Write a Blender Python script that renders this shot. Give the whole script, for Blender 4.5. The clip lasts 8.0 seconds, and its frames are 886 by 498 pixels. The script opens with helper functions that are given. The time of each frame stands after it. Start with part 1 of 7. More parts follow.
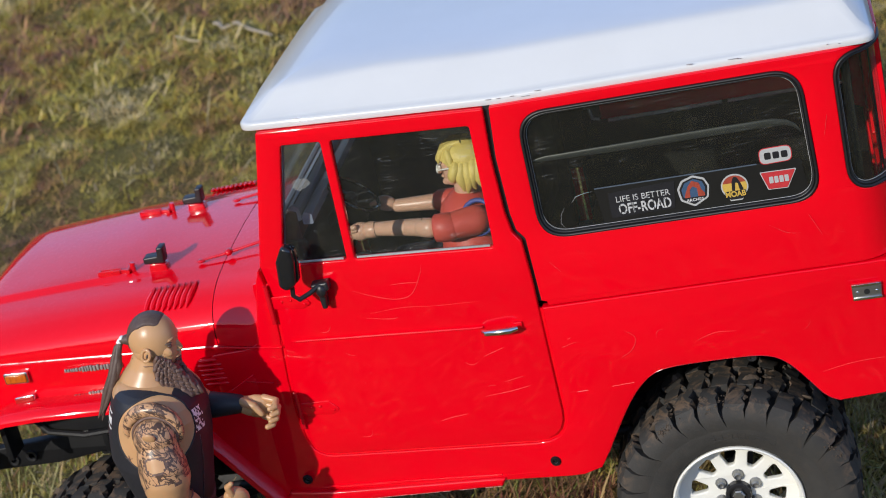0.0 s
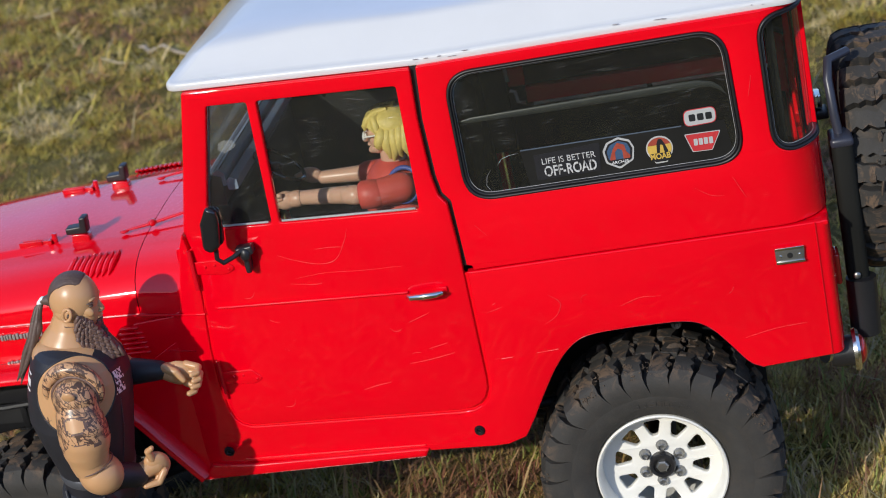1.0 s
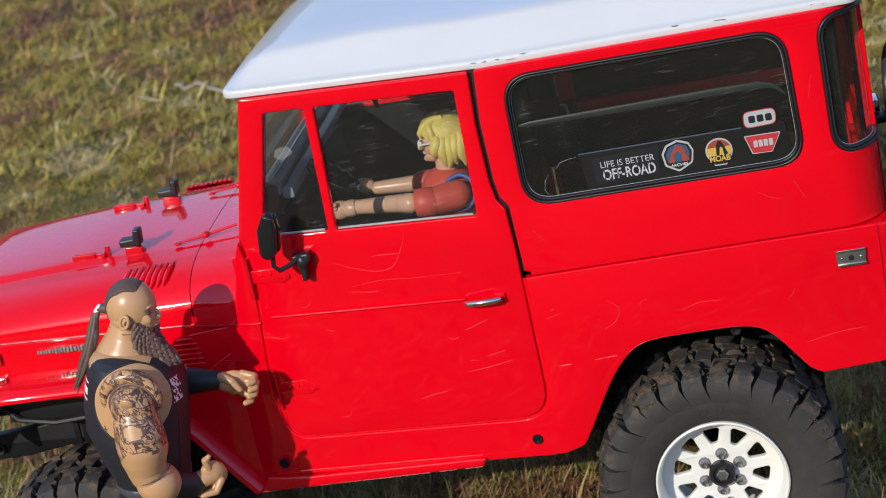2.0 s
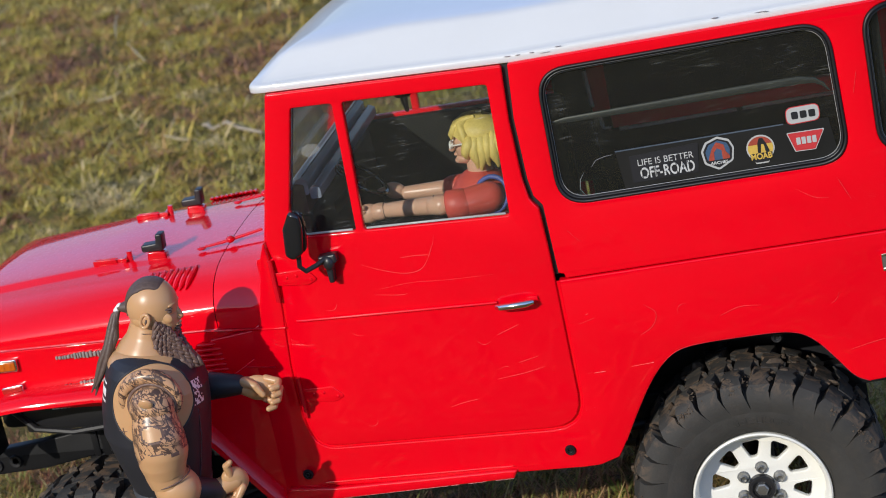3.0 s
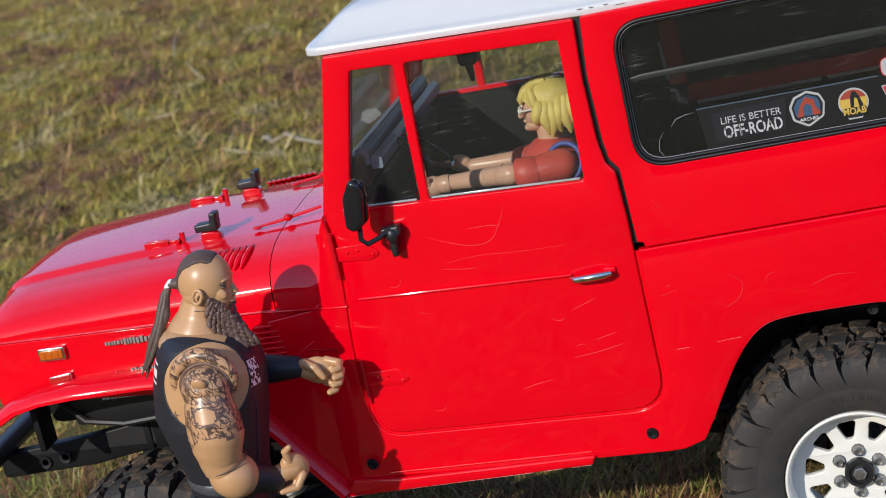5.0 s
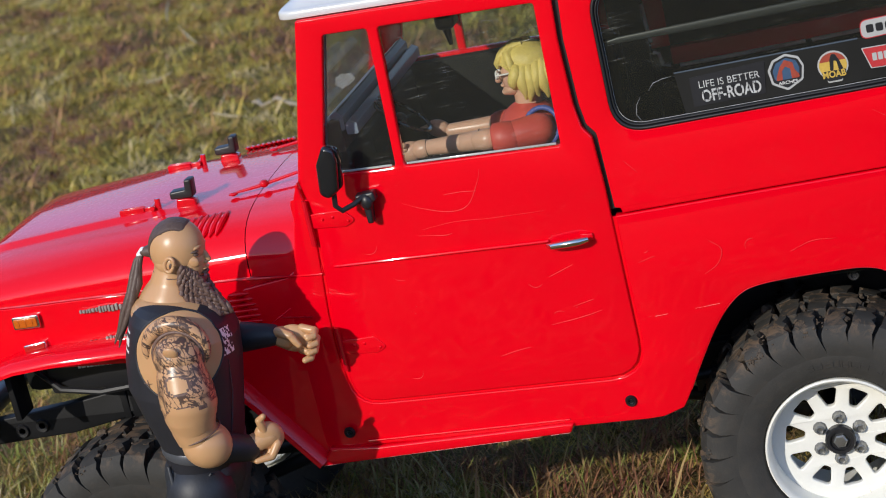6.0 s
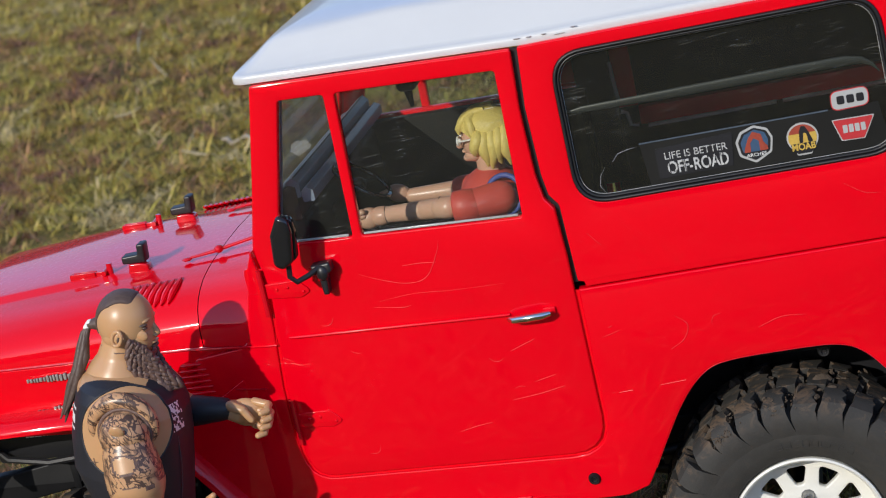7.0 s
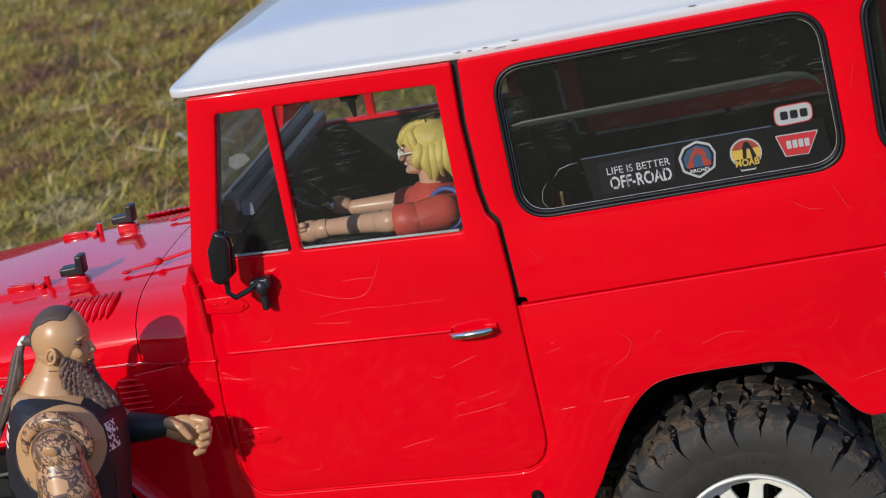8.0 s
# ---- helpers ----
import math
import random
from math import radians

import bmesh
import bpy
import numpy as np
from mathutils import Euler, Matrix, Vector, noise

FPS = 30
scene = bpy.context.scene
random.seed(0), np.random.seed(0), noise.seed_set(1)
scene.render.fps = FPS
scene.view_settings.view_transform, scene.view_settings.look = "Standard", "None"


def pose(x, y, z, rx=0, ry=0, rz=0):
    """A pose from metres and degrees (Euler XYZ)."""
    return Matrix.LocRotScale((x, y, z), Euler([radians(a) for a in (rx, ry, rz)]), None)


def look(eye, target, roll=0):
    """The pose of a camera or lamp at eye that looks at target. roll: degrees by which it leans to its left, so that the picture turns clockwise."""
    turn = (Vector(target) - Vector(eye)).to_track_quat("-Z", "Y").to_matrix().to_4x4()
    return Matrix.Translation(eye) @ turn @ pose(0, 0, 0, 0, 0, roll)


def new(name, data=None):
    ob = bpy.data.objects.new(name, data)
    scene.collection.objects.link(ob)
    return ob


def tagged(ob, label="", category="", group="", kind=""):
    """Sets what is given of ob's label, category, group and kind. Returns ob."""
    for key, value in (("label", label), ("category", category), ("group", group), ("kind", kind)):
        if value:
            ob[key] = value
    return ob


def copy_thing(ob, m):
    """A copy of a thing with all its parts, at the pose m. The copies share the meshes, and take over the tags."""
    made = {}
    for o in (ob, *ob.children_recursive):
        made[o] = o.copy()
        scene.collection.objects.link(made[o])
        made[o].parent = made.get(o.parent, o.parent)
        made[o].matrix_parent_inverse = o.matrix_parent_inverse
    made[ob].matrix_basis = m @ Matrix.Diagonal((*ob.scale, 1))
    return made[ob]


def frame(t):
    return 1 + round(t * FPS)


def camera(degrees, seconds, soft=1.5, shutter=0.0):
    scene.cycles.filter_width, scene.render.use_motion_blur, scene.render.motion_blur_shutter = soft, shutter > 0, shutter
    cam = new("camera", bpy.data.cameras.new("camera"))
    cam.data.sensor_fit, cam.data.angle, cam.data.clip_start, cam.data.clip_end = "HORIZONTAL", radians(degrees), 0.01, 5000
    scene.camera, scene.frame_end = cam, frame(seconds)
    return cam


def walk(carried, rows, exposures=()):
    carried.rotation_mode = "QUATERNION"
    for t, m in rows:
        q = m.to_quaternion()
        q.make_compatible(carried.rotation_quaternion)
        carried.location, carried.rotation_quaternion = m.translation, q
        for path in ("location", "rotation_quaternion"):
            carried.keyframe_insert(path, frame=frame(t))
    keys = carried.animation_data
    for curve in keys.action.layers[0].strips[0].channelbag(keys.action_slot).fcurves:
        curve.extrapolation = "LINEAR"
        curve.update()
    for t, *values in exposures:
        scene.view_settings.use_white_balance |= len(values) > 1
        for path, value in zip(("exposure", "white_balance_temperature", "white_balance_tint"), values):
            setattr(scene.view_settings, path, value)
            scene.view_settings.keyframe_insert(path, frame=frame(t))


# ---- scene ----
cam = camera(26.66, 8.0, soft=1.0)
cam.data.dof.use_dof = True
cam.data.dof.focus_distance = 0.68
cam.data.dof.aperture_fstop = 32.0
PATH = [
    (0, (0.08454, -0.73515, 0.47508), (-0.00332, -0.10499, 0.18323), -0.396),
    (0.5, (0.09067, -0.75391, 0.44966), (0.01593, -0.11642, 0.17033), 0.814),
    (1, (0.08637, -0.75098, 0.43458), (0.02504, -0.10634, 0.16874), 1.115),
    (1.5, (0.08223, -0.75797, 0.42301), (0.02261, -0.11024, 0.16438), 0.851),
    (2, (0.07205, -0.75674, 0.41405), (0.00263, -0.10488, 0.16856), 0.535),
    (2.2, (0.06715, -0.74998, 0.40966), (-0.01038, -0.09654, 0.17088), 0.244),
    (3.5, (0.07077, -0.74502, 0.35881), (-0.00849, -0.08188, 0.14917), 0.982),
    (4, (0.06868, -0.74186, 0.34383), (-0.00656, -0.07527, 0.14381), 1.029),
    (4.5, (0.06649, -0.72544, 0.33708), (-0.01306, -0.05675, 0.14594), 0.563),
    (4.7, (0.06313, -0.71882, 0.33919), (-0.03648, -0.05386, 0.14450), -0.081),
    (5.8, (0.06901, -0.70537, 0.34224), (-0.03919, -0.04892, 0.12460), -0.980),
    (6, (0.07181, -0.70292, 0.33993), (-0.03411, -0.04580, 0.12319), -0.812),
    (6.5, (0.06919, -0.68355, 0.34667), (-0.03219, -0.02451, 0.13364), -0.622),
    (7, (0.07543, -0.67706, 0.35138), (-0.02335, -0.01675, 0.14105), -0.343),
    (7.5, (0.07798, -0.67321, 0.35774), (-0.01644, -0.01288, 0.14549), -0.124),
    (8, (0.08228, -0.66482, 0.35885), (-0.00365, -0.00457, 0.14276), 0.002),
]
walk(cam, [(t, look(eye, target, roll)) for t, eye, target, roll in PATH], ((0.0, -0.25), (6.0, -0.27), (7.0, -0.33), (8.0, -0.41)))

# ---- light ----
SLOPE = radians(12.3)          # the toy stands nose-down on a grassy bank
SUN_FROM = Vector((-0.58, -1.0, 0.42)).normalized()
world = bpy.data.worlds.new("sky")
scene.world = world
world.use_nodes = True
wn = world.node_tree.nodes
sky = wn.new("ShaderNodeTexSky")
sky.sky_type = "NISHITA"
sky.sun_disc = False
sky.sun_elevation = math.asin(SUN_FROM.z)
sky.sun_rotation = math.atan2(SUN_FROM.x, SUN_FROM.y)
wl = world.node_tree.links
# broken blue haze, thickening towards the horizon
sky_dir = wn.new("ShaderNodeTexCoord")
cloud = wn.new("ShaderNodeTexNoise")
cloud.inputs["Scale"].default_value = 2.2
cloud.inputs["Detail"].default_value = 5.0
cloud.inputs["Roughness"].default_value = 0.5
cover = wn.new("ShaderNodeMapRange")
cover.inputs["From Min"].default_value = 0.28
cover.inputs["From Max"].default_value = 0.58
cover.inputs["To Max"].default_value = 0.92
over = wn.new("ShaderNodeMix")
over.data_type = "RGBA"
over.inputs[7].default_value = (3.2, 5.3, 10.4, 1)
wl.new(sky_dir.outputs["Generated"], cloud.inputs["Vector"])
wl.new(cloud.outputs["Fac"], cover.inputs["Value"])
high = wn.new("ShaderNodeSeparateXYZ")
low_band = wn.new("ShaderNodeMapRange")
low_band.inputs["From Min"].default_value = 0.40
low_band.inputs["From Max"].default_value = 0.90
low_band.inputs["To Min"].default_value = 1.0
low_band.inputs["To Max"].default_value = 0.22
thin = wn.new("ShaderNodeMath")
thin.operation = "MULTIPLY"
wl.new(sky_dir.outputs["Generated"], high.inputs[0])
wl.new(high.outputs["Z"], low_band.inputs["Value"])
wl.new(cover.outputs[0], thin.inputs[0])
wl.new(low_band.outputs[0], thin.inputs[1])
wl.new(thin.outputs[0], over.inputs[0])
wl.new(sky.outputs[0], over.inputs[6])
wl.new(over.outputs[2], wn["Background"].inputs[0])
wn["Background"].inputs[1].default_value = 0.15
sun = new("sun", bpy.data.lights.new("sun", "SUN"))
sun.data.energy = 4.1
sun.data.angle = radians(0.6)
sun.data.color = (1.0, 0.95, 0.86)
sun.matrix_world = look(SUN_FROM, (0, 0, 0))
scene.view_settings.exposure = -0.27


# ---- materials ----
def nodes_of(name):
    m = bpy.data.materials.new(name)
    m.use_nodes = True
    nt = m.node_tree
    return m, nt.nodes, nt.links, nt.nodes["Principled BSDF"]


def tex_noise(n, l, scale, detail=4.0, rough=0.6, stretch=None, turn=(0, 0, 0), dist=0.0):
    """Noise in the thing's own metres, scale in cycles a metre."""
    co = n.new("ShaderNodeTexCoord")
    t = n.new("ShaderNodeTexNoise")
    t.inputs["Scale"].default_value = scale
    t.inputs["Detail"].default_value = detail
    t.inputs["Roughness"].default_value = rough
    t.inputs["Distortion"].default_value = dist
    src = co.outputs["Object"]
    if stretch:
        for key, value in (("Rotation", [radians(a) for a in turn]), ("Scale", stretch)):
            mp = n.new("ShaderNodeMapping")
            mp.inputs[key].default_value = value
            l.new(src, mp.inputs[0])
            src = mp.outputs[0]
    l.new(src, t.inputs["Vector"])
    return t.outputs["Fac"]


def ramp(n, l, fac, stops):
    r = n.new("ShaderNodeValToRGB")
    els = r.color_ramp.elements
    while len(els) < len(stops):
        els.new(0.5)
    for e, (p, c) in zip(els, stops):
        e.position = p
        e.color = (*c, 1) if len(c) == 3 else c
    l.new(fac, r.inputs[0])
    return r.outputs[0]


def grey(v):
    return (v, v, v)


def mix(n, l, fac, a, b, kind="MIX"):
    m = n.new("ShaderNodeMix")
    m.data_type = "RGBA"
    m.blend_type = kind
    for sock, v in ((m.inputs[0], fac), (m.inputs[6], a), (m.inputs[7], b)):
        if isinstance(v, (int, float)):
            sock.default_value = v
        elif isinstance(v, tuple):
            sock.default_value = (*v, 1)
        else:
            l.new(v, sock)
    return m.outputs[2]


def bump(n, l, p, height, strength, dist):
    b = n.new("ShaderNodeBump")
    b.inputs["Strength"].default_value = strength
    b.inputs["Distance"].default_value = dist
    l.new(height, b.inputs["Height"])
    l.new(b.outputs[0], p.inputs["Normal"])


def surface(name, col, rough, metal=0.0, vary=0.15, big=60, fine=1500, relief=0.1, coat=0.0, spec=0.5, dist=0.0002):
    """A plain material with grain and stains at two scales."""
    m, n, l, p = nodes_of(name)
    a = tex_noise(n, l, big, 5)
    b = tex_noise(n, l, fine, 3)
    lo, hi = tuple(c * (1 - vary) for c in col), tuple(min(1, c * (1 + vary)) for c in col)
    c = mix(n, l, a, lo, hi)
    c = mix(n, l, ramp(n, l, b, [(0.3, grey(0)), (0.7, grey(1))]), mix(n, l, 0.5, c, lo), c)
    l.new(c, p.inputs["Base Color"])
    r = n.new("ShaderNodeMapRange")
    r.inputs["To Min"].default_value = max(0.02, rough - 0.08)
    r.inputs["To Max"].default_value = min(1, rough + 0.08)
    l.new(a, r.inputs["Value"])
    l.new(r.outputs[0], p.inputs["Roughness"])
    p.inputs["Metallic"].default_value = metal
    p.inputs["Coat Weight"].default_value = coat
    p.inputs["Coat Roughness"].default_value = 0.06
    p.inputs["Specular IOR Level"].default_value = spec
    if relief:
        bump(n, l, p, b, relief, dist)
    return m


def paint(name, col, scuffed, scuff_amount, rough=0.32, coat=0.5, spec=0.4, wave=0.06, dusty=0.18):
    """Glossy toy paint with faint hairline scratches, rubbed patches and dust."""
    m, n, l, p = nodes_of(name)
    big = tex_noise(n, l, 25, 4)
    base = mix(n, l, big, tuple(c * 0.93 for c in col), tuple(min(1, c * 1.05) for c in col))
    s1 = tex_noise(n, l, 1, 2, 0.5, (260, 260, 2600), (0, 14, 0))
    s2 = tex_noise(n, l, 1, 2, 0.5, (2600, 900, 180), (0, 38, 0))
    s3 = tex_noise(n, l, 1, 2, 0.5, (220, 500, 3400), (0, -24, 0))
    lines = None
    for s in (s1, s2, s3):
        k = ramp(n, l, s, [(0.70, grey(0)), (0.74, grey(1))])
        lines = k if lines is None else mix(n, l, 1.0, lines, k, "LIGHTEN")
    patch = ramp(n, l, tex_noise(n, l, 55, 3, 0.6, dist=0.6), [(0.52, grey(0)), (0.68, grey(1))])
    mask = mix(n, l, 1.0, lines, patch, "MULTIPLY")
    rub = ramp(n, l, tex_noise(n, l, 1, 4, 0.7, (40, 40, 90), (0, 22, 0), 0.5), [(0.66, grey(0)), (0.86, grey(0.5))])
    mask = mix(n, l, 1.0, mask, rub, "LIGHTEN")
    mask = mix(n, l, 1.0, mask, grey(scuff_amount), "MULTIPLY")
    l.new(mix(n, l, mask, base, scuffed), p.inputs["Base Color"])
    dust = ramp(n, l, tex_noise(n, l, 420, 6, 0.7), [(0.35, grey(max(0.03, rough - dusty / 3))), (0.75, grey(rough + dusty * 2 / 3))])
    l.new(dust, p.inputs["Roughness"])
    p.inputs["Coat Weight"].default_value = coat
    p.inputs["Coat Roughness"].default_value = 0.04
    p.inputs["Coat IOR"].default_value = 1.5
    p.inputs["Specular IOR Level"].default_value = spec
    bump(n, l, p, tex_noise(n, l, 60, 2), wave, 0.0004)
    return m


def pane(name, tint, gloss_rough, smear, dust):
    """Clear thin plastic: lets light through with a tint, shines by Fresnel, with hairline scratches and a diffuse grey
    for dust and reflection haze.
    """
    m, n, l, p = nodes_of(name)
    n.remove(p)
    out = n["Material Output"]
    tr = n.new("ShaderNodeBsdfTransparent")
    tr.inputs[0].default_value = (*tint, 1)
    gl = n.new("ShaderNodeBsdfGlossy")
    gl.inputs["Roughness"].default_value = gloss_rough
    lw = n.new("ShaderNodeLayerWeight")
    lw.inputs[0].default_value = 0.5
    steep = n.new("ShaderNodeMath")
    steep.operation = "POWER"
    l.new(lw.outputs["Facing"], steep.inputs[0])
    steep.inputs[1].default_value = 5.0
    fr = n.new("ShaderNodeMath")
    fr.operation = "MULTIPLY_ADD"
    l.new(steep.outputs[0], fr.inputs[0])
    fr.inputs[1].default_value = 0.96
    fr.inputs[2].default_value = 0.04
    ms = n.new("ShaderNodeMixShader")
    l.new(fr.outputs[0], ms.inputs[0])
    l.new(tr.outputs[0], ms.inputs[1])
    l.new(gl.outputs[0], ms.inputs[2])
    df = n.new("ShaderNodeBsdfDiffuse")
    df.inputs[0].default_value = (0.75, 0.75, 0.72, 1)
    s1 = ramp(n, l, tex_noise(n, l, 1, 2, 0.5, (95, 200, 4300), (0, 4, 0), 0.3), [(0.66, grey(0)), (0.72, grey(0.8))])
    s2 = ramp(n, l, tex_noise(n, l, 1, 2, 0.5, (60, 200, 3600), (0, -13, 0), 0.2), [(0.73, grey(0)), (0.77, grey(1))])
    k = mix(n, l, 1.0, s1, s2, "LIGHTEN")
    patch = ramp(n, l, tex_noise(n, l, 38, 4, 0.7, dist=0.6), [(0.47, grey(0)), (0.66, grey(1))])
    k = mix(n, l, 1.0, k, patch, "MULTIPLY")
    k = mix(n, l, 1.0, k, grey(smear), "MULTIPLY")
    m2 = n.new("ShaderNodeMixShader")
    # even grey share: dust, and haze of mirrored light painted in
    dusty = n.new("ShaderNodeMapRange")
    dusty.inputs["To Min"].default_value = dust
    l.new(k, dusty.inputs["Value"])
    l.new(dusty.outputs[0], m2.inputs[0])
    l.new(ms.outputs[0], m2.inputs[1])
    l.new(df.outputs[0], m2.inputs[2])
    l.new(m2.outputs[0], out.inputs[0])
    return m


def rubber():
    m, n, l, p = nodes_of("tyre_rubber")
    info = n.new("ShaderNodeObjectInfo")
    place = n.new("ShaderNodeTexCoord")
    shift = n.new("ShaderNodeVectorMath")
    shift.operation = "ADD"
    l.new(place.outputs["Object"], shift.inputs[0])
    l.new(info.outputs["Random"], shift.inputs[1])
    grains = []
    for scale, detail, rough, dist in ((90, 5, 0.65, 0.0), (130, 6, 0.7, 0.8)):
        t = n.new("ShaderNodeTexNoise")
        t.inputs["Scale"].default_value = scale
        t.inputs["Detail"].default_value = detail
        t.inputs["Roughness"].default_value = rough
        t.inputs["Distortion"].default_value = dist
        l.new(shift.outputs[0], t.inputs["Vector"])
        grains.append(t.outputs["Fac"])
    a, mud = grains
    c = mix(n, l, a, (0.022, 0.0205, 0.0185), (0.054, 0.051, 0.046))
    k = ramp(n, l, mud, [(0.50, grey(0)), (0.60, grey(0.85))])
    co = n.new("ShaderNodeTexCoord")
    flat = n.new("ShaderNodeVectorMath")
    flat.operation = "MULTIPLY"
    flat.inputs[1].default_value = (1, 0, 1)
    l.new(co.outputs["Object"], flat.inputs[0])
    ln = n.new("ShaderNodeVectorMath")
    ln.operation = "LENGTH"
    l.new(flat.outputs[0], ln.inputs[0])
    tread = n.new("ShaderNodeMapRange")
    tread.inputs["From Min"].default_value = 0.0432
    tread.inputs["From Max"].default_value = 0.050
    tread.inputs["To Min"].default_value = 0.06
    l.new(ln.outputs["Value"], tread.inputs["Value"])
    k = mix(n, l, 1.0, k, tread.outputs[0], "MULTIPLY")
    l.new(mix(n, l, k, c, (0.150, 0.098, 0.060)), p.inputs["Base Color"])
    p.inputs["Roughness"].default_value = 0.72
    p.inputs["Specular IOR Level"].default_value = 0.35
    bump(n, l, p, tex_noise(n, l, 900, 5), 0.35, 0.0004)
    return m


def skin(name, col, ink):
    """Moulded plastic skin; ink: how much scribbled dark print lies on it."""
    m, n, l, p = nodes_of(name)
    c = mix(n, l, tex_noise(n, l, 90, 3), tuple(v * 0.9 for v in col), col)
    if ink:
        lines = None
        for sc, turn, lo in (((330, 330, 110), (15, 28, 0), 0.455), ((120, 150, 360), (0, -24, 20), 0.462)):
            k = ramp(n, l, tex_noise(n, l, 1, 2, 0.45, sc, turn, 1.3), [(lo - 0.012, grey(0)), (lo, grey(1)), (lo + 0.052, grey(1)), (lo + 0.064, grey(0))])
            lines = k if lines is None else mix(n, l, 1.0, lines, k, "LIGHTEN")
        wash = ramp(n, l, tex_noise(n, l, 1, 3, 0.5, (210, 210, 120), (0, 30, 0), 1.0), [(0.53, grey(0)), (0.57, grey(0.62))])
        k = mix(n, l, 1.0, lines, wash, "LIGHTEN")
        k = mix(n, l, 1.0, k, ramp(n, l, tex_noise(n, l, 95, 2), [(0.37, grey(0)), (0.40, grey(1))]), "MULTIPLY")
        k = mix(n, l, 1.0, k, grey(ink), "MULTIPLY")
        c = mix(n, l, k, c, (0.050, 0.030, 0.028))
    l.new(c, p.inputs["Base Color"])
    p.inputs["Roughness"].default_value = 0.34
    p.inputs["Subsurface Weight"].default_value = 0.06
    p.inputs["Subsurface Scale"].default_value = 0.002
    bump(n, l, p, tex_noise(n, l, 700, 3), 0.05, 0.0003)
    return m


def leafy(name, stops, rough=0.75, patch=20.0, single=0.30, shade=0.5):
    """Small leaves and blades: drifts of colour a few centimetres wide, shade of hollows painted in by noise, each
    blade a little different.
    """
    m, n, l, p = nodes_of(name)
    g = n.new("ShaderNodeNewGeometry")
    total = None
    for fac, gain, off in ((tex_noise(n, l, patch, 3, 0.6, dist=0.8), 2.6, -1.3), (tex_noise(n, l, 5, 2, 0.5), 1.3, -0.65 + 0.5 - single / 2), (g.outputs["Random Per Island"], single, 0.0)):
        a = n.new("ShaderNodeMath")
        a.operation = "MULTIPLY_ADD"
        l.new(fac, a.inputs[0])
        a.inputs[1].default_value = gain
        a.inputs[2].default_value = off
        if total is None:
            total = a.outputs[0]
        else:
            t = n.new("ShaderNodeMath")
            t.operation = "ADD"
            l.new(total, t.inputs[0])
            l.new(a.outputs[0], t.inputs[1])
            total = t.outputs[0]
    col = ramp(n, l, total, stops)
    # painted shade: noise patches darken the blade colour
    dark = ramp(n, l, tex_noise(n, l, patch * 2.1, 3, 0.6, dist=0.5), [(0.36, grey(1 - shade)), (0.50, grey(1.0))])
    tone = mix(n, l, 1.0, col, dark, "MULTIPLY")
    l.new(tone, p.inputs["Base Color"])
    p.inputs["Roughness"].default_value = rough
    p.inputs["Specular IOR Level"].default_value = 0.2
    thin = n.new("ShaderNodeBsdfTranslucent")
    l.new(tone, thin.inputs["Color"])
    both = n.new("ShaderNodeMixShader")
    both.inputs[0].default_value = 0.25
    l.new(p.outputs[0], both.inputs[1])
    l.new(thin.outputs[0], both.inputs[2])
    l.new(both.outputs[0], n["Material Output"].inputs["Surface"])
    return m


RED = paint("red_paint", (0.80, 0.0002, 0.010), (0.82, 0.09, 0.09), 0.24, rough=0.26, coat=1.0, spec=0.02, wave=0.010, dusty=0.08)
RED_TRIM = paint("red_gloss_trim", (0.62, 0.002, 0.012), (0.8, 0.2, 0.2), 0.2, rough=0.15, coat=0.8)
WHITE = paint("white_roof_paint", (0.615, 0.62, 0.62), (0.5, 0.5, 0.5), 0.12, rough=0.30, coat=0.5, wave=0.008, dusty=0.03)
WHEEL_WHITE = surface("white_wheel_paint", (0.78, 0.77, 0.71), 0.35, vary=0.06, big=150, relief=0.05, coat=0.2)
BLACK_GLOSS = surface("glossy_black_plastic", (0.012, 0.012, 0.014), 0.16, vary=0.3, relief=0.04, coat=0.4)
BLACK = surface("black_plastic", (0.016, 0.016, 0.018), 0.38, vary=0.3, relief=0.12)
DARK_IN = surface("black_moulded_lining", (0.013, 0.0135, 0.012), 0.6, vary=0.3, relief=0.1, spec=0.12)
SHELF = surface("dark_brown_lining", (0.045, 0.028, 0.026), 0.5, vary=0.3, relief=0.1)
CARRIER = surface("blue_black_carrier_paint", (0.035, 0.038, 0.055), 0.35, vary=0.3, relief=0.1)
SLATE = surface("slate_grey_moulding", (0.22, 0.26, 0.34), 0.42, vary=0.2, relief=0.08)
GASKET = surface("black_rubber_gasket", (0.010, 0.009, 0.0095), 0.45, vary=0.25, relief=0.1)
FRAME = surface("black_chassis_steel", (0.011, 0.011, 0.012), 0.46, vary=0.35, relief=0.1, spec=0.22)
CHROME = surface("scuffed_chrome", (0.78, 0.78, 0.76), 0.16, metal=1.0, vary=0.12, relief=0.05)
STEEL = surface("dull_steel", (0.33, 0.33, 0.32), 0.38, metal=0.9, vary=0.2, relief=0.1)
AMBER = surface("amber_lens", (0.60, 0.13, 0.01), 0.15, vary=0.3, big=500, relief=0.1, coat=0.6)
RED_LENS = surface("red_lens", (0.45, 0.02, 0.015), 0.15, vary=0.2, relief=0.1, coat=0.6)
GLASS = pane("clear_window_plastic", (0.88, 0.90, 0.88), 0.03, 0.5, 0.008)
DUSTY = pane("dusty_windscreen_plastic", (0.84, 0.86, 0.85), 0.05, 0.5, 0.10)
SMUDGE = pane("pale_smudge_on_plastic", (0.88, 0.89, 0.88), 0.25, 0.5, 0.09)
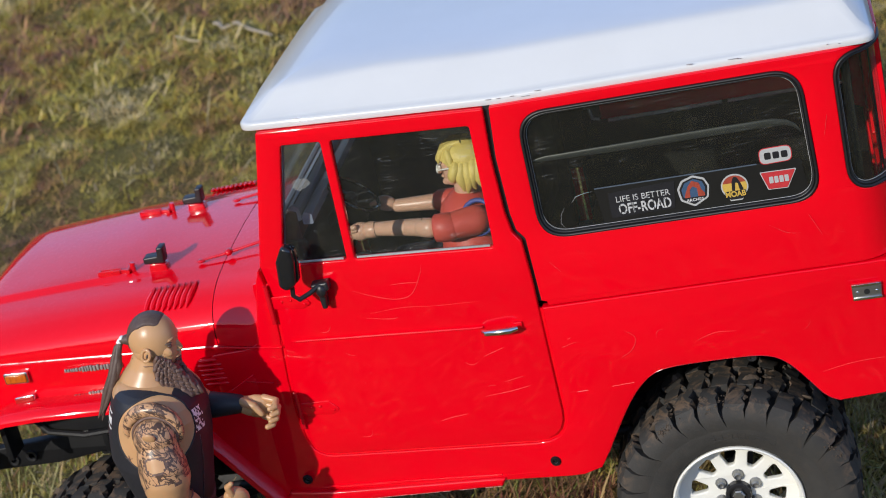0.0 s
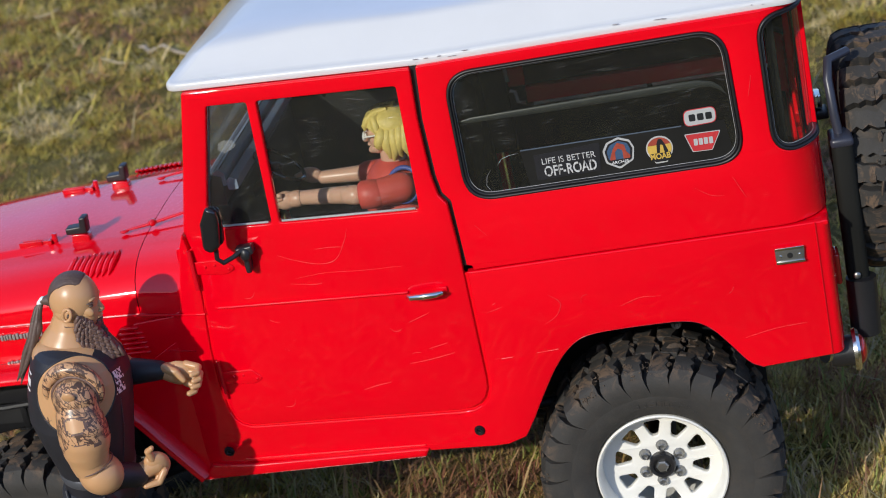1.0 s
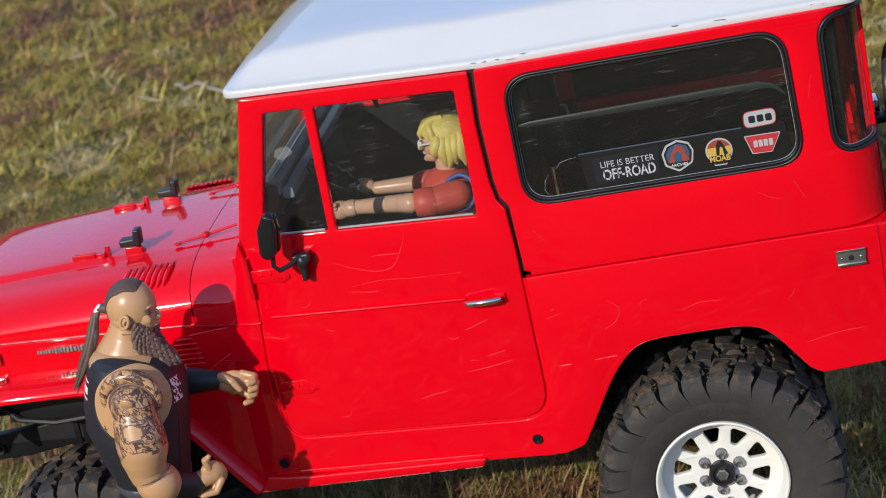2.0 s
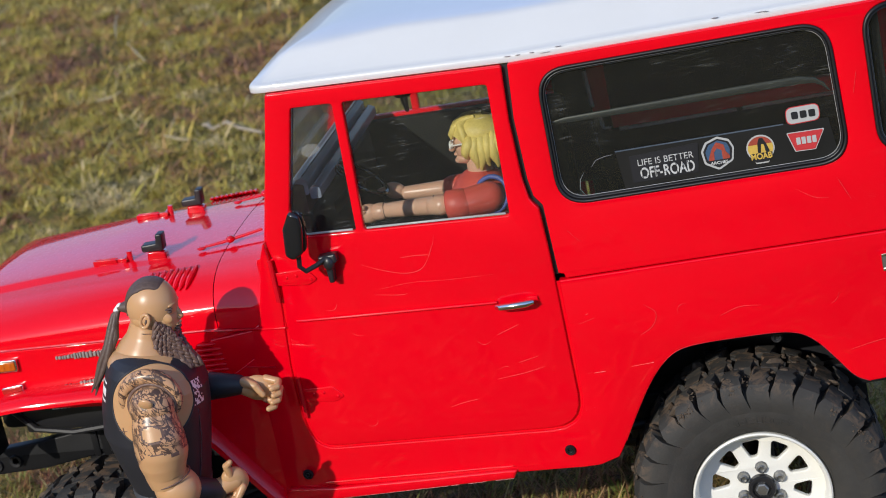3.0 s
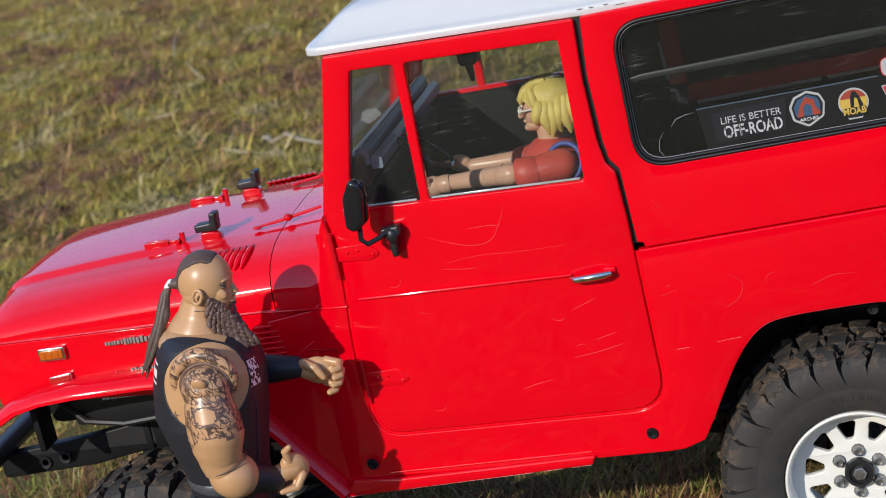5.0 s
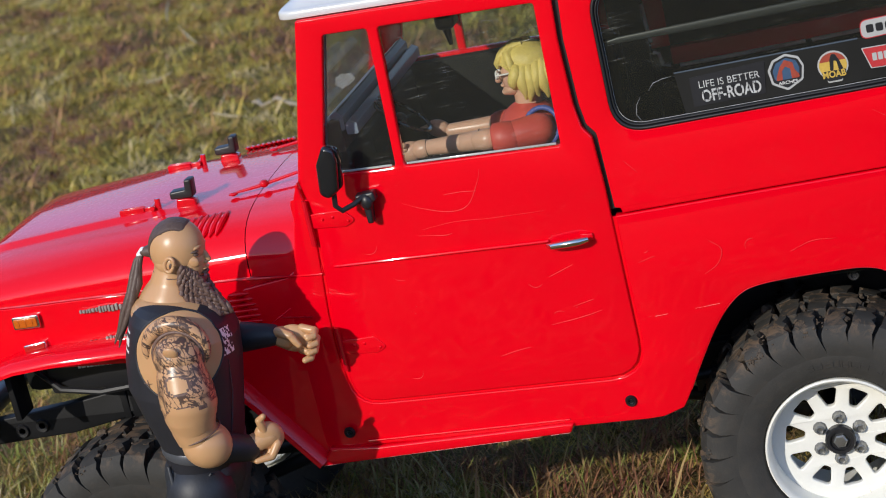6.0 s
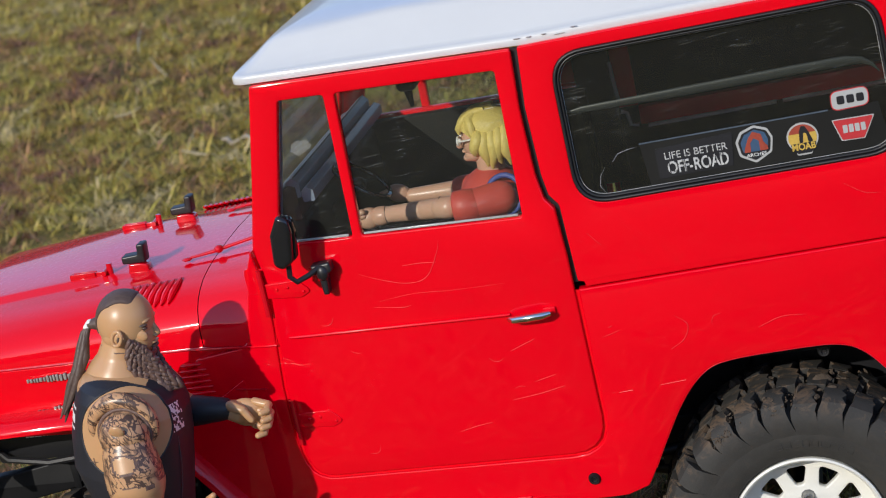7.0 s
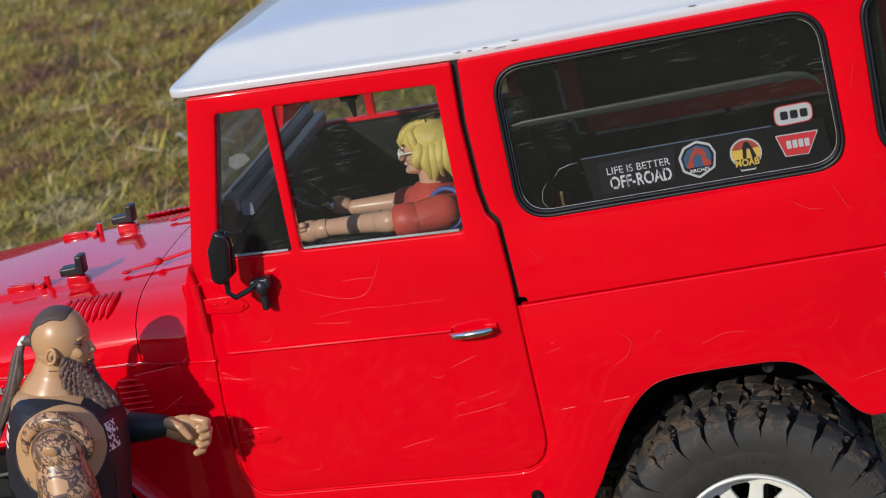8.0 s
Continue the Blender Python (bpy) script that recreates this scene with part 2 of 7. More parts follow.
TINTED = pane("smoked_window_plastic", (0.84, 0.86, 0.82), 0.04, 0.22, 0.007)
RUBBER = rubber()
INK = surface("white_print", (0.78, 0.78, 0.76), 0.5, vary=0.15, big=900)
def worn_print():
    m, n, l, p = nodes_of("worn_white_print")
    k = ramp(n, l, tex_noise(n, l, 900, 4, 0.7), [(0.36, grey(0)), (0.46, grey(1))])
    l.new(mix(n, l, k, (0.07, 0.07, 0.075), (0.50, 0.50, 0.49)), p.inputs["Base Color"])
    p.inputs["Roughness"].default_value = 0.5
    return m


WORN_INK = worn_print()
SILVER = surface("silver_script", (0.42, 0.40, 0.36), 0.35, metal=0.4, vary=0.3, big=1500)
FILM = surface("dark_sticker_film", (0.0085, 0.0083, 0.0076), 0.4, vary=0.2)
ST_WHITE = surface("sticker_white", (0.42, 0.42, 0.41), 0.45, vary=0.08, big=900)
ST_RED = surface("sticker_red", (0.50, 0.030, 0.035), 0.45, vary=0.2, big=900)
ST_BLACK = surface("sticker_black", (0.010, 0.010, 0.013), 0.45, vary=0.2)
ST_BLUE = surface("sticker_blue", (0.040, 0.085, 0.16), 0.45, vary=0.2, big=900)
ST_RUST = surface("sticker_rust", (0.34, 0.055, 0.030), 0.45, vary=0.3, big=900)
ST_YELLOW = surface("sticker_yellow", (0.58, 0.38, 0.07), 0.45, vary=0.2, big=900)
SKIN = skin("tan_figure_plastic", (0.57, 0.32, 0.155), 0.0)
BEARD = surface("purple_brown_moulded_beard", (0.155, 0.090, 0.070), 0.45, vary=0.4, big=300, fine=900, relief=0.6, dist=0.0008)
RED_BARE = surface("bare_red_plastic", (0.80, 0.012, 0.022), 0.5, vary=0.1, relief=0.05)
EDGE_HIGHLIGHT = surface("lining_edge_highlight", (0.80, 0.76, 0.76), 0.35, vary=0.4, big=220, relief=0.1)
FILM_EDGE = surface("pale_film_edge", (0.085, 0.11, 0.14), 0.3, vary=0.4, big=200)
SKIN_INKED = skin("printed_tan_plastic", (0.57, 0.32, 0.165), 0.92)
SKIN_PALE = skin("pale_figure_plastic", (0.66, 0.39, 0.27), 0.0)
CLOTH_BLACK = surface("black_figure_vest", (0.018, 0.018, 0.024), 0.5, vary=0.3, relief=0.2)
TROUSER = surface("charcoal_figure_trousers", (0.024, 0.026, 0.032), 0.5, vary=0.35, relief=0.3)
BROWN = surface("dark_brown_moulded_hair", (0.105, 0.066, 0.052), 0.5, vary=0.4, big=300, fine=900, relief=0.35, dist=0.0006)
BLOND = surface("yellow_moulded_hair", (0.72, 0.57, 0.16), 0.5, vary=0.22, big=250, fine=700, relief=0.5, dist=0.0006)
SHIRT = surface("faded_red_shirt", (0.62, 0.085, 0.062), 0.5, vary=0.2, big=200, relief=0.15)
BLUE_TRIM = surface("blue_trim", (0.06, 0.09, 0.34), 0.5, vary=0.2)
LEAD = surface("pewter_belt", (0.10, 0.105, 0.12), 0.4, metal=0.4, vary=0.2)
HIGHLIGHT_BAR = surface("dark_grey_highlight_bar", (0.030, 0.033, 0.034), 0.36, vary=0.2, relief=0.05)
CUT_EDGE = surface("clear_cut_edge", (0.45, 0.45, 0.44), 0.12, vary=0.5, big=260, relief=0.1, coat=0.5)
TWIG = surface("bleached_twig", (0.36, 0.30, 0.22), 0.8, vary=0.3, big=200, fine=900, relief=0.4)


# ---- building helpers ----
D = 0.1                        # the toy is drawn in decimetres
YC = 0.06                      # its middle plane


def warp(c):
    """The cab narrows towards the nose and sits a touch nose-up on its frame."""
    d = max(0.0, 0.6 - c.x)
    return Vector((c.x, YC + (c.y - YC) * (1 - 0.075 * min(d, 1.15)), c.z + 0.036 * d))


def link_mesh(name, me, material, parent, label, angle=38):
    for m in material if isinstance(material, (list, tuple)) else (material,):
        me.materials.append(m)
    me.shade_smooth()
    me.set_sharp_from_angle(angle=radians(angle))
    ob = new(name, me)
    if parent:
        # no deeper than thing, part, sub-part
        ob.parent = parent.parent if parent.parent and parent.parent.parent else parent
    if label:
        tagged(ob, label)
    return ob


def part(name, bm, material, parent, label="", warped=True, angle=38):
    """Links a bmesh drawn in decimetres as one mesh object under a thing or part."""
    for v in bm.verts:
        v.co = (warp(v.co) if warped else v.co) * D
    me = bpy.data.meshes.new(name)
    bm.to_mesh(me)
    bm.free()
    return link_mesh(name, me, material, parent, label, angle)


def rounded(pts, r, seg=5):
    """A closed outline with its corners rounded; r: one radius or one for each corner."""
    out = []
    k = len(pts)
    for i, p in enumerate(pts):
        p = Vector(p)
        a, b = Vector(pts[i - 1]) - p, Vector(pts[(i + 1) % k]) - p
        rad = r[i] if isinstance(r, (list, tuple)) else r
        if rad <= 0:
            out.append(tuple(p))
            continue
        ang = a.angle(b)
        cut = min(rad / math.tan(ang / 2), 0.49 * a.length, 0.49 * b.length)
        p0, p1 = p + a.normalized() * cut, p + b.normalized() * cut
        for j in range(seg + 1):
            t = j / seg
            out.append(tuple((1 - t) ** 2 * p0 + 2 * t * (1 - t) * p + t * t * p1))
    return out


def plate(loops, y, depth, bevel=0.006, res=2):
    """A plate standing in the x-z plane, its outer face at y, thickness going inwards; further loops are holes."""
    cu = bpy.data.curves.new("plate", "CURVE")
    cu.dimensions = "2D"
    cu.fill_mode = "BOTH"
    cu.extrude = max(1e-5, depth / 2 - bevel)
    cu.bevel_depth = bevel
    cu.bevel_resolution = res
    cu.offset = -bevel
    for pts in loops:
        sp = cu.splines.new("POLY")
        sp.points.add(len(pts) - 1)
        for q, p in zip(sp.points, pts):
            q.co = (p[0], p[1], 0, 1)
        sp.use_cyclic_u = True
    ob = bpy.data.objects.new("plate", cu)
    scene.collection.objects.link(ob)
    dg = bpy.context.evaluated_depsgraph_get()
    me = bpy.data.meshes.new_from_object(ob.evaluated_get(dg))
    bpy.data.objects.remove(ob)
    bpy.data.curves.remove(cu)
    bm = bmesh.new()
    bm.from_mesh(me)
    bpy.data.meshes.remove(me)
    bmesh.ops.remove_doubles(bm, verts=bm.verts, dist=1e-5)
    for v in bm.verts:
        u, w, h = v.co
        v.co = (u, y + depth / 2 - h, w)
    return bm


def cut_x(bm, xs):
    for x in xs:
        bmesh.ops.bisect_plane(bm, geom=bm.verts[:] + bm.edges[:] + bm.faces[:], plane_co=(x, 0, 0), plane_no=(1, 0, 0), dist=1e-6)


def flip(bm):
    """The same piece on the far side of the toy."""
    for v in bm.verts:
        v.co.y = 2 * YC - v.co.y
    bmesh.ops.reverse_faces(bm, faces=bm.faces[:])
    return bm


def side_y(z):
    """The outer face of the near side: upright tub, hard top leaning in a little."""
    return -0.82 + 0.024 * max(0.0, z - 1.40)


def lean(bm):
    for v in bm.verts:
        v.co.y += side_y(v.co.z) + 0.82
    return bm


def bend(bm, start, r, base=-0.82):
    """Wraps a side plate round the rear corner of the body."""
    for v in bm.verts:
        s = v.co.x - start
        if s <= 0:
            continue
        out = base - v.co.y
        a = min(s / r, math.pi / 2)
        over = max(0.0, s - r * math.pi / 2)
        v.co.x = start + r * math.sin(a) + out * math.sin(a)
        v.co.y = base + r * (1 - math.cos(a)) - out * math.cos(a) + over
    return bm


def box(bm, x0, x1, y0, y1, z0, z1, bevel=0.0, seg=2):
    g = bmesh.ops.create_cube(bm, size=1, matrix=Matrix.Translation(((x0 + x1) / 2, (y0 + y1) / 2, (z0 + z1) / 2)) @ Matrix.Diagonal((abs(x1 - x0), abs(y1 - y0), abs(z1 - z0), 1)))
    if bevel:
        es = list({e for v in g["verts"] for e in v.link_edges})
        bmesh.ops.bevel(bm, geom=es, offset=bevel, segments=seg, affect="EDGES", profile=0.5)
    return bm


def boxed(*a, **k):
    return box(bmesh.new(), *a, **k)


def tube(bm, pts, radii, seg=12, mat=0, cap=True):
    """A round bar along points, with a radius at each."""
    pts = [Vector(p) for p in pts]
    if not isinstance(radii, (list, tuple)):
        radii = [radii] * len(pts)
    rings = []
    prev = None
    for i, p in enumerate(pts):
        t = (pts[min(i + 1, len(pts) - 1)] - pts[max(i - 1, 0)]).normalized()
        if prev is None:
            up = Vector((0, 0, 1)) if abs(t.z) < 0.9 else Vector((1, 0, 0))
            a = t.cross(up).normalized()
        else:
            a = (prev - t * prev.dot(t)).normalized()
        prev = a
        b = t.cross(a)
        rings.append([bm.verts.new(p + radii[i] * (math.cos(k * 2 * math.pi / seg) * a + math.sin(k * 2 * math.pi / seg) * b)) for k in range(seg)])
    for r0, r1 in zip(rings, rings[1:]):
        for k in range(seg):
            f = bm.faces.new((r0[k], r0[(k + 1) % seg], r1[(k + 1) % seg], r1[k]))
            f.material_index = mat
    if cap:
        bm.faces.new(rings[0][::-1]).material_index = mat
        bm.faces.new(rings[-1]).material_index = mat
    return bm


def blob(bm, c, r, mat=0, turn=(0, 0, 0), seg=18, rings=12, lump=0.0, scale=20.0):
    """A rounded form with radii r at c."""
    m = Matrix.LocRotScale(c, Euler([radians(a) for a in turn]), Vector(r))
    g = bmesh.ops.create_uvsphere(bm, u_segments=seg, v_segments=rings, radius=1, matrix=m)
    if lump:
        for v in g["verts"]:
            d = (v.co - Vector(c)).normalized()
            v.co += d * lump * (noise.noise(v.co * scale) + 0.6 * noise.noise(v.co * scale * 2.3))
    for f in {f for v in g["verts"] for f in v.link_faces}:
        f.material_index = mat
    return bm


def limb(bm, a, b, ra, rb, mat=0, seg=16):
    """A rounded, tapered limb from a to b."""
    a, b = Vector(a), Vector(b)
    t = (b - a).normalized()
    pts, rad = [], []
    for k in range(5):
        ang = math.pi / 2 * k / 4
        pts.append(a - t * ra * math.cos(ang) * 0.98)
        rad.append(max(0.002, ra * math.sin(ang)))
    for k in range(5):
        ang = math.pi / 2 * k / 4
        pts.append(b + t * rb * math.sin(ang) * 0.98)
        rad.append(max(0.002, rb * math.cos(ang)))
    return tube(bm, pts, rad, seg, mat)


def spun(profile, seg, c, axis="y"):
    """A profile of (radius, along) turned about an axis through c."""
    bm = bmesh.new()
    rows = []
    for r, h in profile:
        row = []
        for k in range(seg):
            a = 2 * math.pi * k / seg
            u, w = r * math.cos(a), r * math.sin(a)
            row.append(bm.verts.new({"y": (c[0] + u, c[1] + h, c[2] + w), "x": (c[0] + h, c[1] + u, c[2] + w), "z": (c[0] + u, c[1] + w, c[2] + h)}[axis]))
        rows.append(row)
    for r0, r1 in zip(rows, rows[1:]):
        for k in range(seg):
            bm.faces.new((r0[k], r1[k], r1[(k + 1) % seg], r0[(k + 1) % seg]))
    bmesh.ops.recalc_face_normals(bm, faces=bm.faces[:])
    return bm


def empty(name, parent=None, label="", category=""):
    ob = new(name)
    ob.empty_display_size = 0.01
    if parent:
        ob.parent = parent
    return tagged(ob, label, category)


# ---- the toy truck ----
truck = empty("toy_truck", None, "red scale-model off-road truck with a white roof on grass", "toy truck")
truck.matrix_world = Matrix.Rotation(-SLOPE, 4, "Y")

# door outline, from the top front corner, in x and z
DOOR = ([(-0.335, 2.232), (0.572, 2.232), (0.563, 2.03), (0.570, 1.80), (0.583, 1.72), (0.611, 1.682), (0.620, 1.50), (0.622, 1.19), (0.626, 0.80), (-0.45, 0.795), (-0.470, 1.00), (-0.468, 1.15),
         (-0.450, 1.347), (-0.438, 1.509), (-0.462, 1.66)])
DOOR_R = [0.015, 0.01, 0.02, 0.03, 0.03, 0.03, 0.02, 0.1, 0.13, 0.10, 0.05, 0.05, 0.05, 0.05, 0.05]
VENT = rounded([(-0.248, 2.168), (-0.087, 2.168), (-0.098, 1.668), (-0.366, 1.667)], 0.012, 3)
MAIN = rounded([(-0.047, 2.168), (0.506, 2.168), (0.498, 1.667), (-0.065, 1.668)], 0.012, 3)
REAR_WIN = [(0.690, 2.192), (1.747, 2.194), (1.761, 1.673), (0.690, 1.675)]
CORNER_WIN = [(1.862, 2.215), (2.30, 2.215), (2.30, 1.680), (1.862, 1.680)]


def grow(pts, d):
    """An outline moved outwards by d about its middle."""
    cx, cz = (min(p[0] for p in pts) + max(p[0] for p in pts)) / 2, (min(p[1] for p in pts) + max(p[1] for p in pts)) / 2
    hx, hz = max(p[0] for p in pts) - cx, max(p[1] for p in pts) - cz
    return [(cx + (x - cx) * (hx + d) / hx, cz + (z - cz) * (hz + d) / hz) for x, z in pts]


def door(far):
    """A front door with its frame, panes, handle, hinges and pressed line."""
    side = flip if far else (lambda b: b)
    d = part("door", side(lean(plate([rounded(DOOR, DOOR_R), VENT, MAIN], -0.822, 0.045, 0.007))), RED, truck, "" if far else "glossy red door with fine scuffs")
    for nm, hole in (("vent_pane", VENT), ("window_pane", MAIN)):
        w = part(nm, side(lean(plate([grow(hole, 0.012)], -0.800, 0.010, 0.001, 0))), GLASS, d, "clear scratched plastic pane")
        w.visible_shadow = False
    # pressed line along the door
    bm = bmesh.new()
    tube(bm, [(-0.41, -0.826, 1.333), (-0.39, -0.830, 1.333), (0.37, -0.830, 1.333), (0.385, -0.826, 1.333)], 0.0055, 8)
    part("pressed_line", side(bm), RED, d)
    if far:
        return d
    # pull handle
    bm = bmesh.new()
    tube(bm, [(0.385, -0.850, 1.322), (0.40, -0.868, 1.324), (0.45, -0.874, 1.328), (0.50, -0.874, 1.332), (0.527, -0.860, 1.333)], [0.010, 0.013, 0.014, 0.014, 0.010], 10)
    h = part("door_handle", bm, CHROME, d, "chrome pull handle")
    part("handle_boss", boxed(0.500, 0.545, -0.834, -0.820, 1.316, 1.346, 0.006), RED, h)
    for zc, tilt in ((1.505, 0.0), (1.015, 0.0)):
        strap = rounded([(-0.470, zc + 0.030), (-0.330, zc + 0.034), (-0.285, zc - 0.010), (-0.330, zc - 0.030), (-0.470, zc - 0.022)], 0.014, 3)
        hg = part("hinge", plate([strap], -0.827, 0.010, 0.003), RED, d)
        bm = bmesh.new()
        tube(bm, [(-0.462, -0.832, zc - 0.085), (-0.460, -0.832, zc + 0.085)], 0.010, 8)
        part("hinge_barrel", bm, RED_TRIM, hg)
        for rx, rz in ((-0.41, zc + 0.008), (-0.37, zc + 0.012), (-0.315, zc - 0.008)):
            part("rivet", blob(bmesh.new(), (rx, -0.829, rz), (0.006, 0.004, 0.006), seg=8, rings=6), RED, hg)
    # bare plastic rims of the panes along the sill
    for x0, x1 in ((-0.345, -0.11), (-0.055, 0.485)):
        part("pane_rim", boxed(x0, x1, -0.817, -0.805, 1.672, 1.679, 0.002), CUT_EDGE, d, "pale cut edge of the pane")
    return d


part("seam_backing", plate([rounded([(-0.52, 1.60), (0.66, 1.38), (0.66, 0.74), (-0.52, 0.74)], 0.02, 2)], -0.810, 0.012, 0.001, 0), RED, truck)
part("gap_backing", lean(plate([[(0.54, 2.23), (0.65, 2.23), (0.70, 1.41), (0.58, 1.41)]], -0.795, 0.01, 0.001, 0)), BLACK, truck)
near_door = door(False)
spot = []
for k in range(40):
    a = 2 * math.pi * k / 40
    r = 0.029 * (1 + 0.16 * math.sin(2 * a + 0.6) + 0.07 * math.sin(3 * a + 1.1) + 0.06 * math.sin(7 * a + 2.0) + 0.05 * math.sin(13 * a))
    spot.append((-0.212 + r * 1.15 * math.cos(a), 1.997 + r * 0.9 * math.sin(a)))
part("smudge", lean(plate([spot], -0.8018, 0.0012, 0.0, 0)), SMUDGE, near_door, "pale smudge on the pane").visible_shadow = False
door(True)


def scratches():
    """Pale hairline scratches rubbed into the near door and side."""
    bm = bmesh.new()
    rnd = random.Random(5)
    lines = [[(-0.107, 1.533), (-0.039, 1.506), (0.057, 1.482), (0.129, 1.498), (0.18, 1.577), (0.196, 1.621)], [(-0.057, 1.428), (0.071, 1.443), (0.206, 1.440), (0.391, 1.444)], [(0.05, 1.545), (0.11, 1.548), (0.17, 1.545)], [(-0.08, 1.408), (0.02, 1.398), (0.05, 1.402)],
             [(0.12, 0.92), (0.18, 0.935), (0.24, 0.945)], [(0.36, 1.20), (0.45, 1.235)], [(0.33, 1.02), (0.43, 1.035), (0.52, 1.055)], [(0.42, 1.08), (0.5, 1.10)], 
             [(0.68, 1.21), (0.74, 1.225)], [(0.93, 1.25), (0.97, 1.21), (0.95, 1.16), (0.90, 1.13)], [(1.2, 1.16), (1.28, 1.185), (1.36, 1.18)],
             [(1.66, 0.955), (1.78, 0.978), (1.9, 0.985)], [(1.55, 1.60), (1.61, 1.56), (1.66, 1.55)], [(1.70, 1.62), (1.74, 1.53)], [(0.70, 1.58), (0.74, 1.53)], [(1.80, 1.92), (1.82, 2.0)]]
    for _ in range(11):
        x, z = rnd.uniform(-0.35, 1.9), rnd.uniform(1.08, 1.38) if rnd.random() < 0.6 else rnd.uniform(0.86, 1.28)
        if 0.8 < x < 1.7 and z < 1.12:
            continue
        a, ln = rnd.uniform(-0.3, 0.9), rnd.uniform(0.015, 0.06)
        bow = rnd.uniform(-0.3, 0.3) * ln
        lines.append([(x, z), (x + ln * 0.35 * math.cos(a) - bow * math.sin(a), z + ln * 0.35 * math.sin(a) + bow * math.cos(a)), (x + ln * 0.7 * math.cos(a) - bow * math.sin(a), z + ln * 0.7 * math.sin(a) + bow * math.cos(a)), (x + ln * math.cos(a), z + ln * math.sin(a))])
    for ln in lines:
        w = rnd.uniform(0.0005, 0.0012)
        k = 6 * (len(ln) - 1)
        at = [j / 6 for j in range(k + 1)]
        fine = [Vector((p[0], p[1])) for p in ln]
        ext = [2 * fine[0] - fine[1]] + fine + [2 * fine[-1] - fine[-2]]
        pts = []
        for f in at:
            i = min(int(f), len(fine) - 2)
            t = f - i
            p0, p1, p2, p3 = ext[i:i + 4]
            q = 0.5 * (2 * p1 + (p2 - p0) * t + (2 * p0 - 5 * p1 + 4 * p2 - p3) * t * t + (3 * p1 - p0 - 3 * p2 + p3) * t ** 3)
            pts.append((q.x, side_y(q.y) - 0.0024, q.y))
        tube(bm, pts, [w * (0.35 + 0.65 * math.sin(math.pi * (j + 0.3) / (k + 0.6))) * rnd.uniform(0.6, 1.1) for j in range(k + 1)], 4)
    for cx, cz, n in ((-0.20, 1.13, 5), (0.40, 1.09, 2), (0.68, 0.86, 2)):
        for _ in range(n):
            x, z = cx + rnd.gauss(0, 0.035), cz + rnd.gauss(0, 0.022)
            r = rnd.uniform(0.0006, 0.0014)
            blob(bm, (x, side_y(z) - 0.0022, z), (r * rnd.uniform(0.8, 2.2), 0.0006, r), 0, (0, rnd.uniform(0, 180), 0), 8, 6)
    return bm


part("paint_scratch", scratches(), surface("rubbed_pink_paint", (0.76, 0.07, 0.07), 0.5), near_door, "pale pink hairline scratches")["kind"] = "stuff"


def quarter(far):
    """Hard-top side behind the door, with its two windows, round the rear corner."""
    side = flip if far else (lambda b: b)
    edge = [(0.596, 2.236), (2.42, 2.236), (2.42, 1.396), (0.662, 1.396), (0.658, 1.414), (0.638, 1.420), (0.634, 1.52), (0.628, 1.690), (0.600, 1.728), (0.589, 1.80), (0.582, 2.03)]
    rr = [0.01, 0, 0, 0.004, 0.004, 0.004, 0.02, 0.03, 0.03, 0.02, 0.02]
    bm = plate([rounded(edge, rr), rounded(REAR_WIN, 0.115, 8), rounded(CORNER_WIN, 0.10, 8)], -0.82, 0.045, 0.006)
    cut_x(bm, [1.84 + 0.035 * k for k in range(1, 11)])
    q = part("quarter_panel", side(lean(bend(bm, 1.84, 0.20))), RED, truck)
    for nm, win, r, mat in (("rear_side_window", REAR_WIN, 0.115, TINTED), ("corner_window", CORNER_WIN, 0.10, TINTED)):
        g = plate([rounded(grow(win, 0.001), r + 0.001, 8), rounded(grow(win, -0.011), r - 0.009, 8)], -0.829, 0.05, 0.006)
        cut_x(g, [1.84 + 0.035 * k for k in range(1, 14)])
        ring = part("window_gasket", side(lean(bend(g, 1.84, 0.20))), GASKET, q, "black rubber window gasket")
        g = plate([rounded(grow(win, -0.012), r - 0.010, 8), rounded(grow(win, -0.019), r - 0.016, 8)], -0.822, 0.03, 0.003)
        cut_x(g, [1.84 + 0.035 * k for k in range(1, 14)])
        part("gasket_lip", side(lean(bend(g, 1.84, 0.20))), BLACK, ring)
        if not far:
            g = plate([rounded(grow(win, -0.0215), r - 0.018, 8), rounded(grow(win, -0.0232), r - 0.0195, 8)], -0.8085, 0.002, 0.0002, 0)
            cut_x(g, [1.84 + 0.035 * k for k in range(1, 14)])
            part("pane_rim", lean(bend(g, 1.84, 0.20)), CUT_EDGE, ring, "fine bright cut edge of the pane")
        g = plate([rounded(grow(win, -0.010), r - 0.008, 8)], -0.806, 0.008, 0.001, 0)
        cut_x(g, [1.84 + 0.035 * k for k in range(1, 14)])
        w = part(nm, side(lean(bend(g, 1.84, 0.20))), mat if not far else DARK_IN, q, "smoked plastic window" if not far else "")
        w.visible_shadow = far
    return q


near_quarter = quarter(False)
quarter(True)


